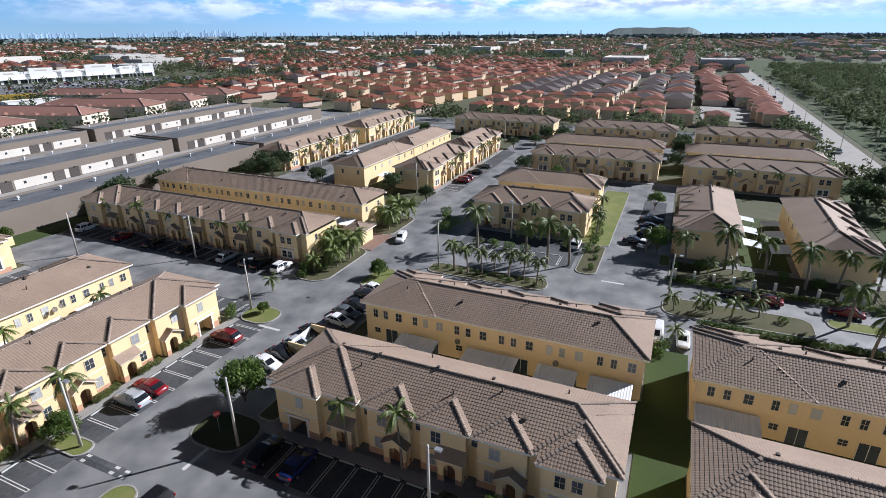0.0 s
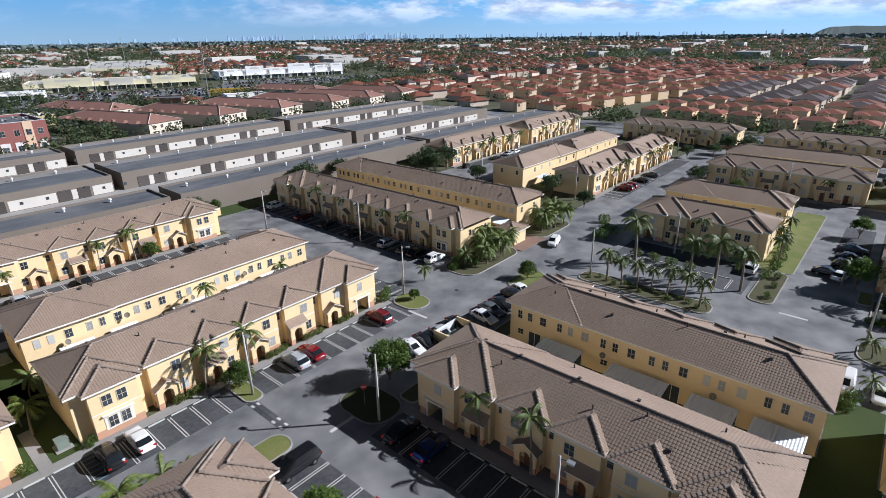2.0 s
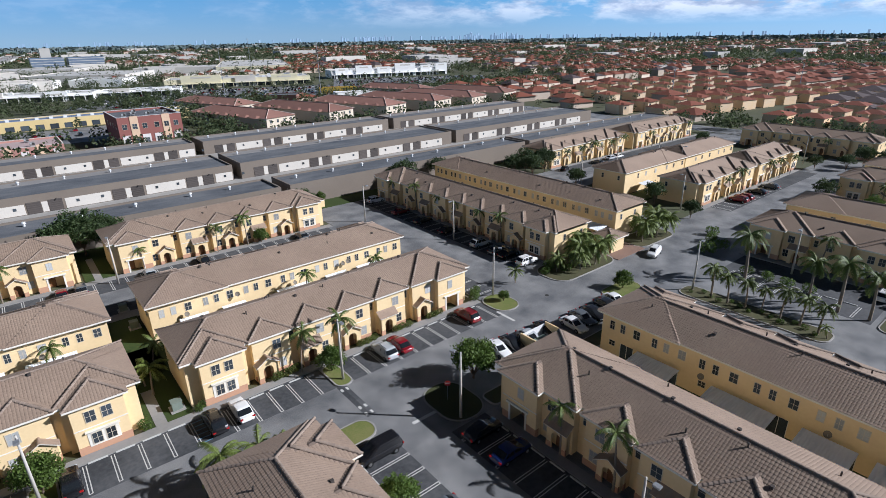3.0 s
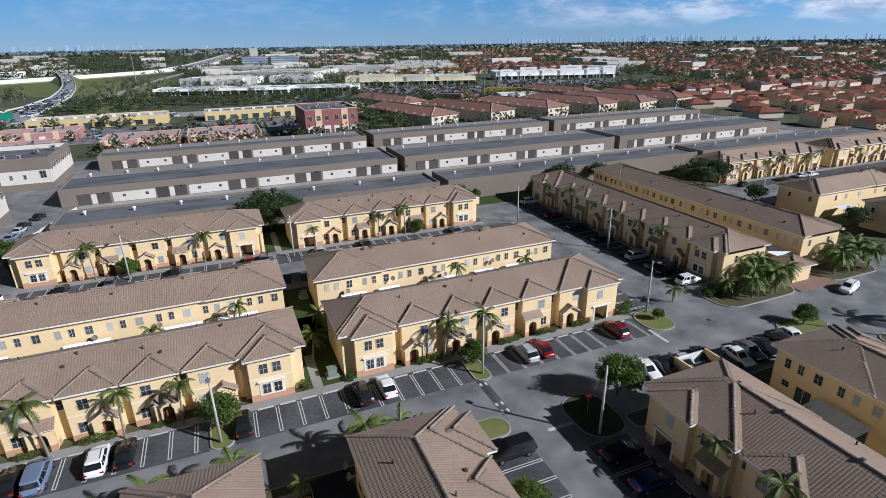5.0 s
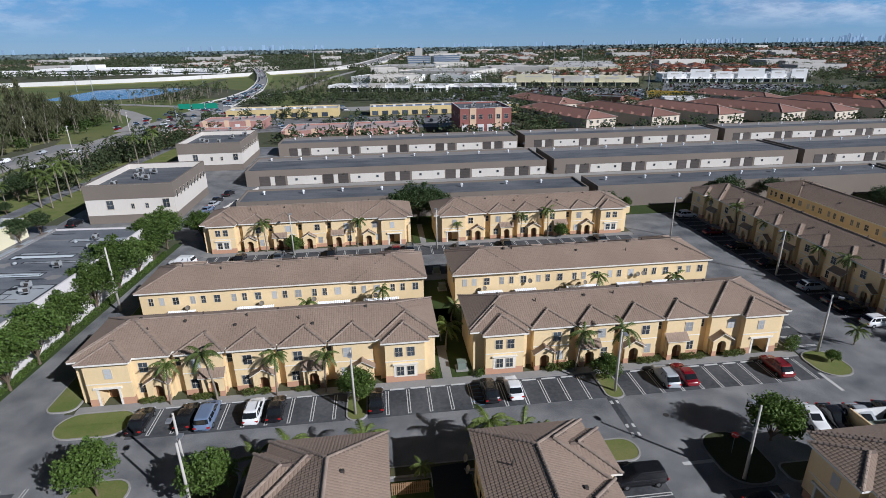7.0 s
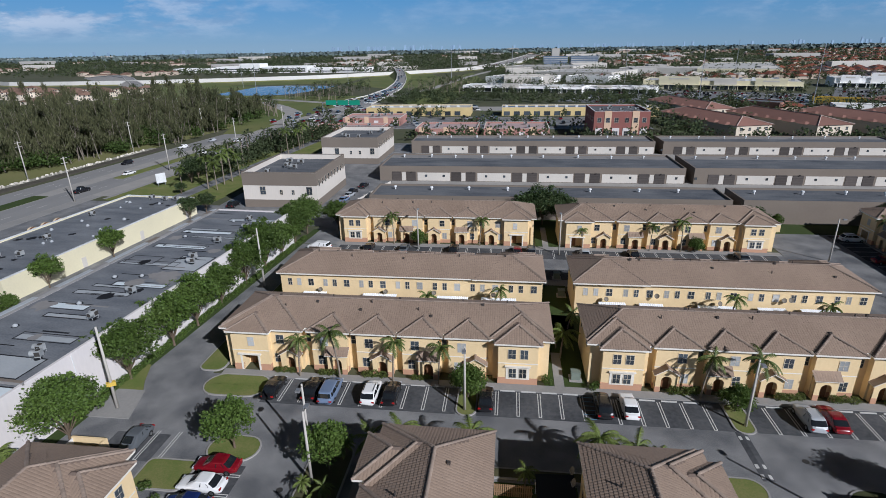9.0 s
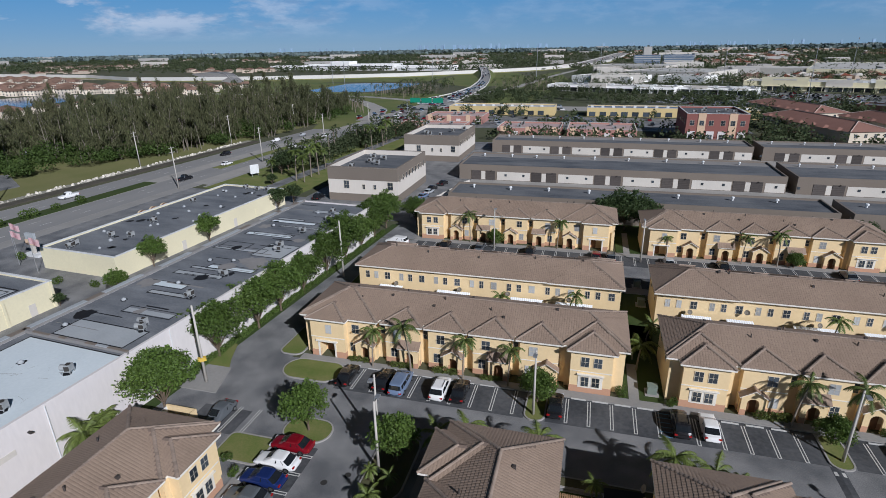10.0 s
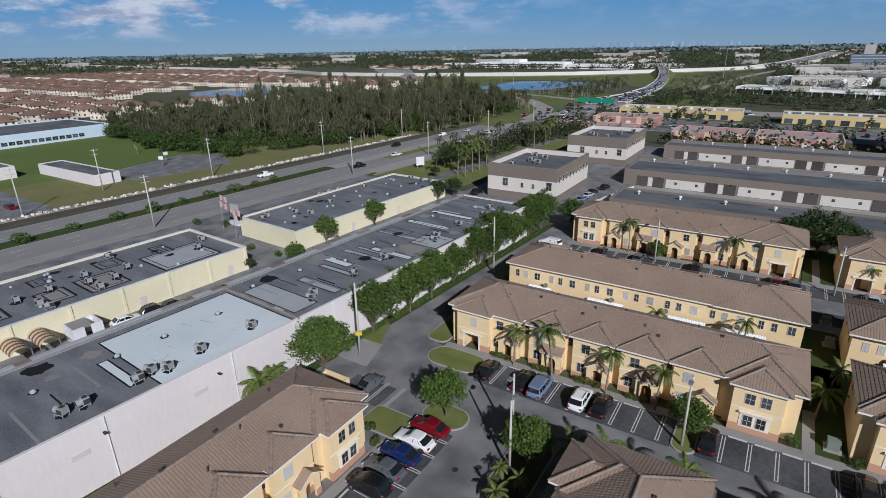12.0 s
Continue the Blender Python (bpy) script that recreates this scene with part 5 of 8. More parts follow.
def spread_copies(protos, spots, group, rnd, jitter=0.12):
    """Sets the prototypes at the spots (x, y[, scale]); the first of each stays the prototype itself."""
    used = set()
    for i, s in enumerate(spots):
        p = protos[i % len(protos)]
        sc = (s[2] if len(s) > 2 else 1.0) * rnd.uniform(1 - jitter, 1 + jitter)
        z = s[3] if len(s) > 3 else 0.1
        m = pose(s[0], s[1], z, 0, 0, rnd.uniform(0, 360))
        ob = p if id(p) not in used else copy_thing(p, m)
        used.add(id(p))
        ob.matrix_basis = m @ Matrix.Scale(sc, 4)
        tagged(ob, group=group)


rp = random.Random(11)
tall = [palm(5.3, 12, 2.2, s, "slender green palm beside a cream facade", trunk_r=0.1) for s in (1, 2, 3)]
spread_copies(tall, [(-27.5, 57.3), (-22.1, 57.2, 1.1), (-15.1, 57.2), (-9.3, 57.2, 1.05), (22.3, 57.3), (27.2, 55.6, 1.35), (36.0, 26.6, 1.1), (36.0, 20.3, 1.05),
                     (-25.4, 107.7), (-6.9, 107.8), (27.9, 107.4), (34.0, 107.4, 1.1), (14.5, 108.0, 0.8), (-12.4, 72.5), (-1.9, 73.8), (31.0, 73.6), (43.0, 72.5),
                     (74.6, 113.7), (74.6, 103), (74.6, 95.2, 0.9), (74.6, 88.3), (74.6, 79.9), (74.6, 73.8), (74.6, 65.4, 0.9), (-92.6, 151.7, 1.5), (-89.2, 150.7, 1.6), (-90.7, 158, 1.5), (-90.1, 162, 1.6), (-91, 169, 1.4), (-89.9, 208.7, 1.6), (-88.3, 217.4, 1.6), (-90, 226, 1.5), (-100, 150, 1.3), (140, 57.6), (148, 57.8), (165, 57.8), (172, 57.6), (180, 57.6),
                     (139, 109), (147, 109), (152, 109), (156, 109), (163, 109), (170, 109), (190, 109), (205, 109), (218, 109), (158, 30), (158, 12), (157.5, -14), (157.5, -25), (105.6, 26), (213, 20), (215.5, 60)], "slender palms", rp)
royal = [palm(5.4, 18, 2.8, s, "full green palm in a street bed", 1.1, trunk_r=0.17) for s in (21, 22, 23)]
spread_copies(royal, [(93.2, 33.2, 1.25), (91.8, 23.0, 1.2), (91.6, 18.9, 1.25), (92.1, 15.0, 1.25), (82.0, 33.6, 0.85), (82.0, 31.0, 0.8), (82.3, 28.4, 0.85), (83.2, 26.4, 0.7), (82.2, 23.5, 0.85), (82.9, 21.0, 0.75), (81.9, 18.4, 0.85), (100.5, -4.5, 1.1), (101.0, -11.1, 1.25), (100.4, -17.3, 1.1), (97.0, -22.9, 1.15), (99.5, -28.0, 1.2), (95.5, -32, 1.15), (85.5, -26.5, 1.2), (85.5, -34, 1.2), (104, 2.5, 0.8), (76, -27, 1.0), (108, 12.5, 0.8), (113, 13.0, 0.8), (117, 14.0, 0.8), (124, 13.5, 0.7)], "street palms", rp)
YOUNGPALM = material("young_palm_leaf", (0.13, 0.18, 0.035), 0.55, (0.18, 0.22, 0.06), 1.0, 8.0, 1.0, island=0.35, spec=0.4)
leafy(YOUNGPALM)
low = [palm(2.2, 15, 2.0, s, "low bright green palm in a planting bed", 0.9, YOUNGPALM if s == 31 else None, 0.09) for s in (31, 32)]
spread_copies(low, [(81.6, 17.2, 0.7), (81.0, -3.2), (82.3, -6.3), (82.3, -8.7), (82.4, -11.3), (83.6, -15), (97.1, -8.2), (99.1, -12.3), (71.5, -3.6, 0.8),
                    (6.0, 67.3), (6.4, 64.8, 1.2), (8.2, 73.0), (-11.7, 43.2, 1.35), (-8.9, 43.0, 1.25), (-3.2, 43.1, 1.45), (-15.0, 43.0, 1.15), (7.9, 43.2, 1.45), (12.3, 43.2, 1.4), (14.2, 42.9, 1.2), (1.1, 41.0, 0.8), (-17.6, 43.5, 0.8), (-18, 37.5, 0.62), (-19.5, 38.2, 0.6), (62.5, 58.2), (48.2, 75.4, 0.8)], "low palms", rp)
clump = [palm(3.0, 24, 3.0, s, "bushy yellow-green palm clump beside the gate", 1.0, YOUNGPALM, 0.1) for s in (41, 42)]
spread_copies(clump, [(77.4, 57.9), (81.5, 58.1, 1.1), (79.4, 54.0, 1.1), (75.2, 54.1), (76.8, 55.6, 1.2), (83.4, 55.5), (71.5, 56.5, 0.7), (103.3, 56.0, 1.2), (100.7, 54.2, 1.2), (96.4, 54.9, 1.1), (104.2, 54.0), (98.5, 57.5, 1.1), (106.5, 58.8), (-50.2, 35.2, 0.9), (-49.4, 33.2), (-50.6, 37.4, 0.8), (-18.8, 34.6, 0.5)], "palm clumps", rp)

ficus = [tree(4.3, 2.3, s, "trimmed round dark green tree on a thin trunk", size=0.22, count=6400, trunk=0.11, clear=0.06, balls=12, squash=0.95, ragged=False) for s in (51, 52)]
spread_copies(ficus, [(25.4, 55.2, 1.05), (-5.4, 54.9, 1.1), (-19.8, 107.3, 0.9), (36.8, 107.4, 0.9), (74.5, 44.9, 0.95), (38.2, 42.1, 1.5), (31.8, 9.6, 1.0), (56.0, 54.6, 0.55), (1.2, 117, 1.1), (80.5, 119, 0.7), (59.5, 125, 0.8)], "trimmed trees", rp)
big = [tree(8.8, 4.9, s, "broad leafy green shade tree against a white wall", size=0.36, count=8400, trunk=0.2, clear=0.12, balls=15, squash=0.85) for s in (64, 65, 66)]
spread_copies(big, [(-46.9, 113.0, 0.95), (-47.0, 106, 1.05), (-47.0, 98.8, 1.0), (-47.4, 91.7, 1.05), (-47.8, 84.4, 1.05), (-48.1, 76.0, 0.85), (-48.4, 69.0, 0.95), (-48.6, 63.0, 1.0), (-49.4, 54.6, 0.9), (-48.0, 42.6, 0.85), (-40.5, 116.5, 0.9)], "wall trees", rp)
broad = [tree(6.4, 3.9, s, "leafy dull green shade tree with an uneven crown", LEAF_OLIVE, size=0.34, count=3600, trunk=0.16, clear=0.13, balls=10, squash=0.85) for s in (61, 62, 63)]
young = [tree(5.6, 3.3, 68, "bright green young tree with an uneven crown", LEAF_LIGHT, 0.3, 4200, 0.14, 0.16, balls=11, squash=0.85)]
spread_copies(young, [(-29.6, 43.6), (19.5, 31.0, 0.7), (-18.4, 41.6, 0.86), (-82.3, 95.5, 0.95), (-83.6, 80.2, 1.0), (-80.5, 68.6, 0.7), (104.0, 0.6, 0.9), (133.5, 2.6, 0.8), (150, 30, 0.7)], "young trees", rp)
spread_copies(broad, [(-81.0, 122, 0.9), (54.1, 122.6, 0.9), (86.0, 124.2, 1.1), (82.4, 125.1, 1.0), (98, 123.6, 1.05), (124, 112.8, 1.15), (128.2, 108.6, 1.1), (121.5, 107.5, 1.0), (119, 113, 1.0), (141, 17, 0.7), (152.6, -42.2, 1.1), (160, -48, 1.3), (120, 90.2, 0.8), (123, 68, 0.8), (191.5, 55, 0.7), (196, 48, 0.8), (200, 95, 0.9), (155, 41, 0.8), (193, -1.5, 1.2), (205, -2, 1.0), (207, 40, 1.1), (205, 46, 0.9), (118, 56, 0.7), (176, -1, 0.9), (150, -45, 1.0), (146, -49, 0.9), (7.0, 123.6, 1.5), (3.0, 122.5, 1.25), (11.0, 124.0, 1.2), (-86.2, 61.8, 0.35), (-103, 160, 0.95), (-98, 146, 0.6), (-80, 128, 0.9), (-104, 166, 1.0)], "shade trees", rp)

HEDGELEAF = material("hedge_leaf", (0.085, 0.125, 0.024), 0.6, (0.15, 0.17, 0.045), 1.0, 8.0, 1.0, island=0.35, spec=0.35)
leafy(HEDGELEAF)
hedge = [shrub(3.0, 0.9, 0.95, s, "clipped low green hedge along a facade", HEDGELEAF, 0.15, 420, "hedge") for s in (71, 72)]
hs = []
for bx in (-38.0, 9.3):
    for k in range(5):
        hs.append((bx + 11.2 + 6.0 * k if bx > 0 else bx + 6.3 + 6.0 * k + 2.0, 57.9))
spread_copies(hedge, hs, "facade hedges", random.Random(3), 0.2)
for h in bpy.data.objects:
    if h.name.startswith("hedge"):
        h.rotation_euler.z = 0
bush = [shrub(1.4, 1.3, 1.1, s, "small rounded green shrub in a bed", name="shrub", density=380) for s in (81, 82)]
spread_copies(bush, [(4.2, 58.6), (10.0, 58.0), (53.0, 58.3, 1.3), (54.3, 59.5, 1.2), (-38.4, 60.5), (4.0, 60.0), (-35.6, 37.2, 0.8), (-33.6, 35.6, 0.9), (69.3, 57.2, 1.3), (71.5, 58.5, 1.5), (73.0, 55.6, 1.3), (68.5, -2.2, 1.6), (66.8, -1.6, 1.2), (37.2, -3.5, 1.0), (36.2, -0.9, 1.2),
                     (81.4, 18.6, 0.50), (82.1, 20.1, 0.60), (82.8, 21.6, 0.50), (81.4, 23.1, 0.60), (82.1, 24.6, 0.50), (82.8, 26.1, 0.60), (81.4, 27.6, 0.50), (82.1, 29.1, 0.60), (82.8, 30.6, 0.50), (81.4, 32.1, 0.60), (82.1, 33.6, 0.50), (82.8, 35.1, 0.60), (81.4, 36.6, 0.50), (95.6, 34.0, 1.4), (95.8, 30.6, 1.3), (95.6, 27.4, 1.4), (95.8, 24.2, 1.3), (92, 11), (97, 11), (101, 11.2), (84, -8), (83, -18), (-48.9, 40.0, 1.2), (-49.2, 38.3, 1.4), (-86.8, 69.4, 1.3), (-95, 69.0, 1.2), (-121.5, 74.2, 1.5), (-114, 77, 1.4), (107, 45.8, 1.8), (111, 47.5, 1.6), (98.5, -3, 1.3), (99.5, -7, 1.5), (98, -14.5, 1.4), (99.5, -20, 1.5), (98.5, -25, 1.4), (96, -29, 1.5), (100, 13, 1.4), (105, 12.4, 1.5), (110, 12.6, 1.4), (115, 13, 1.5), (100.5, 43.5, 2.0), (104.5, 42.5, 1.6), (119, 42, 1.4)], "shrubs", rp)
longh = [shrub(5.0, 1.1, 1.0, 91, "long clipped green hedge", name="hedge", density=420)]
hz = [(-50.0, 47, 1.0)]
for k in range(12):
    hz.append((-50.4 + (8.5 + k * 5.0) * 0.0665, 52 + k * 5.0, 1.0))
for k in range(8):
    hz.append((77.5, -9 - k * 5.0, 1.0))
for k in range(6):
    hz.append((91.8, -4 - k * 5.2, 1.0))
for i, s in enumerate(hz):
    ob = longh[0] if i == 0 else copy_thing(longh[0], pose(0, 0, 0))
    ob.matrix_basis = pose(s[0], s[1], 0.1, 0, 0, 90)
    tagged(ob, group="long hedges")
# median shrubs of the arterial road
mb2 = [shrub(3.4, 3.0, 2.0, 95, "rounded dark shrub on the road median", name="median_shrub", density=120, size=0.3)]
for i, y in enumerate([-62, -50, -38, -26, -14, -3, 8, 18, 27, 36, 44, 52, 60, 67]):
    ob = mb2[0] if i == 0 else copy_thing(mb2[0], pose(0, 0, 0))
    ob.matrix_basis = west(-94.5 + (i % 3) * 0.6, y, 0.15, i * 40) @ Matrix.Scale(0.75 + 0.2 * (i % 3), 4)
    tagged(ob, group="median shrubs")

# ---- vehicles ----
def paint(name, c, rough=0.25):
    m = material(name, c, rough, tuple(x * 0.92 for x in c), 0.6, 2.0, 1.0, spec=0.5)
    m.node_tree.nodes["Principled BSDF"].inputs["Coat Weight"].default_value = 0.25
    return m


CARPAINT = {"white": paint("white_car_paint", (0.75, 0.75, 0.74)), "black": paint("black_car_paint", (0.012, 0.012, 0.014)), "silver": paint("silver_car_paint", (0.38, 0.40, 0.42)),
            "grey": paint("grey_car_paint", (0.10, 0.11, 0.12)), "red": paint("red_car_paint", (0.17, 0.005, 0.012)), "blue": paint("blue_car_paint", (0.012, 0.024, 0.10)),
            "lightblue": paint("pale_blue_car_paint", (0.15, 0.20, 0.30)), "darkred": paint("dark_red_car_paint", (0.16, 0.012, 0.015)), "beige": paint("beige_car_paint", (0.35, 0.31, 0.25))}
CARGLASS = material("car_glass", (0.012, 0.015, 0.018), 0.06, (0.02, 0.022, 0.025), 1.0, spec=0.7)
TYRE = material("tyre_rubber", (0.015, 0.015, 0.015), 0.9)
RIM = material("alloy_rim", (0.45, 0.46, 0.47), 0.35, metal=0.9)
LAMPGLASS = material("headlamp_glass", (0.6, 0.62, 0.65), 0.15, spec=0.6)
TAIL = material("tail_lamp", (0.35, 0.01, 0.01), 0.2, spec=0.6)
# body line: (x, deck height); cabin: base and roof stretches along x
KINDS = {
    "sedan": dict(L=4.7, W=1.82, deck=((-2.35, 0.62), (-2.25, 0.86), (-1.45, 0.94), (0.85, 0.92), (1.9, 0.80), (2.25, 0.70), (2.35, 0.52)), cab=(-1.95, 1.3), roof=(-1.05, 0.2), H=1.45),
    "suv": dict(L=4.7, W=1.9, deck=((-2.35, 0.66), (-2.28, 1.0), (-1.4, 1.05), (0.9, 1.03), (1.8, 0.94), (2.2, 0.80), (2.35, 0.55)), cab=(-2.25, 1.45), roof=(-1.6, 0.35), H=1.68),
    "van": dict(L=5.1, W=1.98, deck=((-2.55, 0.6), (-2.52, 1.05), (-1.4, 1.08), (1.4, 1.06), (2.2, 0.92), (2.5, 0.78), (2.55, 0.5)), cab=(-2.48, 1.85), roof=(-2.2, 0.6), H=1.76),
    "pickup": dict(L=5.6, W=1.95, deck=((-2.8, 0.65), (-2.78, 1.08), (-1.0, 1.10), (1.0, 1.10), (2.2, 1.02), (2.7, 0.92), (2.8, 0.6)), cab=(-0.95, 1.3), roof=(-0.7, 0.55), H=1.85),
}


def car(kind, colour):
    k = KINDS[kind]
    t = thing("parked_car", "", "car")
    word = {"sedan": "sedan", "suv": "sport utility car", "van": "minivan", "pickup": "pickup truck"}[kind]
    tagged(t, f"{colour.replace('lightblue', 'pale blue').replace('darkred', 'dark red')} {word} parked on the asphalt")
    hw = k["W"] / 2
    b = MB()
    rings = []
    deck = k["deck"]
    L2 = k["L"] / 2
    for i in range(19):
        x = -L2 + k["L"] * (0.5 - 0.5 * math.cos(math.pi * i / 18))
        z = deck[0][1] if x < 0 else deck[-1][1]
        for (xa, za), (xb, zb) in zip(deck, deck[1:]):
            if xa <= x <= xb + 1e-6:
                f = (x - xa) / max(xb - xa, 1e-6)
                z = za + (zb - za) * f * f * (3 - 2 * f)
                break
        e = abs(x) / L2
        w = hw * (1 - 0.17 * e ** 7 - 0.03 * e * e)
        lo = 0.22 + 0.16 * e ** 8
        rings.append([(x, -w * 0.90, lo), (x, -w * 0.99, lo + 0.16), (x, -w, 0.58 + 0.05 * e), (x, -w * 0.965, z - 0.12), (x, -w * 0.89, z - 0.03), (x, -w * 0.7, z + 0.01), (x, 0, z + 0.03),
                      (x, w * 0.7, z + 0.01), (x, w * 0.89, z - 0.03), (x, w * 0.965, z - 0.12), (x, w, 0.58 + 0.05 * e), (x, w * 0.99, lo + 0.16), (x, w * 0.90, lo)])
    n = 13
    for r in rings:
        b.v += r
    for i in range(len(rings) - 1):
        for j in range(n):
            b.f.append((i * n + j, i * n + (j + 1) % n, (i + 1) * n + (j + 1) % n, (i + 1) * n + j))
    b.f += [tuple(range(n - 1, -1, -1)), tuple(range((len(rings) - 1) * n, len(rings) * n))]
    b.m = [0] * len(b.f)
    col = CARPAINT[colour]
    part("body", b, col, t, smooth=True)
    zc = k["deck"][3][1]
    x0, x1 = k["cab"]
    r0, r1 = k["roof"]
    H = k["H"]
    half = [(0.80, -1.0), (0.08, -1.02), (0.0, -1.02), (-0.52, -1.0), (-0.58, -1.0), (-0.86, -0.97), (-0.96, -0.88), (-1.0, -0.55)]
    plan_ = [(1.0, 0.5), (1.0, -0.5), (0.95, -0.86)] + half + [(u, -v) for u, v in half[::-1]] + [(0.95, 0.86)]
    solid_cols = {2, 4, 6, 8}
    m_ = len(plan_)
    solid_cols |= {m_ - 1 - c for c in (0, 2, 4, 6)} | {m_ - 2}
    g, rf = MB(), MB()
    lv = []
    for f in (0.0, 0.14, 0.48, 0.82, 0.93, 1.0, 1.025):
        q = 1 - (1 - min(f, 1)) ** 1.0
        s_in = 0.0 if f <= 0.82 else (0.02 if f < 1 else (0.10 if f == 1.0 else 0.4))
        xa, xb = x0 + (r0 - x0) * q ** 1.05, x1 + (r1 - x1) * q ** 0.92
        wy = hw * (0.93 - 0.15 * q)
        cx_, ax = (xa + xb) / 2, (xb - xa) / 2
        z = zc - 0.04 + (H - zc + 0.04) * f
        lv.append([(cx_ + u * ax * (1 - s_in), v * wy * (1 - s_in), z) for u, v in plan_])
    for li in range(len(lv) - 1):
        for c in range(m_):
            d = (c + 1) % m_
            quad = [lv[li + 1][d], lv[li + 1][c], lv[li][c], lv[li][d]]
            if 0 < li < 3:
                g.poly(quad)
            if li not in (1, 2) or c in solid_cols:
                rf.poly([((x - 0.1) * 1.008 + 0.1, y * 1.012, z) for x, y, z in quad])
    rf.poly(lv[-1][::-1])
    part("window_glass", g, CARGLASS, t, "dark tinted glass")
    part("car_roof", rf, col, t)
    if kind == "suv":
        for s in (-1, 1):
            q = MB()
            q.tube((r0 + 0.3, s * hw * 0.62, H + 0.06), (r1 - 0.2, s * hw * 0.62, H + 0.06), 0.03, 0.03, 5)
            part("roof_rail", q, TYRE, t)
    for x in (-k["L"] * 0.30, k["L"] * 0.31):
        for s in (-1, 1):
            w = MB()
            w.tube((x, s * (hw - 0.2), 0.33), (x, s * (hw + 0.01), 0.33), 0.33, 0.33, 14)
            w.tube((x, s * (hw - 0.02), 0.33), (x, s * (hw + 0.02), 0.33), 0.2, 0.19, 10, mat=1)
            part("wheel", w, [TYRE, RIM], t)
    for s in (-1, 1):
        q = MB()
        q.box(deck[-2][0] - 0.12, deck[-2][0] + 0.05, s * hw * 0.66 - 0.22, s * hw * 0.66 + 0.22, 0.55, 0.68)
        part("headlight", q, LAMPGLASS, t)
        q = MB()
        q.box(deck[1][0] - 0.06, deck[1][0] + 0.06, s * hw * 0.74 - 0.16, s * hw * 0.74 + 0.16, 0.66, 0.84)
        part("tail_light", q, TAIL, t)
    return t


CARS = {}


def park(kind, colour, x, y, heading, z=0.0, group="parked cars"):
    """heading: degrees of the car's nose from +x."""
    m = pose(x, y, z, 0, 0, heading)
    key = (kind, colour)
    if key not in CARS:
        CARS[key] = car(kind, colour)
        CARS[key].matrix_basis = m
        return tagged(CARS[key], group=group)
    return tagged(copy_thing(CARS[key], m), group=group)


for a in (("sedan", "black", -29.6, 54.0, 90), ("sedan", "black", -24.6, 54.2, 90), ("van", "lightblue", -22.3, 54.0, 90), ("suv", "white", -17.2, 54.1, 90), ("sedan", "black", -14.7, 54.2, 90),
          ("sedan", "black", -3.2, 54.2, 90), ("suv", "black", 10.4, 54.2, 90), ("sedan", "white", 13.4, 54.4, 90), ("suv", "silver", 32.8, 54.1, 90), ("sedan", "red", 35.3, 54.2, 90), ("suv", "darkred", 47.8, 54.2, 90),
          ("van", "black", 21.9, 38.6, 180), ("sedan", "grey", 21.8, 28.5, 180), ("sedan", "black", 32.2, 34.0, 0), ("sedan", "blue", 32.2, 29.8, 0), ("suv", "black", 32.2, 14.5, 0),
          ("sedan", "red", -29.9, 40.6, 180), ("sedan", "white", -30.1, 38.0, 180), ("sedan", "blue", -30.2, 35.5, 180), ("sedan", "grey", -30.3, 33.0, 180), ("suv", "black", -30.2, 30.4, 180), ("sedan", "silver", -30.2, 22.8, 180), ("sedan", "grey", -40.8, 43.2, 270),
          ("sedan", "white", 57.8, 42.0, 262), ("sedan", "black", 53.6, 43.6, 255), ("sedan", "silver", 50.2, 43.6, 262), ("sedan", "black", 47.2, 44.0, 262), ("sedan", "white", 44.8, 44.4, 262), ("sedan", "black", 62.8, 42.2, 262), ("sedan", "grey", 60.4, 42.4, 262), ("sedan", "white", 69.0, 42.6, 262), ("sedan", "black", 66.4, 42.3, 262),
          ("suv", "white", 91.9, 49.5, 195), ("suv", "white", 70.4, 62.8, 0), ("suv", "silver", 70.2, 75.4, 0), ("suv", "white", 71.2, 116.6, 0), ("sedan", "black", 70.4, 67.6, 0), ("sedan", "grey", 70.4, 70.3, 0), ("sedan", "black", 70.4, 86.0, 0), ("sedan", "black", 70.4, 95.0, 0), ("sedan", "darkred", 70.4, 104.0, 0),
          ("suv", "white", 102.0, 15.6, 0), ("sedan", "black", 108.4, 5.0, 270), ("sedan", "white", 107.9, 3.0, 345), ("suv", "black", 113.5, 2.6, 270), ("sedan", "black", 118.5, 2.6, 270), ("sedan", "grey", 124.0, 2.6, 270),
          ("suv", "darkred", 139.8, 54.8, 90), ("suv", "darkred", 142.6, 54.8, 90), ("sedan", "black", 150.8, 54.8, 90), ("sedan", "grey", 158.8, 54.8, 90),
          ("van", "white", 71.9, -1.2, 180), ("sedan", "white", 71.7, -4.7, 180), ("sedan", "red", 89.3, -16.5, 85), ("sedan", "darkred", 89.2, -27.0, 85), ("suv", "black", 89.6, -12.5, 85),
          ("sedan", "black", -30, 104.0, 90), ("sedan", "grey", -22.5, 104.0, 90), ("suv", "black", -12, 104.0, 90), ("sedan", "red", 1.0, 104.2, 90), ("suv", "grey", 3.8, 104.2, 90), ("sedan", "black", 24, 104.0, 90), ("sedan", "silver", 14.5, 103.8, 90), ("van", "white", -40.8, 103.6, 170), ("sedan", "grey", 44.5, 104.0, 90),
          ("sedan", "grey", 150, 104.6, 90), ("sedan", "silver", 159, 105.6, 0), ("sedan", "white", 163, 105.5, 0), ("sedan", "black", 135, 106, 20), ("sedan", "black", 205, 60, 0)):
    park(*a)
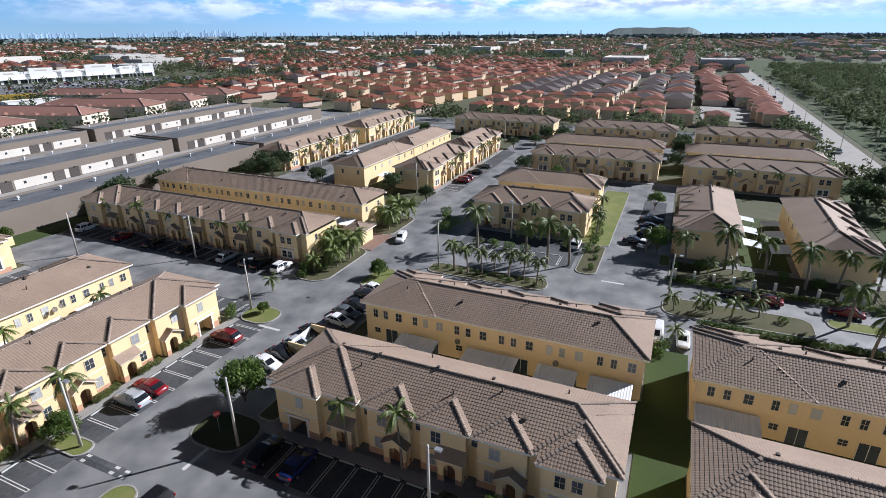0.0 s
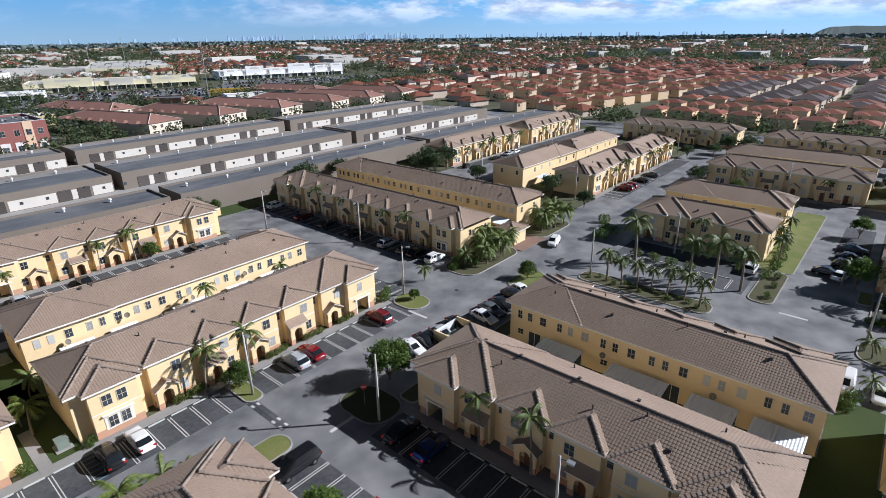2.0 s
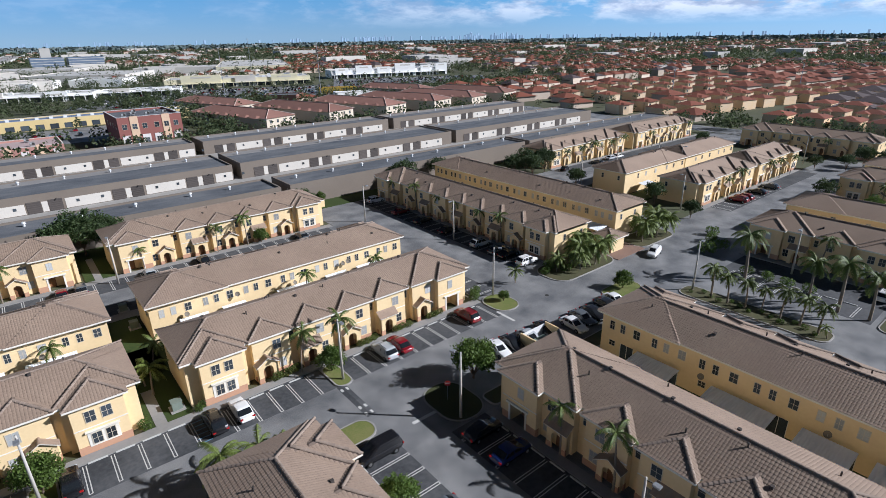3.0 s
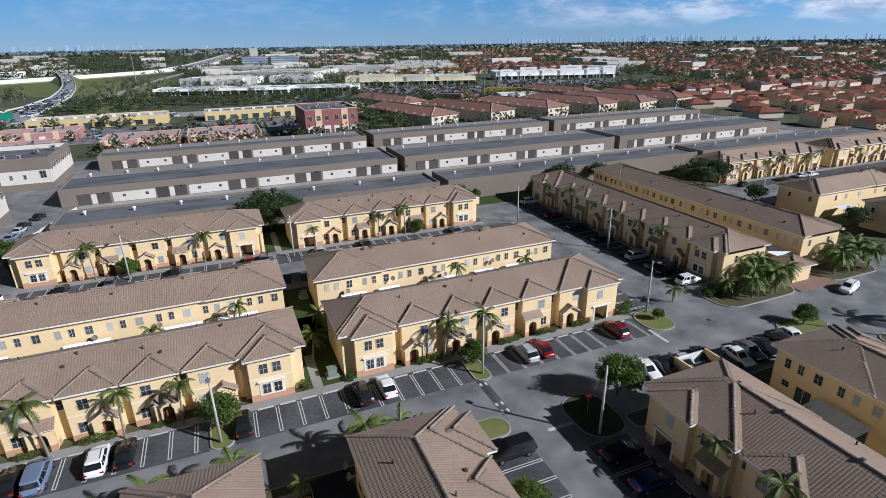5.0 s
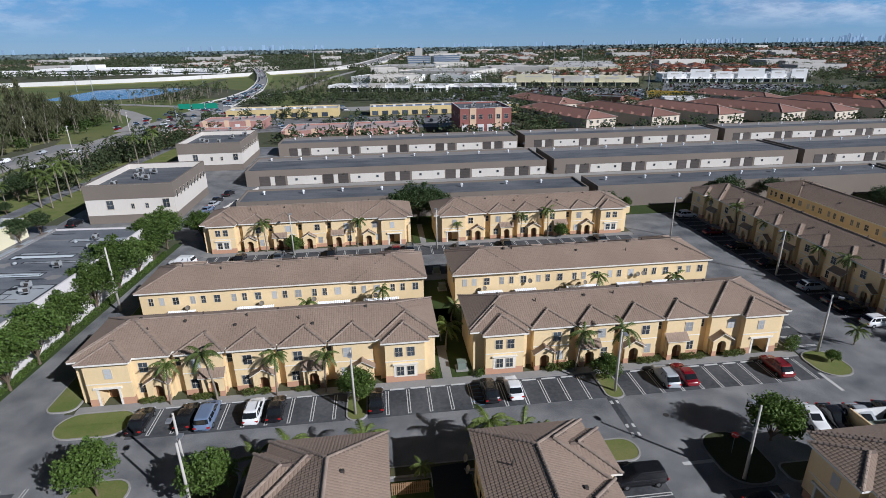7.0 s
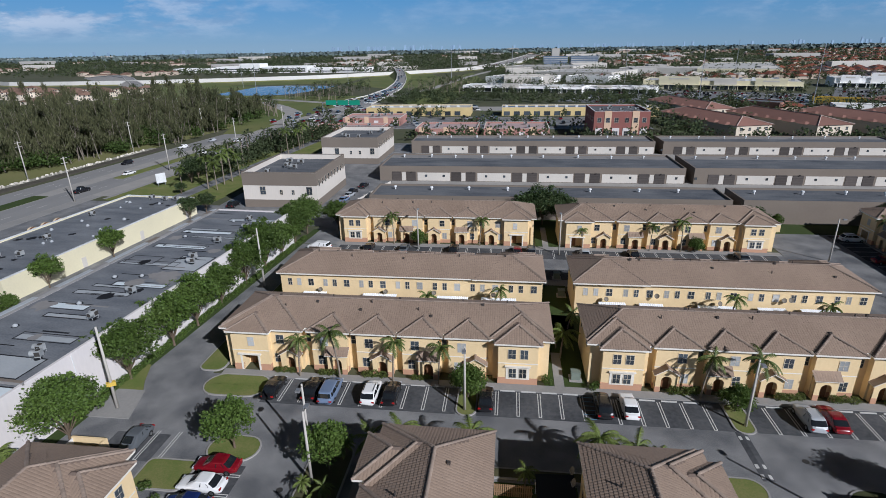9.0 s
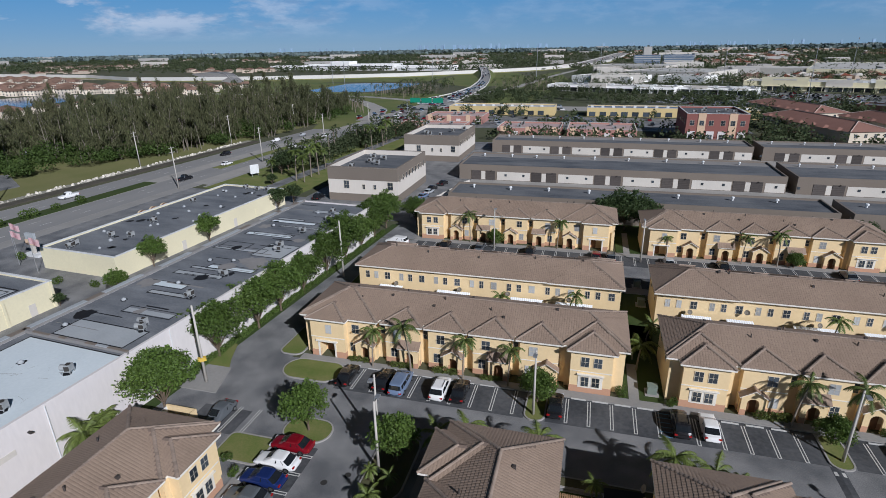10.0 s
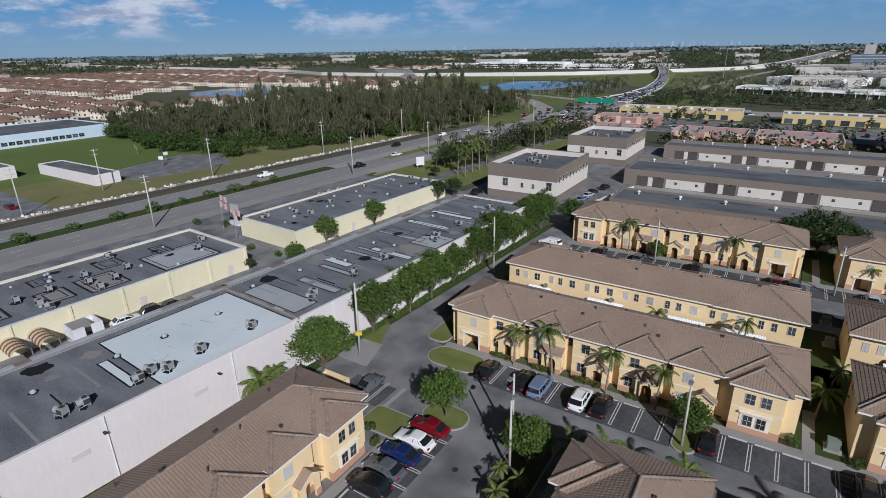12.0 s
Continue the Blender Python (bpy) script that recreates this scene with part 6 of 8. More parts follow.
for k, c, x, y, h in (("pickup", "white", -102.6, 70, -94), ("sedan", "white", -89, 122, 86), ("suv", "black", -103.0, 138, -94), ("suv", "white", -85.8, 160, 86), ("suv", "white", -103, 172, -94), ("pickup", "black", -86, 98, 86), ("sedan", "silver", -100.5, 190, -94), ("van", "white", -87.5, 190, 86)):
    park(k, c, 0, 0, 0, group="road traffic").matrix_basis = WEST @ pose(x, y, 0.02, 0, 0, h)
for k, c, x, y in (("sedan", "silver", -60, 34.5), ("sedan", "darkred", -60, 37.3), ("sedan", "red", -60, 40.2), ("suv", "black", -60, 43.0), ("sedan", "white", -33.4, -7.8), ("suv", "black", -33.0, -3.4), ("sedan", "black", -32.6, -0.4), ("sedan", "grey", -60, 50), ("suv", "white", -66, 2), ("sedan", "black", -62, 56)):
    park(k, c, 0, 0, 0).matrix_basis = WEST @ pose(x, y, 0.0, 0, 0, 180 if x < -50 else 84)
for k, c, x, y, h in (("sedan", "black", -46.5, 150, 80), ("sedan", "silver", -46.3, 146, 80), ("sedan", "lightblue", -46.5, 141, 80), ("sedan", "black", -45, 157, 80), ("sedan", "white", -45, 185, 80), ("suv", "black", -75.5, 134, 90)):
    park(k, c, x, y, h)

# ---- lamps, poles, signs ----
POLE = material("concrete_pole", (0.50, 0.47, 0.42), 0.9, (0.40, 0.38, 0.34), 2.0, 8.0, 1.0)
FIXTURE = material("bronze_fixture", (0.06, 0.055, 0.05), 0.6)


def street_lamp(h=8.5, arms=1, seed=0):
    t = thing("street_lamp", "tall pale concrete pole lamp with a box head", "lamp")
    p = MB()
    p.tube((0, 0, 0), (0, 0, h), 0.17, 0.10, 10)
    part("pole", p, POLE, t, smooth=True)
    a = MB()
    a.tube((0, 0, h - 0.25), (0, -0.7, h - 0.1), 0.035, 0.035, 6)
    part("arm", a, FIXTURE, t)
    hd = MB()
    hd.box(-0.22, 0.22, -1.25, -0.65, h - 0.22, h - 0.02)
    part("lamp_head", hd, METAL, t, "box-shaped lamp head")
    return t


lamp0 = street_lamp()
for i, (x, y, r) in enumerate(((25.6, 52.6, 0), (-5.6, 52.5, 0), (32.1, 37.5, 200), (-19.7, 105.2, 180), (9.4, 104.0, 180), (60.6, 104.4, 90), (68.4, 81.7, 270), (56.2, 57.2, 40), (-21.3, 43.8, 0), (-19.6, 39.6, 180),
                               (82.7, 37.0, 90), (101.5, 28.8, 270), (82.7, -2.2, 0), (123.1, 90.8, 0), (122.9, 61.0, 180), (156.0, 79.4, 0), (183.4, -12.1, 90), (165, 92, 0), (31.4, 15.2, 0), (138, 89.6, 0), (158, 20, 90), (197, 60, 0))):
    m = pose(x, y, 0.1, 0, 0, r)
    ob = lamp0 if i == 0 else copy_thing(lamp0, m)
    ob.matrix_basis = m
    tagged(ob, group="street lamps")


def utility_pole(h, r=0.2, label="tall grey concrete utility pole", arms=False):
    t = thing("utility_pole", label, "utility pole")
    p = MB()
    p.tube((0, 0, 0), (0, 0, h), r, r * 0.6, 8)
    part("pole", p, POLE, t, smooth=True)
    if arms:
        for z in (h - 0.5, h - 1.8):
            a = MB()
            a.box(-1.1, 1.1, -0.06, 0.06, z, z + 0.12)
            part("crossarm", a, POLE, t)
    return t


up0 = utility_pole(11.0)
up1 = utility_pole(13.0, 0.22, "tall utility pole beside the arterial road", True)
for i, (x, y) in enumerate(((-47.1, 48.8), (-44.4, 84.2))):
    ob = up0 if i == 0 else copy_thing(up0, pose(x, y, 0.1))
    ob.matrix_basis = pose(x, y, 0.05)
for i, (x, y) in enumerate(((-79, 20), (-79, -22), (-79, 88), (-79, 130), (-79, 175), (-79, 220), (-118, 5), (-118, 60), (-118, 110), (-118, 160), (-118, 210), (-130, 30), (-150, -5), (-190, -20))):
    m = west(x, y, 0.03, 90)
    ob = up1 if i == 0 else copy_thing(up1, m)
    ob.matrix_basis = m
    tagged(ob, group="roadside poles")
# yellow sleeve sign on the pole by the wall
q = MB()
q.box(-0.5, 0.5, -0.25, 0.25, 3.2, 3.7)
solid("sleeve_sign", q, YELLOW, "yellow marker panel fixed to a concrete pole", "sign", pose(-47.1, 48.8, 0.0, 0, 0, 40))
# stop sign
ss = thing("stop_sign", "red octagonal stop sign on a thin post", "sign", pose(33.0, 40.9, 0.1, 0, 0, -40))
q = MB()
q.tube((0, 0, 0), (0, 0, 2.3), 0.035, 0.035, 6)
part("post", q, METAL, ss)
q = MB()
oct_ = [(0.38 * math.cos(radians(22.5 + 45 * i)), 0.38 * math.sin(radians(22.5 + 45 * i))) for i in range(8)]
q.v = [(x, -0.05, 2.3 + z) for x, z in oct_] + [(x, -0.03, 2.3 + z) for x, z in oct_]
q.f = [tuple(range(8)), tuple(range(15, 7, -1))] + [(i, i + 8, (i + 1) % 8 + 8, (i + 1) % 8) for i in range(8)]
q.m = [0] * 10
part("sign_plate", q, material("sign_red", (0.45, 0.02, 0.02), 0.5), ss)
tx = bpy.data.curves.new("stop_text", "FONT")
tx.body, tx.size, tx.align_x, tx.align_y, tx.extrude = "STOP", 0.26, "CENTER", "CENTER", 0.004
tx.materials.append(COPING)
to = new("lettering", tx)
to.parent = ss
to.matrix_basis = pose(0, -0.056, 2.3, 90, 0, 0)

# roadside pylon sign with plain coloured panels, flags on poles
ps = thing("pylon_sign", "roadside pylon sign with pale and orange panels", "sign", west(-64.5, 33.0, 0, 0))
for n_, a, mat in (("sign_post", (-0.3, 0.3, -0.3, 0.3, 0, 2.4), POLE), ("sign_panel", (-1.6, 1.6, -0.25, 0.25, 2.4, 3.6), SALMON), ("sign_panel", (-1.3, 1.3, -0.25, 0.25, 3.65, 5.0), PATCHROOF), ("sign_base", (-2.2, 2.2, -1.0, 1.0, 0, 0.5), COPING)):
    q = MB()
    q.box(*a)
    part(n_, q, mat, ps)
FLAGM = material("striped_flag_cloth", (0.35, 0.10, 0.12), 0.8, (0.5, 0.45, 0.45), 3.0, 10, 1.0)
for x, y in ((-62.0, 28.0), (-67.5, 31.5), (-54.2, 26.2)):
    fp = thing("flag_pole", "thin metal pole with a drooping striped flag", "flag", west(x, y, 0, 20))
    q = MB()
    q.tube((0, 0, 0), (0, 0, 7.5), 0.06, 0.04, 6)
    part("pole", q, METAL, fp)
    q = MB()
    for i in range(5):
        y0, y1 = math.sin(i * 1.3) * 0.2, math.sin((i + 1) * 1.3) * 0.2
        q.poly([(0.05 + i * 0.35, y0, 6.0 - i * 0.12), (0.05 + (i + 1) * 0.35, y1, 5.88 - i * 0.12), (0.05 + (i + 1) * 0.35, y1, 7.2 - i * 0.12), (0.05 + i * 0.35, y0, 7.32 - i * 0.12)])
    part("flag_cloth", q, FLAGM, fp)

# striped barrel awnings over the store entrances
AWN_A, AWN_B = material("awning_brown", (0.20, 0.10, 0.065), 0.8), material("awning_cream", (0.62, 0.50, 0.34), 0.8)
for x, y, r in ((-36.4, -22.0, 0), (-36.4, -18.6, 0), (-56.6, 58, 180), (-56.6, 61.5, 180), (-56.6, 65, 180)):
    aw = thing("striped_awning", "brown and cream striped barrel awning on a store wall", "awning", west(x, y, 2.1, r), group="store awnings")
    for i in range(9):
        q = MB()
        for j in range(8):
            a0, a1 = math.pi * j / 8, math.pi * (j + 1) / 8
            q.poly([(i * 0.55, -1.25 * math.cos(a0), 1.0 * math.sin(a0)), (i * 0.55 + 0.55, -1.25 * math.cos(a0), 1.0 * math.sin(a0)), (i * 0.55 + 0.55, -1.25 * math.cos(a1), 1.0 * math.sin(a1)), (i * 0.55, -1.25 * math.cos(a1), 1.0 * math.sin(a1))])
        part("stripe", q, AWN_A if i % 2 else AWN_B, aw)
    for sy in (-1.2, 1.2):
        q = MB()
        q.box(4.7, 4.8, sy - 0.05, sy + 0.05, -2.1, 0.02)
        part("post", q, METAL, aw)
# white walled bin enclosure in the alley
hut = thing("bin_enclosure", "small white walled enclosure with grey roof in the alley", "enclosure", WEST)
for a in ((-35.8, -32.2, -15.5, -15.3), (-35.8, -32.2, -11.6, -11.4), (-35.8, -35.6, -15.3, -11.6), (-32.4, -32.2, -15.3, -13.9), (-32.4, -32.2, -13.0, -11.6)):
    q = MB()
    q.box(*a, 0, 2.5)
    part("wall", q, COPING, hut)
q = MB()
q.poly([(-35.6, -15.3, 2.5), (-32.4, -15.3, 2.2), (-32.4, -12.6, 2.2), (-35.6, -12.6, 2.5)])
q.poly([(-35.6, -12.6, 2.44), (-32.4, -12.6, 2.14), (-32.4, -15.3, 2.14), (-35.6, -15.3, 2.44)])
part("roof", q, GRAVELROOF, hut)
# wheel stops along the alley
ws = MB()
ws.box(-0.1, 0.1, -0.9, 0.9, 0, 0.13)
WSM = ws.mesh("wheel_stop", [COPING])
for k in range(14):
    solid("wheel_stop", WSM, [], "white concrete wheel stop in the alley", "wheel stop", west(-29.6, -9 + k * 3.1, 0.0), group="alley wheel stops")
for k in range(7):
    solid("wheel_stop", WSM, [], "white concrete wheel stop in the alley", "wheel stop", west(-33.2, 30 + k * 3.1, 0.0), group="alley wheel stops")

# ---- yards ----
# white sheets; the bluish tint in the colour stands for reflected sky
CORR = material("sky_tinted_awning", (0.90, 0.94, 0.98), 0.3, (0.84, 0.89, 0.95), 1.0, 4.0, 1.0, spec=0.5)


def patio_awning(x0, x1, y0, y1, zlo, zhi, high, label="pale corrugated patio awning on thin posts"):
    """high: the side along which it is fixed to the wall ('+x', '-x', '+y', '-y')."""
    t = thing("patio_awning", label, "awning", group="patio awnings")
    q = MB()
    along_y = high in ("+x", "-x")
    n = int(((y1 - y0) if along_y else (x1 - x0)) / 0.3)
    pts = []
    for i in range(n * 2 + 1):
        f = i / (n * 2)
        dz = 0.05 if i % 2 else 0.0
        if along_y:
            y = y0 + (y1 - y0) * f
            za, zb = (zlo, zhi) if high == "+x" else (zhi, zlo)
            pts.append(((x0, y, za + dz), (x1, y, zb + dz)))
        else:
            x = x0 + (x1 - x0) * f
            za, zb = (zlo, zhi) if high == "+y" else (zhi, zlo)
            pts.append(((x, y0, za + dz), (x, y1, zb + dz)))
    for a in pts:
        q.v += [a[0], a[1]]
    for i in range(len(pts) - 1):
        q.f.append((2 * i, 2 * i + 1, 2 * i + 3, 2 * i + 2))
        q.m.append(0)
    part("awning_sheet", q, CORR, t)
    ends = {"+x": [(x0 + 0.1, y0 + 0.1), (x0 + 0.1, y1 - 0.1)], "-x": [(x1 - 0.1, y0 + 0.1), (x1 - 0.1, y1 - 0.1)], "+y": [(x0 + 0.1, y0 + 0.1), (x1 - 0.1, y0 + 0.1)], "-y": [(x0 + 0.1, y1 - 0.1), (x1 - 0.1, y1 - 0.1)]}[high]
    for x, y in ends:
        p = MB()
        p.box(x - 0.04, x + 0.04, y - 0.04, y + 0.04, 0.1, zlo)
        part("post", p, COPING, t)
    return t


for y0, y1 in ((24.6, 30.2), (14.0, 20.8), (6.8, 11.6), (0.6, 5.4)):
    patio_awning(51.6, 55.1, y0, y1, 2.35, 2.75, "+x")
for y0, y1 in ((-12.0, -5.8),):
    patio_awning(51.4, 54.4, y0, y1, 2.35, 2.75, "+x")
patio_awning(89.8, 93.0, 61.0, 65.0, 2.3, 2.7, "+x")
for x0, x1 in ((13, 17), (19, 22.5), (27.5, 33), (36, 40), (42, 47.5), (-34, -30), (-24, -18.5), (-12, -7), (-5, 0.5)):
    patio_awning(x0, x1, 74.2, 76.9, 2.5, 2.9, "+y", "white slatted patio awning against a cream wall")
for x0, x1 in ((106, 111), (114, 119), (122, 126)):
    patio_awning(x0, x1, -21.9, -18.6, 2.4, 2.8, "-y", "white patio awning between two rows")
    patio_awning(x0 + 2, x1 + 1, -17.4, -14.2, 2.4, 2.8, "+y", "white patio awning between two rows")
patio_awning(128, 133, 73.0, 76.0, 2.4, 2.8, "+y", "bright white patio awning beside a far row")
# dark patio canopy, fence and timber items between the two near rows
FENCE = material("weathered_timber", (0.30, 0.19, 0.10), 0.9, (0.22, 0.14, 0.08), 3.0, 12.0, 1.0)
fe = thing("timber_fence", "weathered brown timber picket fence across a yard", "fence")
for i in range(18):
    q = MB()
    q.box(-1.8 + i * 0.2, -1.66 + i * 0.2, 39.9, 39.94, 0.1, 1.5)
    part("picket", q, FENCE, fe)
for z in (0.5, 1.2):
    q = MB()
    q.box(-1.85, 1.85, 39.94, 40.0, z, z + 0.09)
    part("rail", q, FENCE, fe)
SHADE = material("dark_shade_cloth", (0.02, 0.021, 0.024), 0.9)
sc = thing("shade_canopy", "dark cloth shade canopy over a patio", "canopy")
q = MB()
q.poly([(2.0, 35.0, 2.4), (5.5, 35.0, 2.6), (5.5, 40.6, 2.6), (2.0, 40.6, 2.4)])
part("cloth", q, SHADE, sc)
for x, y in ((2.1, 35.1), (2.1, 40.5)):
    q = MB()
    q.box(x - 0.05, x + 0.05, y - 0.05, y + 0.05, 0.1, 2.4)
    part("post", q, COPING, sc)


DISHTAN = material("weathered_dish", (0.20, 0.17, 0.135), 0.6, (0.15, 0.13, 0.10), 2.0)


def dish():
    t = thing("satellite_dish", "small weathered tan satellite dish fixed to a wall", "satellite dish")
    q = MB()
    rings = []
    for r, d in ((0.0, 0.0), (0.2, 0.02), (0.38, 0.09)):
        rings.append([(r * math.cos(a * math.pi / 6), -d - 0.3, r * math.sin(a * math.pi / 6)) for a in range(12)])
    for a, b in zip(rings, rings[1:]):
        for i in range(12):
            q.poly([a[i], a[(i + 1) % 12], b[(i + 1) % 12], b[i]])
    part("reflector", q, DISHTAN, t)
    q = MB()
    q.tube((0, 0, -0.2), (0, -0.3, 0), 0.03, 0.03, 6)
    part("bracket", q, METAL, t)
    q = MB()
    q.tube((0, -0.35, -0.3), (0, -0.75, 0.05), 0.015, 0.015, 5)
    part("feed_arm", q, METAL, t)
    return t


d0 = dish()
for i, (x, y, z, rz) in enumerate(((14.0, 76.9, 3.4, 15), (21.5, 76.9, 4.2, -10), (30.5, 76.9, 3.3, 20), (39.4, 76.9, 4.2, 5), (40.3, 76.9, 4.3, 5), (46.0, 76.9, 3.4, 0), (-20.3, 76.9, 3.3, 10), (-3.0, 76.9, 3.4, -10), (-31.0, 76.9, 3.3, 0), (-12.5, 76.9, 3.4, 12), (5.35, 38.6, 4.8, -80), (5.35, 37.4, 4.6, -80), (55.0, 22.0, 3.4, -80), (55.0, 9.5, 3.4, -75))):
    m = pose(x, y, z, -25, 0, rz)
    ob = d0 if i == 0 else copy_thing(d0, m)
    ob.matrix_basis = m
    tagged(ob, group="satellite dishes")
# pad-mounted transformers
TG = material("utility_green", (0.20, 0.24, 0.20), 0.7, (0.16, 0.19, 0.16), 2.0)
for i, (x, y) in enumerate(((7.9, 60.0), (8.0, 91.8), (8.2, 84.5))):
    t = thing("transformer_box", "grey-green utility transformer box on a concrete pad", "utility box", pose(x, y, 0.1), group="transformer boxes")
    q = MB()
    q.box(-0.8, 0.8, -0.8, 0.8, 0, 0.12)
    part("pad", q, CONCRETE, t)
    q = MB()
    q.prism([(-0.55, -0.5), (0.55, -0.5), (0.55, 0.5), (-0.55, 0.5)], 0.12, 1.1)
    part("cabinet", q, TG, t)
    q = MB()
    q.box(-0.6, 0.6, -0.55, 0.55, 1.1, 1.16)
    part("lid", q, TG, t)

# refuse enclosure at the end of the near row
en = thing("refuse_enclosure", "roofless stucco refuse enclosure with a white gate", "enclosure", pose(50.8, 41.6, 0))
for a in ((-2.6, 2.6, -2.0, -1.8), (-2.6, -2.4, -1.8, 2.0), (2.4, 2.6, -1.8, 2.0)):
    q = MB()
    q.box(*a, 0, 2.0)
    part("wall", q, STUCCO, en)
q = MB()
q.box(-2.4, 2.4, 1.9, 1.98, 0.15, 1.8)
part("gate", q, COPING, en)
q = MB()
q.box(-1.5, 0.6, -1.2, 0.6, 0.0, 1.3)
part("refuse_skip", q, TG, en)
copy_thing(en, pose(56.5, 123.5, 0))
copy_thing(en, pose(-44.5, 39.0, 0, 0, 0, 90))

# gatehouse
gh = thing("gatehouse", "small cream gatehouse with arched opening and tiled roof", "gatehouse", pose(88.0, 57.2, 0, 0, 0, -90))
q = MB()
arch(q, 4.0, 3.0, 1.5, 2.3, 0.3, -2.2, 0)
part("front_wall", q, STUCCO, gh)
for a in ((-2.0, -1.7, -1.9, 2.2), (1.7, 2.0, -1.9, 2.2), (-1.7, 1.7, 1.9, 2.2)):
    q = MB()
    q.box(*a, 0, 3.0)
    part("wall", q, STUCCO, gh)
q = MB()
q.box(-2.04, 2.04, -2.24, -2.2, 0, 0.9)
part("plinth", q, STUCCO_BASE, gh)
bed_, tl_, cp_ = MB(), MB(), MB()
hip(bed_, tl_, cp_, -2.6, 2.6, -2.8, 2.8, z=3.15)
part("roof", bed_, [TILE_BED, TRIM], gh)
part("roof_tiling", tl_, TILE, gh, kind="stuff")
part("ridge_capping", cp_, CAP, gh, kind="stuff")
# dark fence with posts before the eastern rows
for k in range(12):
    f = thing("fence_panel", "dark metal fence panel between cream posts", "fence", pose(93.2, -3.0 - k * 3.0, 0.1, 0, 0, -90), group="entrance fence")
    q = MB()
    q.box(-0.2, 0.2, -0.2, 0.2, 0, 1.9)
    part("post", q, TRIM, f)
    for z in (0.2, 1.5):
        q = MB()
        q.box(0.2, 2.8, -0.02, 0.02, z, z + 0.06)
        part("rail", q, FIXTURE, f)
    q = MB()
    for i in range(16):
        q.box(0.28 + i * 0.16, 0.31 + i * 0.16, -0.015, 0.015, 0.26, 1.5)
    part("picket_panel", q, FIXTURE, f, kind="stuff")
# pale fence beside the offices
for k in range(10):
    f = thing("fence_panel", "pale slatted fence panel beside the offices", "fence", pose(-44.0 + k * 0.75, 122.5 + k * 3.4, 0.0, 0, 0, 77), group="office fence")
    q = MB()
    q.box(0, 3.3, -0.05, 0.05, 0, 2.2)
    part("panel", q, WARE_LIGHT, f)
    q = MB()
    q.box(-0.12, 0.12, -0.12, 0.12, 0, 2.4)
    part("post", q, WARE_LIGHT, f)

# ---- the town around ----
REDTILE = material("red_roof_tile", (0.23, 0.075, 0.043), 0.85, (0.15, 0.052, 0.033), 0.5, 3.0, 1.0, per_object=0.25, island=0.1)
TERRATILE = material("terracotta_brown_roof", (0.27, 0.145, 0.112), 0.85, (0.20, 0.105, 0.083), 0.5, 3.0, 1.0, per_object=0.2)
BROWNTILE = material("brown_far_roof", (0.23, 0.145, 0.105), 0.85, (0.16, 0.10, 0.075), 0.5, 3.0, 1.0, island=0.3)
DARKTILE = material("dark_purple_roof", (0.10, 0.075, 0.075), 0.85, (0.07, 0.055, 0.055), 0.5, 3.0, 1.0, island=0.2)
HOUSEWALL = material("house_wall", (0.68, 0.46, 0.22), 0.9, (0.62, 0.52, 0.42), 0.3, 2.0, 1.0, per_object=0.15, island=0.2)
PINKWALL = material("pinkish_house_wall", (0.56, 0.47, 0.38), 0.9, (0.46, 0.37, 0.29), 0.3, 2.0, 1.0, island=0.3)
CREAMFAR = material("cream_far_wall", (0.72, 0.64, 0.53), 0.9, (0.60, 0.52, 0.42), 0.3, 2.0, 1.0, island=0.3)
WHITEFAR = material("white_far_wall", (0.46, 0.44, 0.41), 0.8, (0.30, 0.285, 0.26), 0.1, 1.0, 1.0, island=0.35)
WATER = material("lake_water", (0.012, 0.035, 0.085), 0.12, (0.016, 0.045, 0.10), 0.05, 0.3, 1.0, spec=0.6)


def hip_mesh(mb, cx, cy, w, d, z0, h, rise, a=0.0, roof=1, wall=0, over=0.5, base=True):
    """A house body with a hip roof, turned by a; flush into one mesh."""
    ca, sa = math.cos(a), math.sin(a)

    def P(x, y, z):
        return (cx + x * ca - y * sa, cy + x * sa + y * ca, z)

    hx, hy = w / 2, d / 2
    c = [(-hx, -hy), (hx, -hy), (hx, hy), (-hx, hy)]
    if base:
        for i in range(4):
            p, q = c[i], c[(i + 1) % 4]
            mb.poly([P(*p, z0), P(*q, z0), P(*q, z0 + h), P(*p, z0 + h)], wall)
    o = [(x + math.copysign(over, x), y + math.copysign(over, y)) for x, y in c]
    r = min(hx, hy) + over
    e = (hx + over - r, hy + over - r)
    R0, R1 = ((-e[0], 0), (e[0], 0)) if w >= d else ((0, -e[1]), (0, e[1]))
    E_ = [P(x, y, z0 + h) for x, y in o]
    A, B = P(*R0, z0 + h + rise), P(*R1, z0 + h + rise)
    if w >= d:
        fs = [[E_[0], E_[1], B, A], [E_[1], E_[2], B], [E_[2], E_[3], A, B], [E_[3], E_[0], A]]
    else:
        fs = [[E_[0], E_[1], A], [E_[1], E_[2], B, A], [E_[2], E_[3], B], [E_[3], E_[0], A, B]]
    for f in fs:
        mb.poly(f, roof)


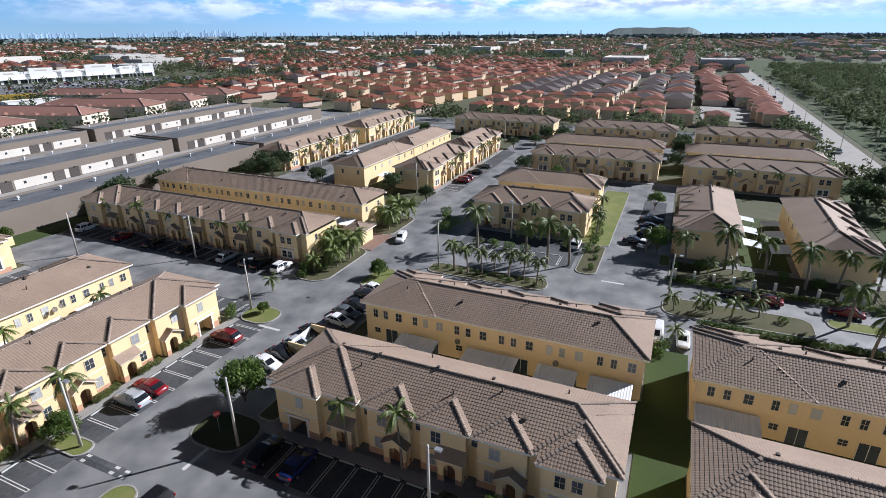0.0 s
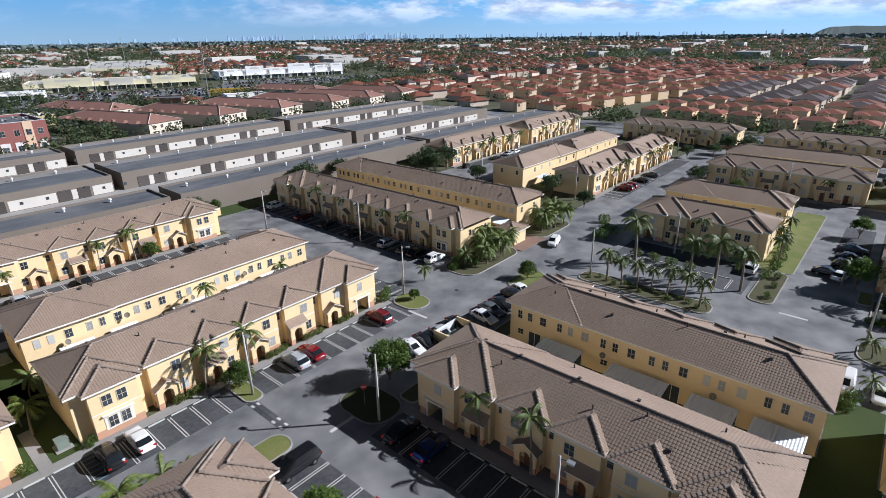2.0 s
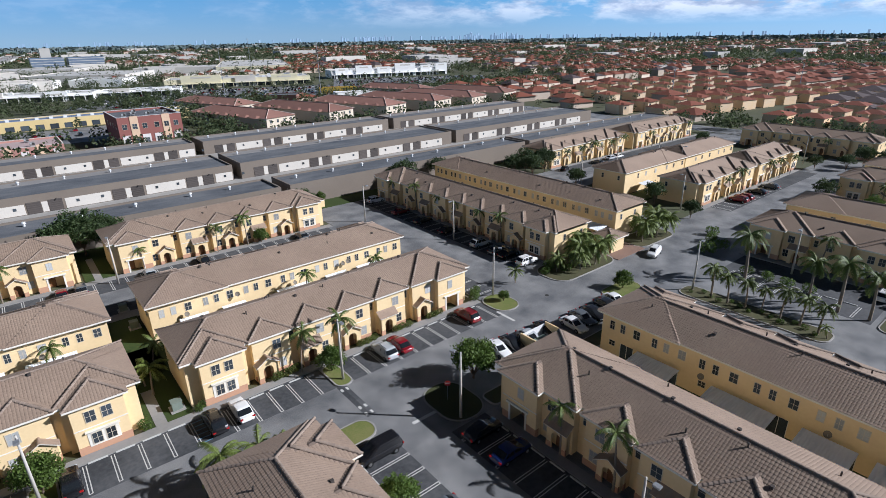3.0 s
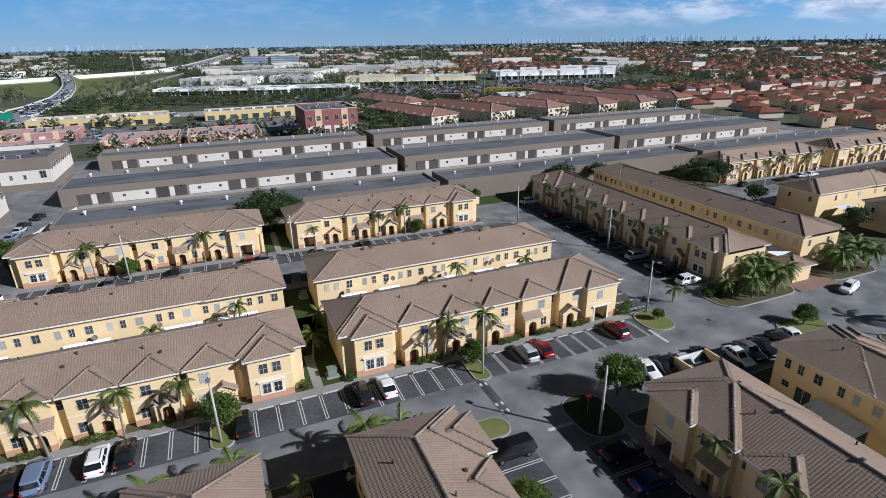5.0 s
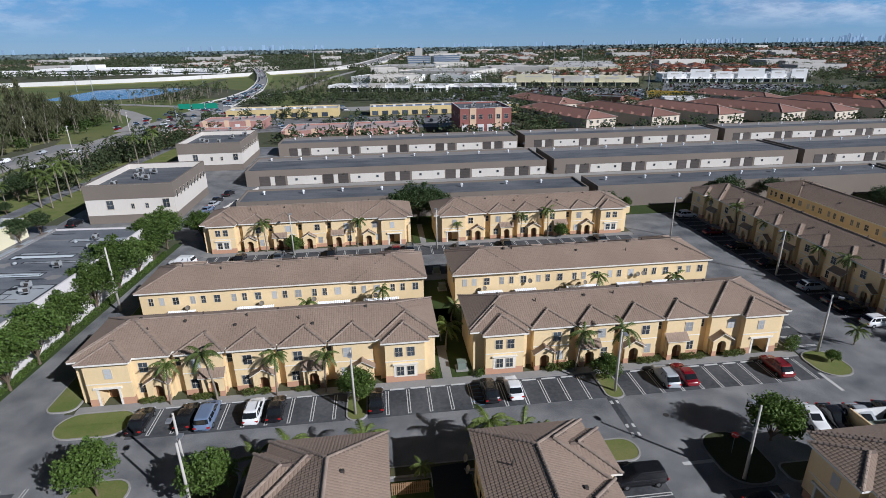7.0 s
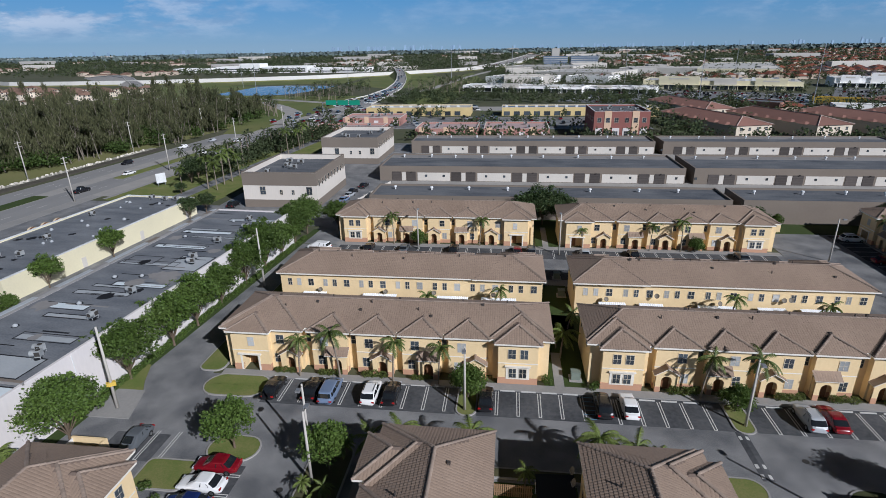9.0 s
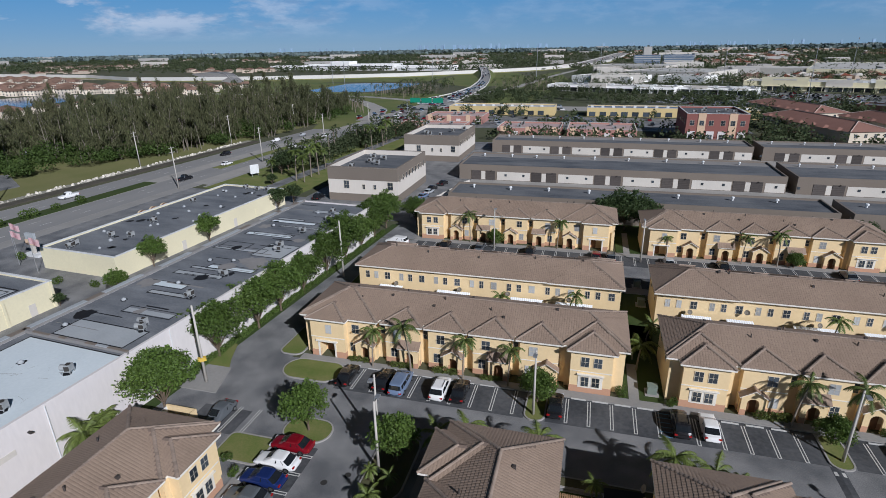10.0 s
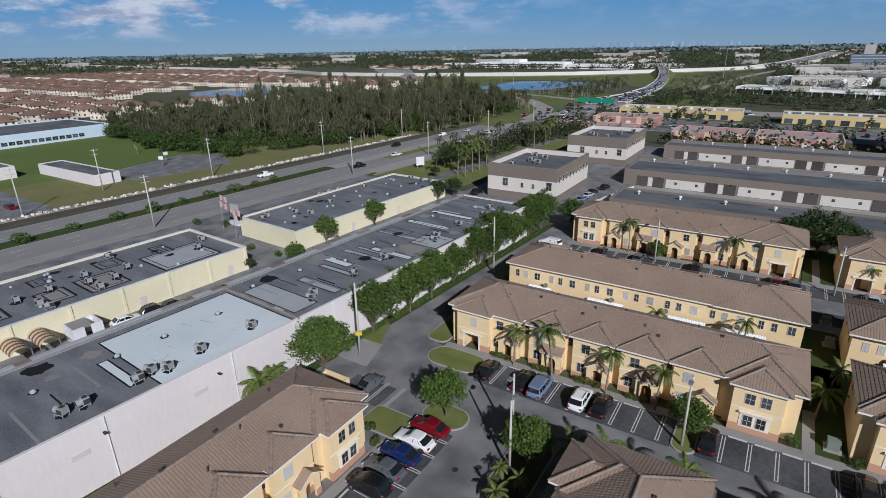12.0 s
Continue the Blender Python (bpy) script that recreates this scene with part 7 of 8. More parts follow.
def house(w, d, h, seed, roofmat, wallmat, label, wing=True):
    t = thing("house", label, "house")
    wl_, rf_ = MB(), MB()
    hip_mesh(wl_, 0, 0, w, d, 0, h, 0, roof=0)
    part("wall", MBslice(wl_, 4), wallmat, t)
    hip_mesh(rf_, 0, 0, w, d, 0, h, min(w, d) * 0.17, base=False, roof=0)
    part("roof", rf_, roofmat, t)
    if wing:
        q = MB()
        hip_mesh(q, -w * 0.22, -d / 2 - 0.9, w * 0.4, 2.6, 0, h, 0, roof=0)
        part("wall_wing", MBslice(q, 4), wallmat, t)
        q = MB()
        hip_mesh(q, -w * 0.22, -d / 2 + 0.6, w * 0.4, 5.8, 0, h, w * 0.09, base=False, roof=0)
        part("roof_wing", q, roofmat, t)
    for x in (-w * 0.28,):
        window(t, 1.2, 1.4, Matrix.Translation((x, -d / 2 - (2.2 if wing and x < 0 else 0) - 0.02, h - 2.2)), fine=False)
    return t


def MBslice(mb, n):
    """The first n faces of a mesh in the making."""
    out = MB()
    for f in mb.f[:n]:
        out.poly([mb.v[i] for i in f])
    return out


rc_ = random.Random(77)
red_houses = [house(11.5, 9.5, 5.2, 1, REDTILE, HOUSEWALL, "cream house with a red tiled hip roof"), house(10, 10.5, 5.0, 2, REDTILE, HOUSEWALL, "cream house with a red tiled hip roof")]
RIDGEPALE = material("pale_ridge_mortar", (0.46, 0.36, 0.31), 0.9, (0.36, 0.27, 0.23), 1.0)
CREAMEND = material("cream_gable_wall", (0.66, 0.58, 0.46), 0.9, (0.56, 0.48, 0.38), 0.3, 2.0, 1.0)


def long_row(w, d, h):
    """A long terrace under one hip roof, windows along its front and ends."""
    t = house(w, d, h, 3, TERRATILE, CREAMEND, "long cream terrace with a red-brown tiled hip roof", wing=False)
    for z in (0.9, 3.5):
        for k in range(4):
            window(t, 1.2, 1.4, Matrix.Translation((w / 2 + 0.02, -d / 2 + 2.4 + k * 4.0, z)) @ Matrix.Rotation(math.pi / 2, 4, "Z"), fine=False)
    for k in range(int(w / 8)):
        q = MB()
        hip_mesh(q, -w / 2 + 4.5 + k * 8, -d / 2 + 0.4, 4.6, 4.4, 0, h, 1.0, base=False, roof=0)
        part("roof_gablet", q, TERRATILE, t)
    q = MB()
    e, r = w / 2 + 0.5, d / 2 + 0.5
    top_ = h + min(w, d) * 0.17 + 0.1
    for sx in (-1, 1):
        for sy in (-1, 1):
            q.tube((sx * e, sy * r, h + 0.1), (sx * (e - r), 0, top_), 0.22, 0.22, 4)
    q.tube((r - e, 0, top_), (e - r, 0, top_), 0.22, 0.22, 4)
    part("ridge_capping", q, RIDGEPALE, t, "pale mortared ridge tiles")
    return t


red_rows = [long_row(60, 17, 5.8)]
slab("verge", 110, 420, -47.9, -41, 0.03, DARKGRASS, "green verge beside the long straight street", "verge")
slab("car_park", 289, 346, -33, -9, 0.04, CONCRETE, "pale car park between red-roofed houses", "car park")
spots = [(286 + k * 15.5, -38.5 - k * 0.4, 180) for k in range(9)]
for j in range(2):
    for i in range(18):
        spots.append((262 + i * 19.5, 172 - i * 4.2 - j * 25, -12 + j * 180))
for j in range(3):
    for i in range(9):
        if j == 0 or i > 1:
            spots.append((274 + j * 30, -14 + i * 14.0, -90 if j % 2 else 90))
for j in range(3):
    for i in range(9):
        spots.append((300 + i * 22, 205 + j * 30 - i * 4, -12))
for i, (x, y, r) in enumerate(spots):
    p = red_houses[i % 2]
    m = pose(x + rc_.uniform(-1, 1), y + rc_.uniform(-1, 1), 0, 0, 0, r)
    ob = p if i < 2 else copy_thing(p, m)
    ob.matrix_basis = m
    tagged(ob, group="red-roofed houses")
for i, (x, y, r) in enumerate(((96, 280, -74), (129, 281, -74), (163, 281, -74), (196, 281, -74), (223, 279, -74), (255, 284, -74), (104, 345, -74), (232, 342, -74))):
    m = pose(x, y, 0, 0, 0, r)
    ob = red_rows[0] if i == 0 else copy_thing(red_rows[0], m)
    ob.matrix_basis = m
    tagged(ob, group="red-roofed terraces")

# brick-red apartment block
ab = flat_building("apartment_block", "three-storey red and salmon block with flat roof", 36, 60, 250, 280, 12, REDWALL, FLATROOF, 0.8, coping=COPING)
for k, x in enumerate((38.3, 42.0, 45.7, 50.2, 53.9, 57.6)):
    q = MB()
    q.box(x - 1.5, x + 1.5, 249.8, 250.0, 0.2, 12.2 if k % 3 == 1 else 4.8)
    part("bay_panel", q, SALMON if k % 3 == 1 else STUCCO if k == 4 else WHITEWALL, ab)
    for z in (1.4, 7.2):
        window(ab, 1.7, 2.0, Matrix.Translation((x, 249.78 if z < 4 or k % 3 == 1 else 249.98, z)), fine=False)
for k, (x, y) in enumerate(((40, 258), (44, 262), (49, 258), (54, 266), (46, 270), (56, 260))):
    solid("air_conditioner", ACU, [], "grey rooftop air conditioner on a red block", "air conditioner", pose(x, y, 11.2), group="rooftop units")
for y in (255, 261, 267, 273):
    for z in (1.4, 7.2):
        window(ab, 1.4, 1.7, Matrix.Translation((35.98, y, z)) @ Matrix.Rotation(-math.pi / 2, 4, "Z"), fine=False)
SHOPWALL = material("pink_shop_wall", (0.42, 0.225, 0.185), 0.9, (0.35, 0.185, 0.155), 0.5)
PINKROOF = material("pinkish_flat_roof", (0.48, 0.37, 0.35), 0.85, (0.34, 0.26, 0.25), 0.4, 2.0, 1.0)
for x0, x1, y0, y1 in ((-45, -16, 252, 274), (-13, 17, 252, 275), (-96, -62, 252, 270), (-92, -60, 292, 312)):
    sb = flat_building("shop_building", "low red and pink shop building with stepped parapet", x0, x1, y0, y1, 4.3, SHOPWALL, PINKROOF, 0.7, coping=WARE_LIGHT)
    rb_ = random.Random(int(x0))
    for k in range(5):
        solid("air_conditioner", ACU, [], "grey rooftop air conditioner on a shop", "air conditioner", pose(rb_.uniform(x0 + 3, x1 - 3), rb_.uniform(y0 + 4, y1 - 3), 3.6), group="rooftop units")
    n_ = int((x1 - x0) / 5)
    for k in range(n_):
        x = x0 + (x1 - x0) * (k + 0.5) / n_
        q = MB()
        q.box(x - 1.2, x + 1.2, y0 - 0.12, y0 - 0.002, 0, 2.8 if k % 2 else 4.9)
        part("pilaster", q, WHITEWALL if k % 2 else SALMON, sb)
BLUEROOF = material("blue_grey_metal_roof", (0.10, 0.15, 0.26), 0.5, (0.16, 0.21, 0.30), 0.4, 2.0, 1.0)
PALEROOF = material("pale_membrane_roof", (0.55, 0.54, 0.51), 0.8, (0.38, 0.37, 0.35), 0.08, 0.8, 1.0)
STOREWHITE = material("white_store_wall", (0.86, 0.85, 0.82), 0.8, (0.76, 0.75, 0.72), 0.1, 1.0, 1.0)
for x0, x1, y0, y1, roof_, lab in ((-90, -25, 336, 354, PALEROOF, "long ochre shop building with a pale roof"), (-6, 47, 335, 350, BLUEROOF, "long ochre shop building with a blue-grey roof"), (52, 84, 330, 346, PALEROOF, "ochre shop building with a pale roof")):
    sr2 = flat_building("shop_row", lab, x0, x1, y0, y1, 5.0, OCHRE, roof_, 0.5, coping=WARE_LIGHT)
    for k in range(int((x1 - x0) / 6)):
        q = MB()
        q.box(x0 + 1.2 + k * 6, x0 + 4.8 + k * 6, y0 - 0.08, y0 - 0.002, 0.2, 2.7)
        part("shop_window", q, GLASS, sr2)
        q = MB()
        q.box(x0 + 2 + k * 6, x0 + 3.6 + k * 6, y0 + 6, y0 + 7.6, 4.5, 5.5)
        part("roof_unit", q, COPING, sr2)


def store_row(x, y, turn, length, depth, h, wall, roof, label, fronts, seed):
    """A shopping centre block whose front starts at x, y; fronts: taller entrance walls along it."""
    b = flat_building("store_block", label, 0, length, 0, depth, h, wall, roof, 0.6, pose(x, y, 0, 0, 0, turn))
    for f0, w, top_, mat in fronts:
        q = MB()
        q.box(f0, f0 + w, -1.6, -0.02, 0, top_)
        part("entrance_front", q, mat, b)
        q = MB()
        q.box(f0 + w * 0.15, f0 + w * 0.85, -1.7, -1.6, 0.1, 3.6)
        part("shop_window", q, GLASS, b)
        q = MB()
        q.box(f0 + w * 0.25, f0 + w * 0.75, -1.68, -1.6, top_ - 2.6, top_ - 1.3)
        part("sign_panel", q, WARE_LIGHT, b)
    q = MB()
    q.box(0, length, -3.2, -0.03, 3.6, 4.0)
    part("canopy", q, wall, b)
    q = MB()
    q.box(0.4, length - 0.4, -0.1, -0.03, 0.2, 3.3)
    part("shop_window", q, GLASS, b)
    for k in range(int(length / 7)):
        q = MB()
        q.box(2 + k * 7, 2.5 + k * 7, -3.1, -2.6, 0, 3.6)
        part("pillar", q, wall, b)
    rn = random.Random(seed)
    for k in range(int(length * depth / 260)):
        q = MB()
        ux, uy = rn.uniform(3, length - 4), rn.uniform(4, depth - 4)
        q.box(ux, ux + rn.uniform(1.5, 3.5), uy, uy + rn.uniform(1.5, 3), h - 0.6, h + 1.0)
        part("roof_unit", q, COPING if k % 2 else METAL, b)
    return b


store_row(-46, 528, -20, 112, 26, 5.5, STOREWHITE, PALEROOF, "long white shop row with flat roof", [(8, 12, 7.2, STOREWHITE), (40, 16, 7.6, WARE_LIGHT), (82, 14, 7.0, STOREWHITE)], 1)
store_row(64, 500, -18, 58, 24, 5.0, STOREWHITE, PALEROOF, "long white shop row with flat roof", [(10, 12, 6.6, WARE_LIGHT), (40, 12, 6.6, STOREWHITE)], 2)
store_row(122, 545, -20, 128, 46, 7.5, YELLOWWALL, PALEROOF, "large cream store row with flat roof", [(14, 34, 11, YELLOWWALL), (60, 18, 9.5, WARE_LIGHT), (92, 24, 9.5, YELLOWWALL)], 3)
store_row(286, 540, -17, 130, 36, 8.0, STOREWHITE, PALEROOF, "tall white store row with stepped sign fronts", [(4, 14, 10.5, STOREWHITE), (26, 18, 12.5, STOREWHITE), (50, 14, 10.5, STOREWHITE), (70, 24, 13.5, STOREWHITE), (100, 12, 11, STOREWHITE), (118, 14, 12.5, STOREWHITE)], 4)
for x, y, r, L_, D_, h, w_, rf, lab in ((28, 711, -30, 98, 90, 9, WARE_LIGHT, PALEROOF, "large tan store with a pale flat roof"), (-30, 650, -30, 70, 50, 7, STOREWHITE, PALEROOF, "large white store with a pale flat roof"), (60, 640, -30, 48, 40, 7, STOREWHITE, PALEROOF, "white flat-roofed store with pale roof"), (228, 735, -20, 92, 240, 9, YELLOWWALL, PALEROOF, "very long tan flat-roofed building"),
                                         (202, 404, -34, 38, 6, 4.2, YELLOW, YELLOW, "long low yellow building"), (187, 347, -16, 38, 14, 4.6, STOREWHITE, PALEROOF, "low white flat-roofed building"), (150, 820, -25, 120, 60, 8, WARE_LIGHT, PALEROOF, "large tan flat-roofed distant warehouse"), (-10, 900, -25, 110, 70, 9, WARE_LIGHT, PALEROOF, "large tan flat-roofed distant warehouse")):
    flat_building("store_block", lab, 0, L_, 0, D_, h, w_, rf, 0.5, pose(x, y, 0, 0, 0, r))
BLUEGLASS = material("blue_grey_curtain_wall", (0.10, 0.14, 0.20), 0.3, (0.16, 0.20, 0.26), 0.1, 0.6, 1.0, spec=0.6)
for x0, x1 in ((62, 108), (114, 166)):
    ob_ = flat_building("office_slab", "dark blue-grey glazed office block", x0, x1, 1128, 1160, 18, BLUEGLASS, FLATROOF, 0.6)
    for k in range(4):
        q = MB()
        q.box(x0 - 0.1, x1 + 0.1, 1127.8, 1128, 3.6 + k * 4, 4.3 + k * 4)
        part("floor_band", q, WARE_LIGHT, ob_)
flat_building("office_tower", "pale square office tower", 96, 114, 1400, 1416, 31, WHITEFAR, FLATROOF, 0.6)
flat_building("restaurant_building", "dark brown restaurant with flat roof", 0, 22, 0, 16, 6, TERRATILE, FLATROOF, 0.6, pose(139, 360, 0, 0, 0, -42))
# white institutional blocks beyond the highway
for x, y, L_, D_, h in ((-540, 985, 180, 40, 11), (-490, 978, 40, 30, 16), (-352, 962, 105, 36, 8), (-640, 1010, 80, 30, 8)):
    wc_ = flat_building("white_campus", "long white institutional building beyond the highway", 0, L_, 0, D_, h, STOREWHITE, STOREWHITE, 0.8, pose(x, y, 0, 0, 0, -5))
    for z in ((2.0, 6.0) if h > 9 else (2.0,)):
        q = MB()
        q.box(3, L_ - 3, -0.1, -0.01, z, z + 1.5)
        part("window_band", q, GLASS, wc_)
# school with a pale blue band, and a white shed
sc_ = flat_building("school_building", "long pale blue and white school building", -345, -301, 66, 147.5, 6.0, material("pale_blue_wall", (0.45, 0.58, 0.70), 0.9, (0.6, 0.66, 0.7), 0.5), FLATROOF, 0.5, pose(0, 0, 0, 0, 0, 0))
for k in range(22):
    window(sc_, 2.4, 1.6, Matrix.Translation((-300.95, 70 + k * 3.0, 1.2)) @ Matrix.Rotation(math.pi / 2, 4, "Z"), fine=False)
flat_building("shed", "small white flat-roofed shed beside the courts", -226, -187, 83, 91, 3.6, WHITEWALL, FLATROOF, 0.3, None)
flat_building("shed", "low white flat-roofed building beside a car park", -262, -226, 66, 76, 4.2, WHITEWALL, FLATROOF, 0.3, None)
slab("car_park", -262, -168, 46, 64, 0.05, ASPHALT, "asphalt car park beside the school", "car park")
for i, (x, y) in enumerate(((-197.4, 112), (-205, 118), (-228, 136), (-240, 152), (-216, 160), (-232, 122))):
    t = thing("basketball_hoop", "white basketball backboard on a post", "hoop", pose(x, y, 0.05, 0, 0, 30 + i * 60), group="basketball hoops")
    q = MB()
    q.tube((0, 0, 0), (0, 0, 3.2), 0.08, 0.08, 6)
    part("post", q, METAL, t)
    q = MB()
    q.box(-0.9, 0.9, -0.5, -0.42, 2.7, 3.9)
    part("backboard", q, COPING, t)

slab("grove_ground", 110, 900, -240, -63, 0.02, DARKGRASS, "dark grassy ground under a grove", "ground")
# car parks before the stores
LOT = pose(96, 418, 0, 0, 0, -27)
m = MB()
m.box(-60, 150, -24, 112, -0.3, 0.02)
solid("car_park", m, ASPHALT, "large asphalt car park full of cars", "car park", LOT, kind="structure")
slab("car_park", -120, 70, 280, 330, 0.01, ASPHALT, "asphalt car park behind the shops", "car park")
LOT2 = pose(246, 462, 0, 0, 0, -28)
m = MB()
m.box(0, 160, -10, 78, -0.3, 0.03)
solid("car_park", m, ASPHALT, "asphalt car park before white stores", "car park", LOT2, kind="structure")
slab("road", -120, 260, 364, 388, 0.02, CONCRETE, "pale grey cross street", "road")
slab("road", 110, 1500, -60, -48, 0.02, CONCRETE, "long straight pale grey street", "road")
slab("road", 236, 250, -48, 240, 0.01, ASPHALT, "grey street beside red-roofed houses", "road")
cars_ = MB()
def far_car(mb, m, x, y, turn, k):
    """A small distant car: body and glazed cabin."""
    for a, b_, z0, z1, mat in ((0.9, 2.2, 0.3, 0.95, k), (0.75, 1.15, 0.95, 1.45, 5)):
        i0 = len(mb.v)
        mb.box(-a, a, -b_, b_, z0, z1, mat)
        w = m @ pose(x, y, 0, 0, 0, turn)
        mb.v[i0:] = [tuple(w @ Vector(p)) for p in mb.v[i0:]]


FLAT = Matrix.Identity(4)
for m_, x0, x1, y0, y1, n_ in ((LOT, -56, 146, -20, 106, 560), (LOT2, 4, 156, -6, 72, 230), (FLAT, -118, 68, 283, 328, 110), (FLAT, -118, 255, 366, 386, 60), (FLAT, -262, -170, 48, 62, 16), (FLAT, 130, 700, -61, -51, 16)):
    for k in range(n_):
        x, y = x0 + round(rc_.random() * (x1 - x0) / 2.8) * 2.8, y0 + round(rc_.random() * (y1 - y0) / 9) * 9
        far_car(cars_, m_, x, y, 90 if n_ == 60 or n_ == 16 else 0, rc_.randrange(5))
solid("distant_cars", cars_, [CARPAINT["white"], CARPAINT["silver"], CARPAINT["black"], CARPAINT["grey"], CARPAINT["red"], CARGLASS], "many distant cars in the car parks", "cars", kind="stuff")
# arterial road running on over a bridge, highway with a pale noise wall, slip roads
def ribbon(name, label, pts, mat, bank=None, barrier=None, category="road"):
    """A road along points (x, y, z, width), with sloping banks and edge walls of a given height."""
    t = thing(name, label, category, kind="structure")
    L_, R_ = [], []
    for i, (x, y, z, w) in enumerate(pts):
        a, b_ = pts[max(i - 1, 0)], pts[min(i + 1, len(pts) - 1)]
        d = Vector((b_[0] - a[0], b_[1] - a[1], 0)).normalized()
        n_ = Vector((-d.y, d.x, 0)) * w / 2
        L_.append(Vector((x, y, z)) + n_)
        R_.append(Vector((x, y, z)) - n_)
    top_, side_ = MB(), MB()
    for i in range(len(pts) - 1):
        top_.poly([R_[i], R_[i + 1], L_[i + 1], L_[i]])
        for A, sgn in ((L_, 1), (R_, -1)):
            o = [(A[k] - (L_[k] + R_[k]) / 2).normalized() for k in (i, i + 1)]
            p, q_ = A[i], A[i + 1]
            pf = Vector((p.x, p.y, -0.2)) + o[0] * p.z * 1.6
            qf = Vector((q_.x, q_.y, -0.2)) + o[1] * q_.z * 1.6
            side_.poly([p, q_, qf, pf] if sgn < 0 else [q_, p, pf, qf])
    part("carriageway", top_, mat, t)
    part("bank", side_, bank or mat, t)
    for A, h in ((L_, barrier and barrier[0]), (R_, barrier and barrier[1])):
        if h:
            q = MB()
            for i in range(len(A) - 1):
                p, r = A[i], A[i + 1]
                d = (r - p).cross(Vector((0, 0, 1))).normalized() * 0.25
                u = Vector((0, 0, h))
                for f in ([p - d, r - d, r - d + u, p - d + u], [r + d, p + d, p + d + u, r + d + u], [p - d + u, r - d + u, r + d + u, p + d + u]):
                    q.poly(f)
            part("barrier", q, NOISEWALL, t, "pale concrete barrier")
    return t


NOISEWALL = material("pale_noise_wall", (0.66, 0.64, 0.60), 0.9, (0.54, 0.52, 0.48), 0.05, 0.5, 1.0)
LANES = art.data.materials[0]
ROADLINE = [(-121, 405, 0.03, 34), (-116, 480, 0.05, 20), (-119, 560, 0.05, 15), (-129, 640, 0.4, 13), (-138, 700, 2.0, 12), (-153, 775, 5.5, 11), (-170, 845, 8, 11), (-186, 920, 6.5, 11), (-215, 1050, 0.5, 11)]
VERGEGRASS = material("rough_verge_grass", (0.085, 0.12, 0.03), 0.95, (0.15, 0.155, 0.055), 0.12, 1.0, 0.6)
ribbon("bridge_road", "pale grey arterial road rising over a bridge", ROADLINE, LANES, VERGEGRASS, (0.9, 0.9))
HIGHWAY = [(-2300, 975), (-1256, 815), (-800, 745), (-640, 668), (-555, 668), (-460, 679), (-370, 711), (-271, 757), (-190, 836), (-150, 880), (-103, 940), (-51, 1060), (-10, 1300), (40, 1800), (95, 2450)]
ribbon("highway", "wide highway behind a pale noise wall", [(x, y, 1.2, 30 if y < 1000 else 58) for x, y in HIGHWAY], CONCRETE, DRYGRASS, (1.2, 4.6), "highway")
ribbon("overpass", "grey curved overpass across the highway", [(-440, 622, 0.3, 12), (-468, 650, 4, 11), (-500, 685, 8, 11), (-555, 735, 8.5, 11), (-620, 790, 5, 11), (-690, 850, 0.3, 11)], LANES, CONCRETE, (0.9, 0.9))
ribbon("slip_road", "curved pale slip road beside the arterial", [(-300, 440, 0.25, 8), (-235, 436, 0.25, 8), (-196, 425, 0.25, 9), (-168, 390, 0.25, 10), (-145, 355, 0.25, 11), (-134, 322, 0.25, 11), (-131, 296, 0.25, 10)], CONCRETE)
ribbon("slip_road", "pale slip road joining the arterial", [(-420, 466, 0.2, 8), (-247, 460, 0.2, 8), (-190, 446, 0.2, 8), (-140, 418, 0.2, 9)], CONCRETE)
ribbon("slip_road", "pale slip road rising towards the highway", [(-104, 470, 0.2, 8), (-80, 560, 0.2, 8), (-68, 700, 0.2, 8), (-50, 850, 0.2, 8), (-25, 1000, 0.2, 8)], CONCRETE)
tq = MB()
for k in range(190):
    f = rc_.random() ** 0.8
    y = 300 + f * 330 if k < 160 else 630 + rc_.random() * 330
    seg = max(i for i in range(len(ROADLINE) - 1) if ROADLINE[i][1] <= max(y, 405.1))
    a, b_ = ROADLINE[seg], ROADLINE[seg + 1]
    g_ = (y - a[1]) / (b_[1] - a[1])
    w_ = min(34, max(11, a[3] + (b_[3] - a[3]) * g_)) - 4
    lane = round(rc_.uniform(-0.5, 0.5) * w_ / 3.4) * 3.4
    x, z = a[0] + (b_[0] - a[0]) * g_ + lane, max(0.03, a[2] + (b_[2] - a[2]) * g_)
    far_car(tq, Matrix.Translation((0, 0, z)), x, y, math.degrees(math.atan2(a[0] - b_[0], b_[1] - a[1])), rc_.choice((0, 0, 1, 1, 2, 3, 3, 4)))
for k in range(260):
    i = 7 + min(6, int(rc_.random() ** 1.5 * 7))
    f = rc_.random()
    x, y = HIGHWAY[i][0] + (HIGHWAY[i + 1][0] - HIGHWAY[i][0]) * f, HIGHWAY[i][1] + (HIGHWAY[i + 1][1] - HIGHWAY[i][1]) * f
    far_car(tq, Matrix.Translation((0, 0, 1.2)), x + rc_.uniform(-12, 12), y, 0, rc_.randrange(5))
solid("distant_traffic", tq, [CARPAINT["white"], CARPAINT["silver"], CARPAINT["black"], CARPAINT["grey"], CARPAINT["red"], CARGLASS], "distant queue of cars on the arterial road", "cars", kind="stuff")
gs = thing("gantry_sign", "green road sign panels on a steel gantry", "sign", pose(-109, 350, 0, 0, 0, -3))
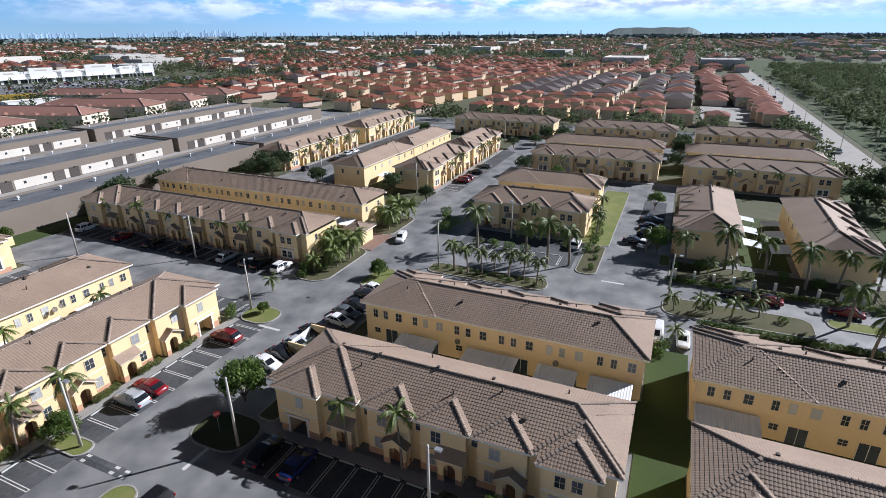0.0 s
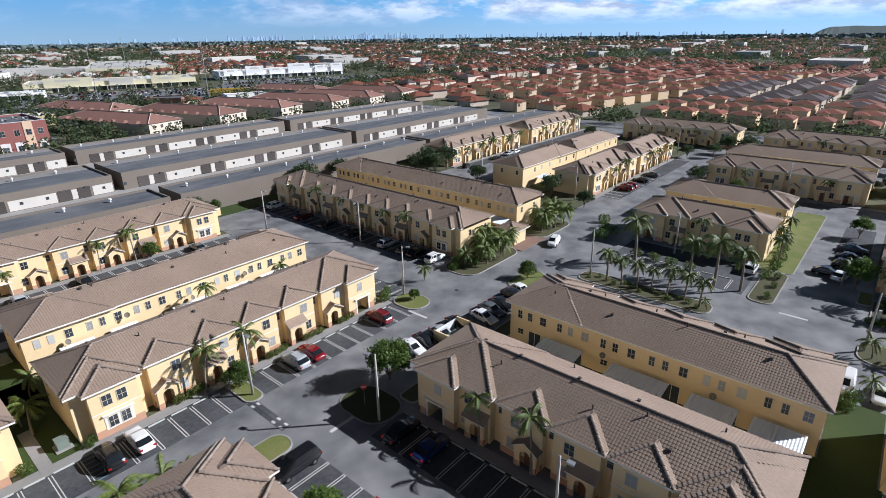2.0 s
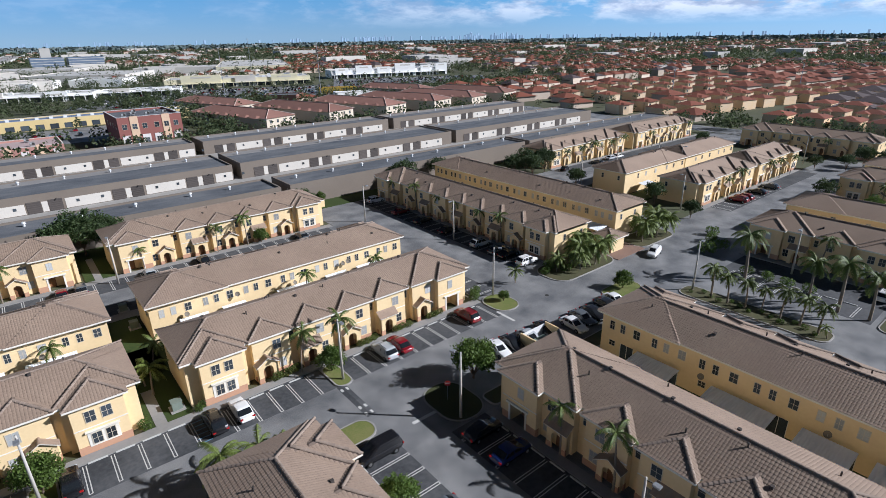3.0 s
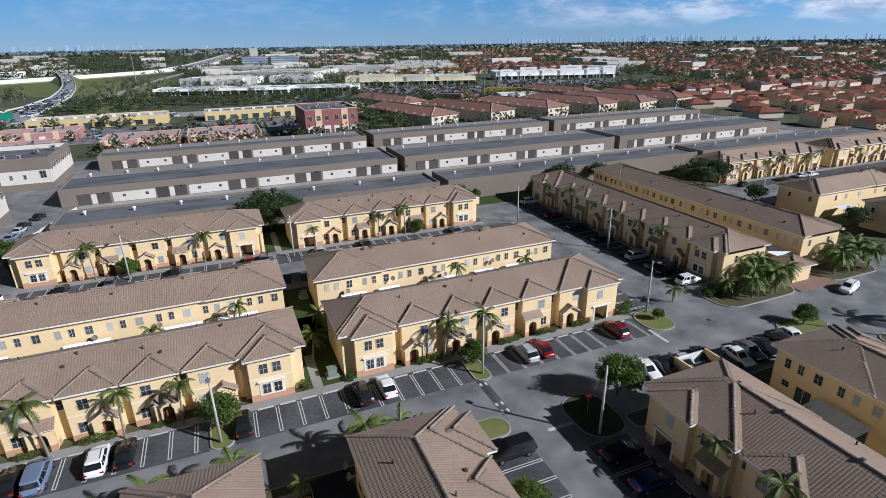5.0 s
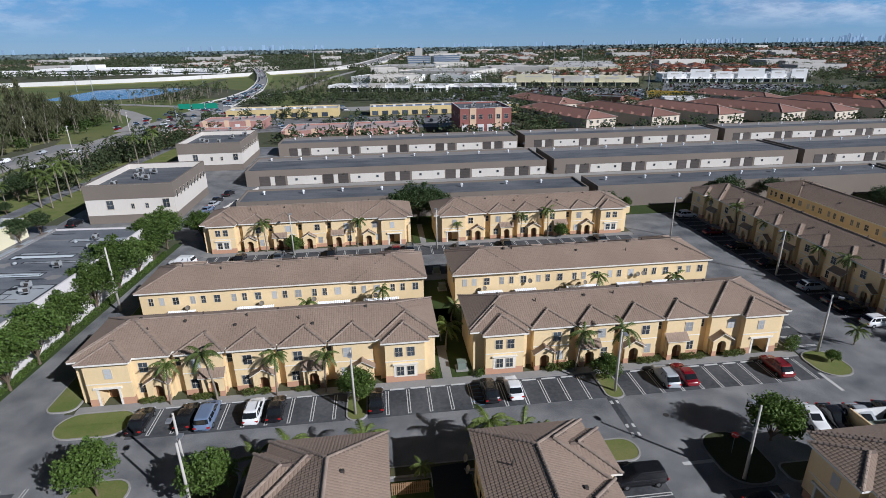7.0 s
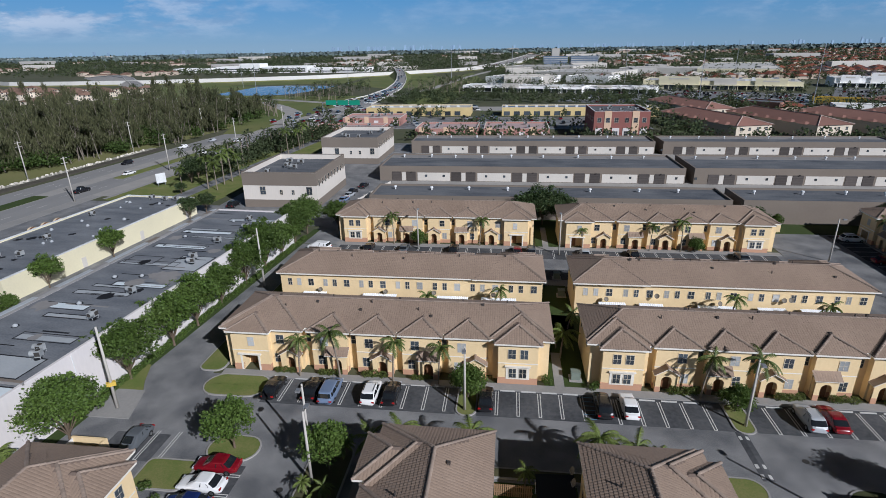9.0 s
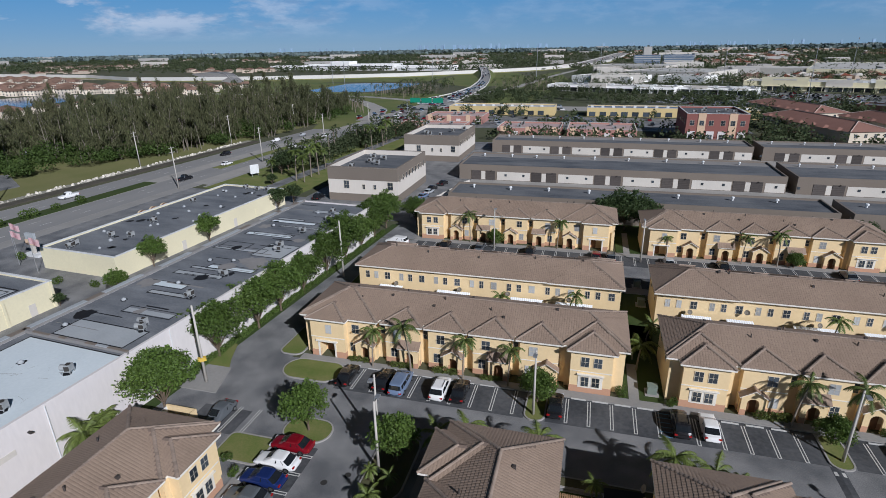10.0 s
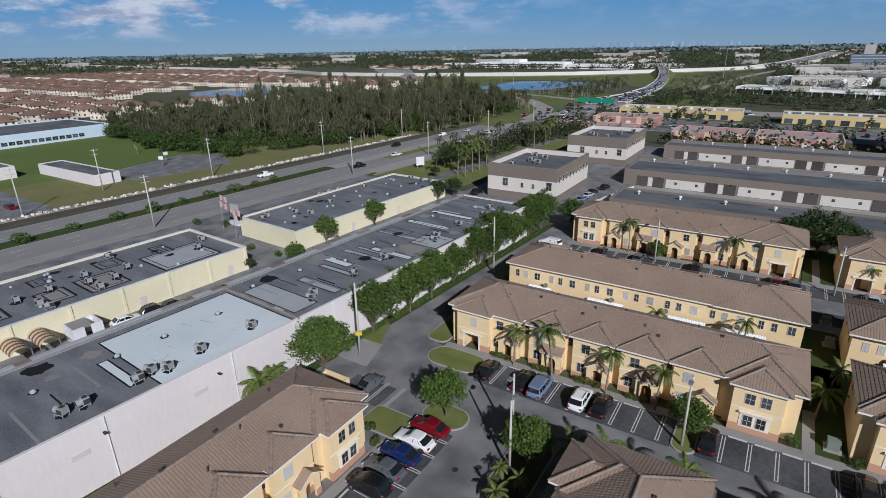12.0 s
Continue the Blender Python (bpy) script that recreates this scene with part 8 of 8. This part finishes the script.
for n_, a, mat in (("post", (-14.2, -13.8, -0.2, 0.2, 0, 7.4), METAL), ("post", (13.8, 14.2, -0.2, 0.2, 0, 7.4), METAL), ("truss", (-14, 14, -0.3, 0.3, 6.6, 7.4), METAL)) + tuple(("sign_panel", (x, x + 7.2, -0.45, -0.32, 5.4, 8.4), None) for x in (-11.5, -3.6, 4.3)):
    q = MB()
    q.box(*a)
    part(n_, q, mat or material("sign_green", (0.02, 0.26, 0.16), 0.5, (0.02, 0.22, 0.14), 1.0), gs)

# lakes
for pts, lab in (([(-300, 500), (-262, 476), (-232, 484), (-207, 508), (-197, 556), (-196, 618), (-262, 628), (-312, 600)], "blue lake beside the highway"), ([(-535, 350), (-500, 325), (-462, 313), (-436, 332), (-450, 390), (-500, 440), (-530, 455), (-545, 400)], "pond among brown-roofed houses"), ):
    q = MB()
    q.prism(pts, -0.2, 0.03)
    solid("lake", q, WATER, lab, "lake", kind="structure")
for z_, pts in enumerate(([(-190, 640), (-125, 560), (-60, 640), (-120, 860), (-200, 840)], [(-80, 400), (-50, 400), (-30, 640), (-60, 900), (-110, 640)], [(-340, 640), (-200, 660), (-210, 830), (-420, 760)], [(-240, 335), (-158, 300), (-146, 262), (-134, 262), (-122, 480), (-200, 486), (-330, 505), (-400, 480)], [(-285, 480), (-410, 480), (-420, 760), (-340, 640), (-288, 610)])):
    q = MB()
    q.prism(pts, -0.2, 0.02 + 0.04 * z_)
    solid("meadow", q, VERGEGRASS, "green open verge beside the highway", "meadow", kind="structure")
q = MB()
q.prism([(-2300, 920), (-1256, 760), (-800, 700), (-700, 690), (-700, 712), (-800, 734), (-1256, 800), (-2300, 960)], -0.2, 0.04)
solid("bare_ground", q, material("tan_bare_ground", (0.38, 0.32, 0.24), 0.95, (0.30, 0.25, 0.18), 0.1), "strip of tan bare ground", "ground", kind="structure")

# ---- distant houses, woods and trees ----
def highway_gap(x, y):
    """Distance of a place from the highway's line."""
    best = 1e9
    for (xa, ya), (xb, yb) in zip(HIGHWAY, HIGHWAY[1:]):
        dx, dy = xb - xa, yb - ya
        f = min(1, max(0, ((x - xa) * dx + (y - ya) * dy) / (dx * dx + dy * dy)))
        best = min(best, math.hypot(x - xa - dx * f, y - ya - dy * f))
    return best


def free(x, y):
    """Whether a distant house or tree may stand here."""
    if -52 < x < 240 and -62 < y < 232:
        return False
    u = x + 51.4 + (y - 42.5) * -0.0667
    if -122 < u < -16 and y < 600:
        return False
    if -16 <= u < 8 and y < 250:
        return False
    if y < -50 and y > -240 and 0 < x < 900:
        return False
    if 25 < x < 435 and 385 < y < 640:
        return False
    if -130 < x < 70 and 245 < y < 395:
        return False
    if 85 < x < 275 and 235 < y < 335:
        return False
    if 240 < x < 640 and -52 < y < 305:
        return False
    if -400 < x < -118 and 40 < y < 480:
        return False
    if -390 < x < -30 and 470 < y < 900:
        return False
    if -1250 < x < -400 and 120 < y < 860:
        return False
    if -180 < x < -20 and 590 < y < 1000 and abs(x + 129 + (y - 630) * 0.19) < 16:
        return False
    if -60 < x < 280 and 380 < y < 640 or 50 < x < 180 and 1090 < y < 1200:
        return False
    return highway_gap(x, y) > 34


rf2 = random.Random(123)
hm = MB()
count = 0
while count < 5600:
    r = 240 * math.exp(rf2.random() ** 0.85 * math.log(3600 / 240))
    az = radians(rf2.uniform(-76, 112))
    x, y = r * math.sin(az), r * math.cos(az)
    g_ = 15 if r < 900 else 22
    x, y = round(x / g_) * g_ + rf2.uniform(-2, 2), round(y / (g_ * 1.7)) * g_ * 1.7 + rf2.uniform(-2, 2)
    if not free(x, y):
        continue
    deg = math.degrees(az)
    if noise.noise((x / 260, y / 260, 3)) < (-0.12 if deg > 24 else 0.12 if deg > 8 else 0.26) or deg < 8 and rf2.random() < 0.35:
        continue
    count += 1
    if deg < -20:
        roof = 1
    elif deg > 22:
        roof = 2 if rf2.random() < 0.8 else 3
    else:
        roof = rf2.choice((1, 2, 4))
    s = rf2.uniform(0.85, 1.3) * (1 if r < 1500 else 1.4)
    hip_mesh(hm, x, y, 12 * s, 10 * s, 0, rf2.choice((3.2, 5.6)), 2.4, rf2.choice((0, math.pi / 2)) + 0.05, roof=roof, wall=0)
for j in range(27):
    for i in range(48):
        x, y = -378 - i * 15.6 + rf2.uniform(-1.5, 1.5) + (j % 2) * 5, 125 + j * 30 + rf2.uniform(-1.5, 1.5) + (9 if i % 2 else 0)
        if (x + 468) ** 2 / 98 ** 2 + (y - 362) ** 2 / 98 ** 2 < 1.0 or j % 5 == 4 and i % 9 or highway_gap(x, y) < 70 or y > 760 + (-x - 800) * 0.15 or x > -640 and y > 560:
            continue
        w_, d_ = rf2.uniform(12.5, 14.6), rf2.uniform(10, 12)
        hip_mesh(hm, x, y, w_, d_, 0, 4.9, 2.4, 0.1, roof=1, wall=5)
        if x > -760:
            for fx_ in (-0.32, 0.0, 0.32):
                for z in (0.8, 3.6):
                    for px, py, qx, qy in ((fx_ * w_ - 0.7, -d_ / 2 - 0.05, fx_ * w_ + 0.7, -d_ / 2 - 0.05), (w_ / 2 + 0.05, fx_ * d_ - 0.6, w_ / 2 + 0.05, fx_ * d_ + 0.6)):
                        ca_, sa_ = math.cos(0.1), math.sin(0.1)
                        A_, B_ = (x + px * ca_ - py * sa_, y + px * sa_ + py * ca_), (x + qx * ca_ - qy * sa_, y + qx * sa_ + qy * ca_)
                        hm.poly([(*A_, z), (*B_, z), (*B_, z + 1.4), (*A_, z + 1.4)], 6)
for j in range(14):
    for i in range(26):
        x, y = 250 + i * 17.5 + rf2.uniform(-1.5, 1.5), -34 + j * 24 + rf2.uniform(-1.5, 1.5) - i * 1.5
        if any((x - p_) ** 2 + (y - q_) ** 2 < 220 for p_, q_, _ in spots) or rf2.random() < 0.12 or y < -26 or x < 262 or 318 < x < 545 and y < 114 or x < 348 and y < -6:
            continue
        hip_mesh(hm, x, y, rf2.uniform(13.5, 16), rf2.uniform(12, 14), 0, rf2.choice((3.0, 3.2, 5.2)), 2.5, -0.2, over=0.9, roof=2, wall=0)
for i in range(11):
    for y_ in (-17, -34):
        hip_mesh(hm, 356 + i * 17 + rf2.uniform(-1, 1), y_ + rf2.uniform(-1, 1), 14.5, 12.5, 0, rf2.choice((3.2, 5.2)), 2.5, 0.02, roof=2, wall=0, over=0.9)
for k in range(9):
    for y_ in (3, 21, 45, 63, 84, 101):
        hip_mesh(hm, 338 + k * 22.5 + rf2.uniform(-1.5, 1.5), y_ + rf2.uniform(-1, 1), rf2.uniform(13.5, 15.5), rf2.uniform(14.5, 16.5), 0, rf2.choice((3.6, 4.8)), 2.6, -0.03, over=0.8, roof=rf2.choice((2, 3, 3)), wall=0)
solid("distant_houses", hm, [PINKWALL, BROWNTILE, REDTILE, DARKTILE, WARE_LIGHT, CREAMFAR, GLASS], "thousands of small distant houses with tiled roofs", "houses", kind="stuff")
# pale commercial boxes with a sunk roof
COMMERCIAL = []
for mat in (WHITEFAR, WHITEFAR, WARE_LIGHT):
    q = MB()
    q.v = [(-0.5, -0.5, 0), (0.5, -0.5, 0), (0.5, 0.5, 0), (-0.5, 0.5, 0), (-0.5, -0.5, 1), (0.5, -0.5, 1), (0.5, 0.5, 1), (-0.5, 0.5, 1), (-0.48, -0.47, 1), (0.48, -0.47, 1), (0.48, 0.47, 1), (-0.48, 0.47, 1), (-0.48, -0.47, 0.93), (0.48, -0.47, 0.93), (0.48, 0.47, 0.93), (-0.48, 0.47, 0.93)]
    for a in (0, 4, 8):
        q.f += [(a + i, a + (i + 1) % 4, a + 4 + (i + 1) % 4, a + 4 + i) for i in range(4)]
    q.f.append((12, 13, 14, 15))
    q.m = [0] * len(q.f)
    COMMERCIAL.append(q.mesh("commercial_building", [mat]))
for k in range(150):
    r = 500 * math.exp(rf2.random() * math.log(4500 / 500))
    az = radians(rf2.uniform(-74, 110))
    x, y = r * math.sin(az), r * math.cos(az)
    if not free(x, y):
        continue
    w, d, h = rf2.uniform(20, 90) * (0.6 + r / 3000), rf2.uniform(15, 50), rf2.uniform(5, 10) * (1 + r / 5000)
    b_ = solid("commercial_building", COMMERCIAL[k % 3], [], "pale flat-roofed distant commercial building", "building", pose(x, y, 0) @ Matrix.Diagonal((w, d, h, 1)), group="distant commercial buildings")


def leaf_clump(mb, rnd, x, y, z0, r, h, n, size):
    for _ in range(n):
        az, q = rnd.uniform(0, 6.283), math.sqrt(rnd.random())
        zz = z0 + h * (0.25 + 0.75 * rnd.random() * (1.1 - 0.5 * q))
        p = Vector((x + math.cos(az) * q * r, y + math.sin(az) * q * r, zz))
        u = Vector((rnd.uniform(-1, 1), rnd.uniform(-1, 1), rnd.uniform(-0.6, 0.6))).normalized() * size * rnd.uniform(0.6, 1.3)
        w = u.cross(Vector((rnd.uniform(-1, 1), rnd.uniform(-1, 1), rnd.uniform(-1, 1)))).normalized() * size * 0.45
        mb.poly([p - u * 0.5, p + w, p + u * 0.5, p - w])


tm = MB()
count = 0
while count < 19000:
    r = 235 * math.exp(rf2.random() ** 0.9 * math.log(4300 / 235))
    az = radians(112 - 188 * rf2.random() ** 0.85)
    x, y = r * math.sin(az), r * math.cos(az)
    if not free(x, y) or noise.noise((x / 120, y / 120, 9)) < -0.25:
        continue
    count += 1
    k = 1 + r / 1800
    leaf_clump(tm, rf2, x, y, 0, rf2.uniform(1.6, 3.8) * k, rf2.uniform(4, 8.5) * min(k, 1.5), 30 if r < 900 else 16, (1.1 if r < 900 else 1.6) * k)
for k in range(260):
    v = (LOT if k % 3 else LOT2) @ Vector((rf2.uniform(-60, 150), rf2.choice((-26, 10, 46, 82, 106)) + rf2.uniform(-2, 2), 0))
    leaf_clump(tm, rf2, v.x, v.y, 0, rf2.uniform(1.3, 2.6), rf2.uniform(4, 7), 40, 0.9)
for k in range(160):
    v = pose(-40, 570, 0, 0, 0, -25) @ Vector((rf2.uniform(-20, 200), rf2.uniform(0, 160), 0))
    leaf_clump(tm, rf2, v.x, v.y, 0, rf2.uniform(2, 4.5), rf2.uniform(6, 11), 60, 1.1)
for k in range(240):
    v = pose(-46, 532, 0, 0, 0, -29) @ Vector((rf2.uniform(-20, 170), rf2.choice((-8, -22, -48, -70, 30)) + rf2.uniform(-3, 3), 0))
    leaf_clump(tm, rf2, v.x, v.y, 0, rf2.uniform(1.8, 3.6), rf2.uniform(4.5, 8), 60, 0.9)
for k in range(230):
    x, y = rf2.uniform(245, 640), rf2.uniform(-30, 300)
    leaf_clump(tm, rf2, x, y, 0, rf2.uniform(1.2, 2.6), rf2.uniform(4, 7.5), 45, 0.8)
for x0, x1, y0, y1, n_ in ((-120, 65, 238, 247, 13), (-125, 70, 278, 290, 22), (-120, 90, 322, 334, 13), (85, 275, 233, 240, 26), (90, 270, 330, 345, 40), (85, 275, 285, 330, 30), (110, 600, -78, -70, 150), (110, 760, -220, -80, 1500), (112, 280, -46, -42, 30), (215, 262, -44, -36, 16), (238, 262, -20, 130, 70), (-104, -92, 165, 330, 26), (-98, -50, 395, 470, 40), (-60, 120, 392, 440, 60)):
    for k in range(n_):
        leaf_clump(tm, rf2, rf2.uniform(x0, x1), rf2.uniform(y0, y1), 0, rf2.uniform(2, 4), rf2.uniform(5, 9), 55, 1.2)
for k in range(70):
    f = rf2.random()
    leaf_clump(tm, rf2, -113 + 20 * f + rf2.uniform(-2, 11), 168 + 88 * f + rf2.uniform(-4, 4), 0, rf2.uniform(2, 3.6), rf2.uniform(5, 9), 150, 0.75)
for k in range(420):
    x, y = rf2.uniform(-230, -20), rf2.uniform(400, 900)
    mid_ = -117 - max(0, y - 520) * 0.16
    if abs(x - mid_) < 22 or x < -185 and 470 < y < 650 or y > 640 and x < mid_ or y > 700 or highway_gap(x, y) < 30 or x > -60 and y > 470:
        continue
    if noise.noise((x / 60, y / 60, 5)) > -0.05:
        leaf_clump(tm, rf2, x, y, 0, rf2.uniform(2, 4), rf2.uniform(4.5, 8), 45, 1.2)
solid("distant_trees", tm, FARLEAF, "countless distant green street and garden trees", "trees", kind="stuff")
# leaf colour greyed and paled to imitate the haze of distance
HAZEWOOD = material("hazed_far_wood_leaf", (0.10, 0.135, 0.125), 0.9, (0.13, 0.16, 0.16), 0.02, 0.2, 1.0, island=0.25)
# palms along the slip road and beside the arterial
pm_, pt_ = MB(), MB()
for k in range(200):
    if k < 26:
        f = rf2.random()
        x, y = -152 - 36 * f + rf2.uniform(-7, 7), 332 + 70 * f
    elif k < 90:
        x, y = rf2.uniform(-195, -140), rf2.uniform(432, 545)
    elif k < 170:
        x, y = rf2.uniform(-100, -42), rf2.uniform(480, 660)
    else:
        f = rf2.random()
        x, y = -112 + 20 * f + rf2.uniform(-3, 10), 168 + 90 * f
    h = rf2.uniform(6.5, 10)
    pt_.tube((x, y, 0), (x + rf2.uniform(-0.4, 0.4), y, h), 0.2, 0.13, 5, caps=False)
    for i in range(13):
        az, lift = i * 2.4 + rf2.uniform(-0.2, 0.2), rf2.uniform(-0.5, 0.9)
        p = Vector((x, y, h))
        d = Vector((math.cos(az) * math.cos(lift), math.sin(az) * math.cos(lift), math.sin(lift)))
        sd = Vector((-math.sin(az), math.cos(az), 0)) * 0.35
        m1 = p + d * 1.5
        e = m1 + (d - Vector((0, 0, 0.7))) * 1.3
        pm_.poly([p, m1 + sd, e, m1 - sd])
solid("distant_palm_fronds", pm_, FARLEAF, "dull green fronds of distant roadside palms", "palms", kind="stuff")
solid("distant_palm_trunks", pt_, PALMBARK, "grey trunks of distant roadside palms", "palms", kind="stuff")
# rim of woods towards the horizon
hm2 = MB()
for k in range(3600):
    az = radians(rf2.uniform(-80, 115))
    r = rf2.uniform(2900, 4850)
    leaf_clump(hm2, rf2, r * math.sin(az), r * math.cos(az), 0, rf2.uniform(20, 60), rf2.uniform(9, 17), 9, 20)
solid("horizon_woods", hm2, HAZEWOOD, "woods along the flat horizon, haze put into their colour", "woods", kind="stuff")

# ---- casuarina wood beyond the road ----
wm, wt = MB(), MB()
LEAF_WOOD = material("wood_leaf", (0.062, 0.078, 0.032), 0.8, (0.115, 0.11, 0.055), 0.1, 0.8, 1.0, island=0.4)
leafy(LEAF_WOOD, 0.3)
LEAF_BUSH = leafy(material("thicket_leaf", (0.045, 0.085, 0.018), 0.7, (0.085, 0.125, 0.03), 0.1, 0.8, 1.0, island=0.35))
rw = random.Random(31)
WOOD = [(-312, 150), (-244, 138), (-206, 152), (-182, 167), (-167, 185), (-158, 207), (-151, 236), (-147, 268), (-152, 320), (-168, 350), (-240, 345), (-250, 290), (-285, 235), (-325, 182)]


def inside(x, y, poly):
    """Whether a point lies within a closed outline."""
    odd = False
    for (xa, ya), (xb, yb) in zip(poly, poly[1:] + poly[:1]):
        if (ya > y) != (yb > y) and x < xa + (y - ya) / (yb - ya) * (xb - xa):
            odd = not odd
    return odd


wb = MB()
n_ = 0
while n_ < 520:
    x, y = rw.uniform(-330, -150), rw.uniform(135, 340)
    if not inside(x, y, WOOD):
        continue
    n_ += 1
    west_end = x < -225 and y < 230
    h = rw.uniform(6, 15) if west_end or y > 315 else rw.uniform(10, 26) * (0.95 + 0.35 * noise.noise((x / 25, y / 25, 1)))
    lean = Vector((rw.gauss(0, 1.8), rw.gauss(0, 1.8), h))
    b0_ = Vector((x, y, 0))
    wt.tube(b0_, b0_ + lean, 0.2, 0.04, 5, caps=False)
    for _ in range(6):
        f = rw.uniform(0.3, 0.9)
        p = b0_ + lean * f
        a = rw.uniform(0, 6.28)
        e = p + Vector((math.cos(a), math.sin(a), 0.8)) * rw.uniform(1.2, 2.6)
        wt.tube(p, e, 0.07, 0.03, 4, caps=False)
    bare = rw.random() < 0.48
    limbs = [(rw.uniform(0.15, 0.97), rw.uniform(0, 6.28)) for _ in range(11)]
    for k in range(200 if bare else 640):
        f, a = limbs[k % 11]
        reach = (0.8 + 4.6 * (1 - f)) * rw.random() ** 0.6
        p = b0_ + lean * (f + rw.uniform(-0.03, 0.07)) + Vector((math.cos(a) * reach, math.sin(a) * reach, reach * 0.55))
        p += Vector((rw.gauss(0, 0.55), rw.gauss(0, 0.55), rw.gauss(0, 0.6)))
        uu = Vector((rw.uniform(-0.35, 0.35), rw.uniform(-0.35, 0.35), 1)).normalized() * rw.uniform(0.4, 0.95)
        ww = uu.cross(Vector((rw.uniform(-1, 1), rw.uniform(-1, 1), 0.1))).normalized() * 0.17
        wm.poly([p - uu, p + ww, p + uu, p - ww])
n_ = 0
while n_ < 520:
    x, y = rw.uniform(-330, -150), rw.uniform(135, 340)
    if not inside(x, y, WOOD):
        continue
    n_ += 1
    leaf_clump(wb, rw, x, y, 0, rw.uniform(2.0, 4.2), rw.uniform(3, 9), 150, 0.7)
for a_, b_, n_ in (((-312, 148), (-236, 136), 34), ((-236, 136), (-190, 139), 22), ((-240, 130), (-225, 132), 8), ((-190, 139), (-170, 190), 12)):
    for k in range(n_):
        f = rw.random()
        leaf_clump(wb, rw, a_[0] + (b_[0] - a_[0]) * f + rw.uniform(-4, 4), a_[1] + (b_[1] - a_[1]) * f + rw.uniform(-3, 5), 0, rw.uniform(2.2, 4.6), rw.uniform(4, 8.5), 260, 0.7)
solid("wood_thicket", wb, LEAF_BUSH, "dense green thicket under a thin wood", "woods", kind="stuff")
solid("wood_foliage", wm, LEAF_WOOD, "dull olive foliage of a tall thin wood", "woods", kind="stuff")
solid("wood_trunks", wt, material("pale_bare_trunk", (0.21, 0.185, 0.15), 0.95, (0.14, 0.12, 0.095), 1.0), "pale thin trunks of a scrubby wood", "woods", kind="stuff")

# tall steel mast poles and the far skyline
for x, y, h in ((182, 362, 36), (138, 433, 34), (0, 640, 38), (-60, 560, 36), (260, 700, 40), (-233, 490, 34), (-300, 600, 30), (-190, 640, 30), (120, 620, 34), (330, 180, 18), (420, 140, 18)):
    t = thing("mast", "tall thin grey steel mast", "mast", pose(x, y, 0), group="tall masts")
    q = MB()
    q.tube((0, 0, 0), (0, 0, h), 0.3, 0.15, 8)
    part("shaft", q, METAL, t)
    q = MB()
    q.tube((0, 0, h), (0, 0, h + 1.5), 0.4, 0.4, 6)
    part("antenna_head", q, METAL, t)
lp_ = utility_pole(9.5, 0.12, "grey street pole beside a long straight street")
for k in range(22):
    m = pose(120 + (k // 2) * 36, -53 if k % 2 else -73, 0)
    ob = lp_ if k == 0 else copy_thing(lp_, m)
    ob.matrix_basis = m
    tagged(ob, group="street poles")
TOWER = material("haze_glow_tower", (0.16, 0.22, 0.29), 0.8, (0.13, 0.19, 0.26), 0.05, island=0.3)
tower_ = TOWER.node_tree.nodes["Principled BSDF"]  # far backdrop, made to glow like the low sky in place of haze
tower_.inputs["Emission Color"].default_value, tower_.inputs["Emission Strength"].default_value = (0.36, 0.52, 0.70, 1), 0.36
tb = MB()
for a0, a1, n_, h0, h1 in ((29, 36, 26, 55, 85), (36, 41, 12, 50, 72), (41, 46.5, 44, 60, 118), (46.5, 60, 22, 48, 64), (-18, -5, 44, 55, 88), (0, 28, 34, 46, 62), (60, 80, 20, 46, 62), (-40, -20, 12, 46, 60)):
    for k in range(n_):
        az = radians(rf2.uniform(a0, a1))
        r = rf2.uniform(4700, 4860)
        x, y = r * math.sin(az), r * math.cos(az)
        w, h = rf2.uniform(6, 17), 34 + (rf2.uniform(h0, h1) - 34) * rf2.uniform(0.12, 0.48)
        tb.box(x - w / 2, x + w / 2, y - w / 2, y + w / 2, 0, h)
solid("backdrop_skyline", tb, TOWER, "faint towers of a far city skyline, glowing in place of haze", "backdrop", kind="structure")
md = MB()
for k in range(24):
    a0, a1 = k / 24, (k + 1) / 24
    def rim(a):
        z = 58 * min(1, math.sin(math.pi * min(max(a, 0.001), 0.999)) * 2.2) ** 0.8
        az = radians(82 + 9 * a)
        return Vector((4600 * math.sin(az), 4600 * math.cos(az), z + math.sin(a * 23) * 2))
    p, q_ = rim(a0), rim(a1)
    md.poly([(p.x * 0.96, p.y * 0.96, 0), (q_.x * 0.96, q_.y * 0.96, 0), q_, p])
    md.poly([p, q_, (q_.x * 1.04, q_.y * 1.04, 0), (p.x * 1.04, p.y * 1.04, 0)])
solid("far_mound", md, HAZEWOOD, "long low grassy mound on the horizon, haze put into its colour", "hill", kind="structure")
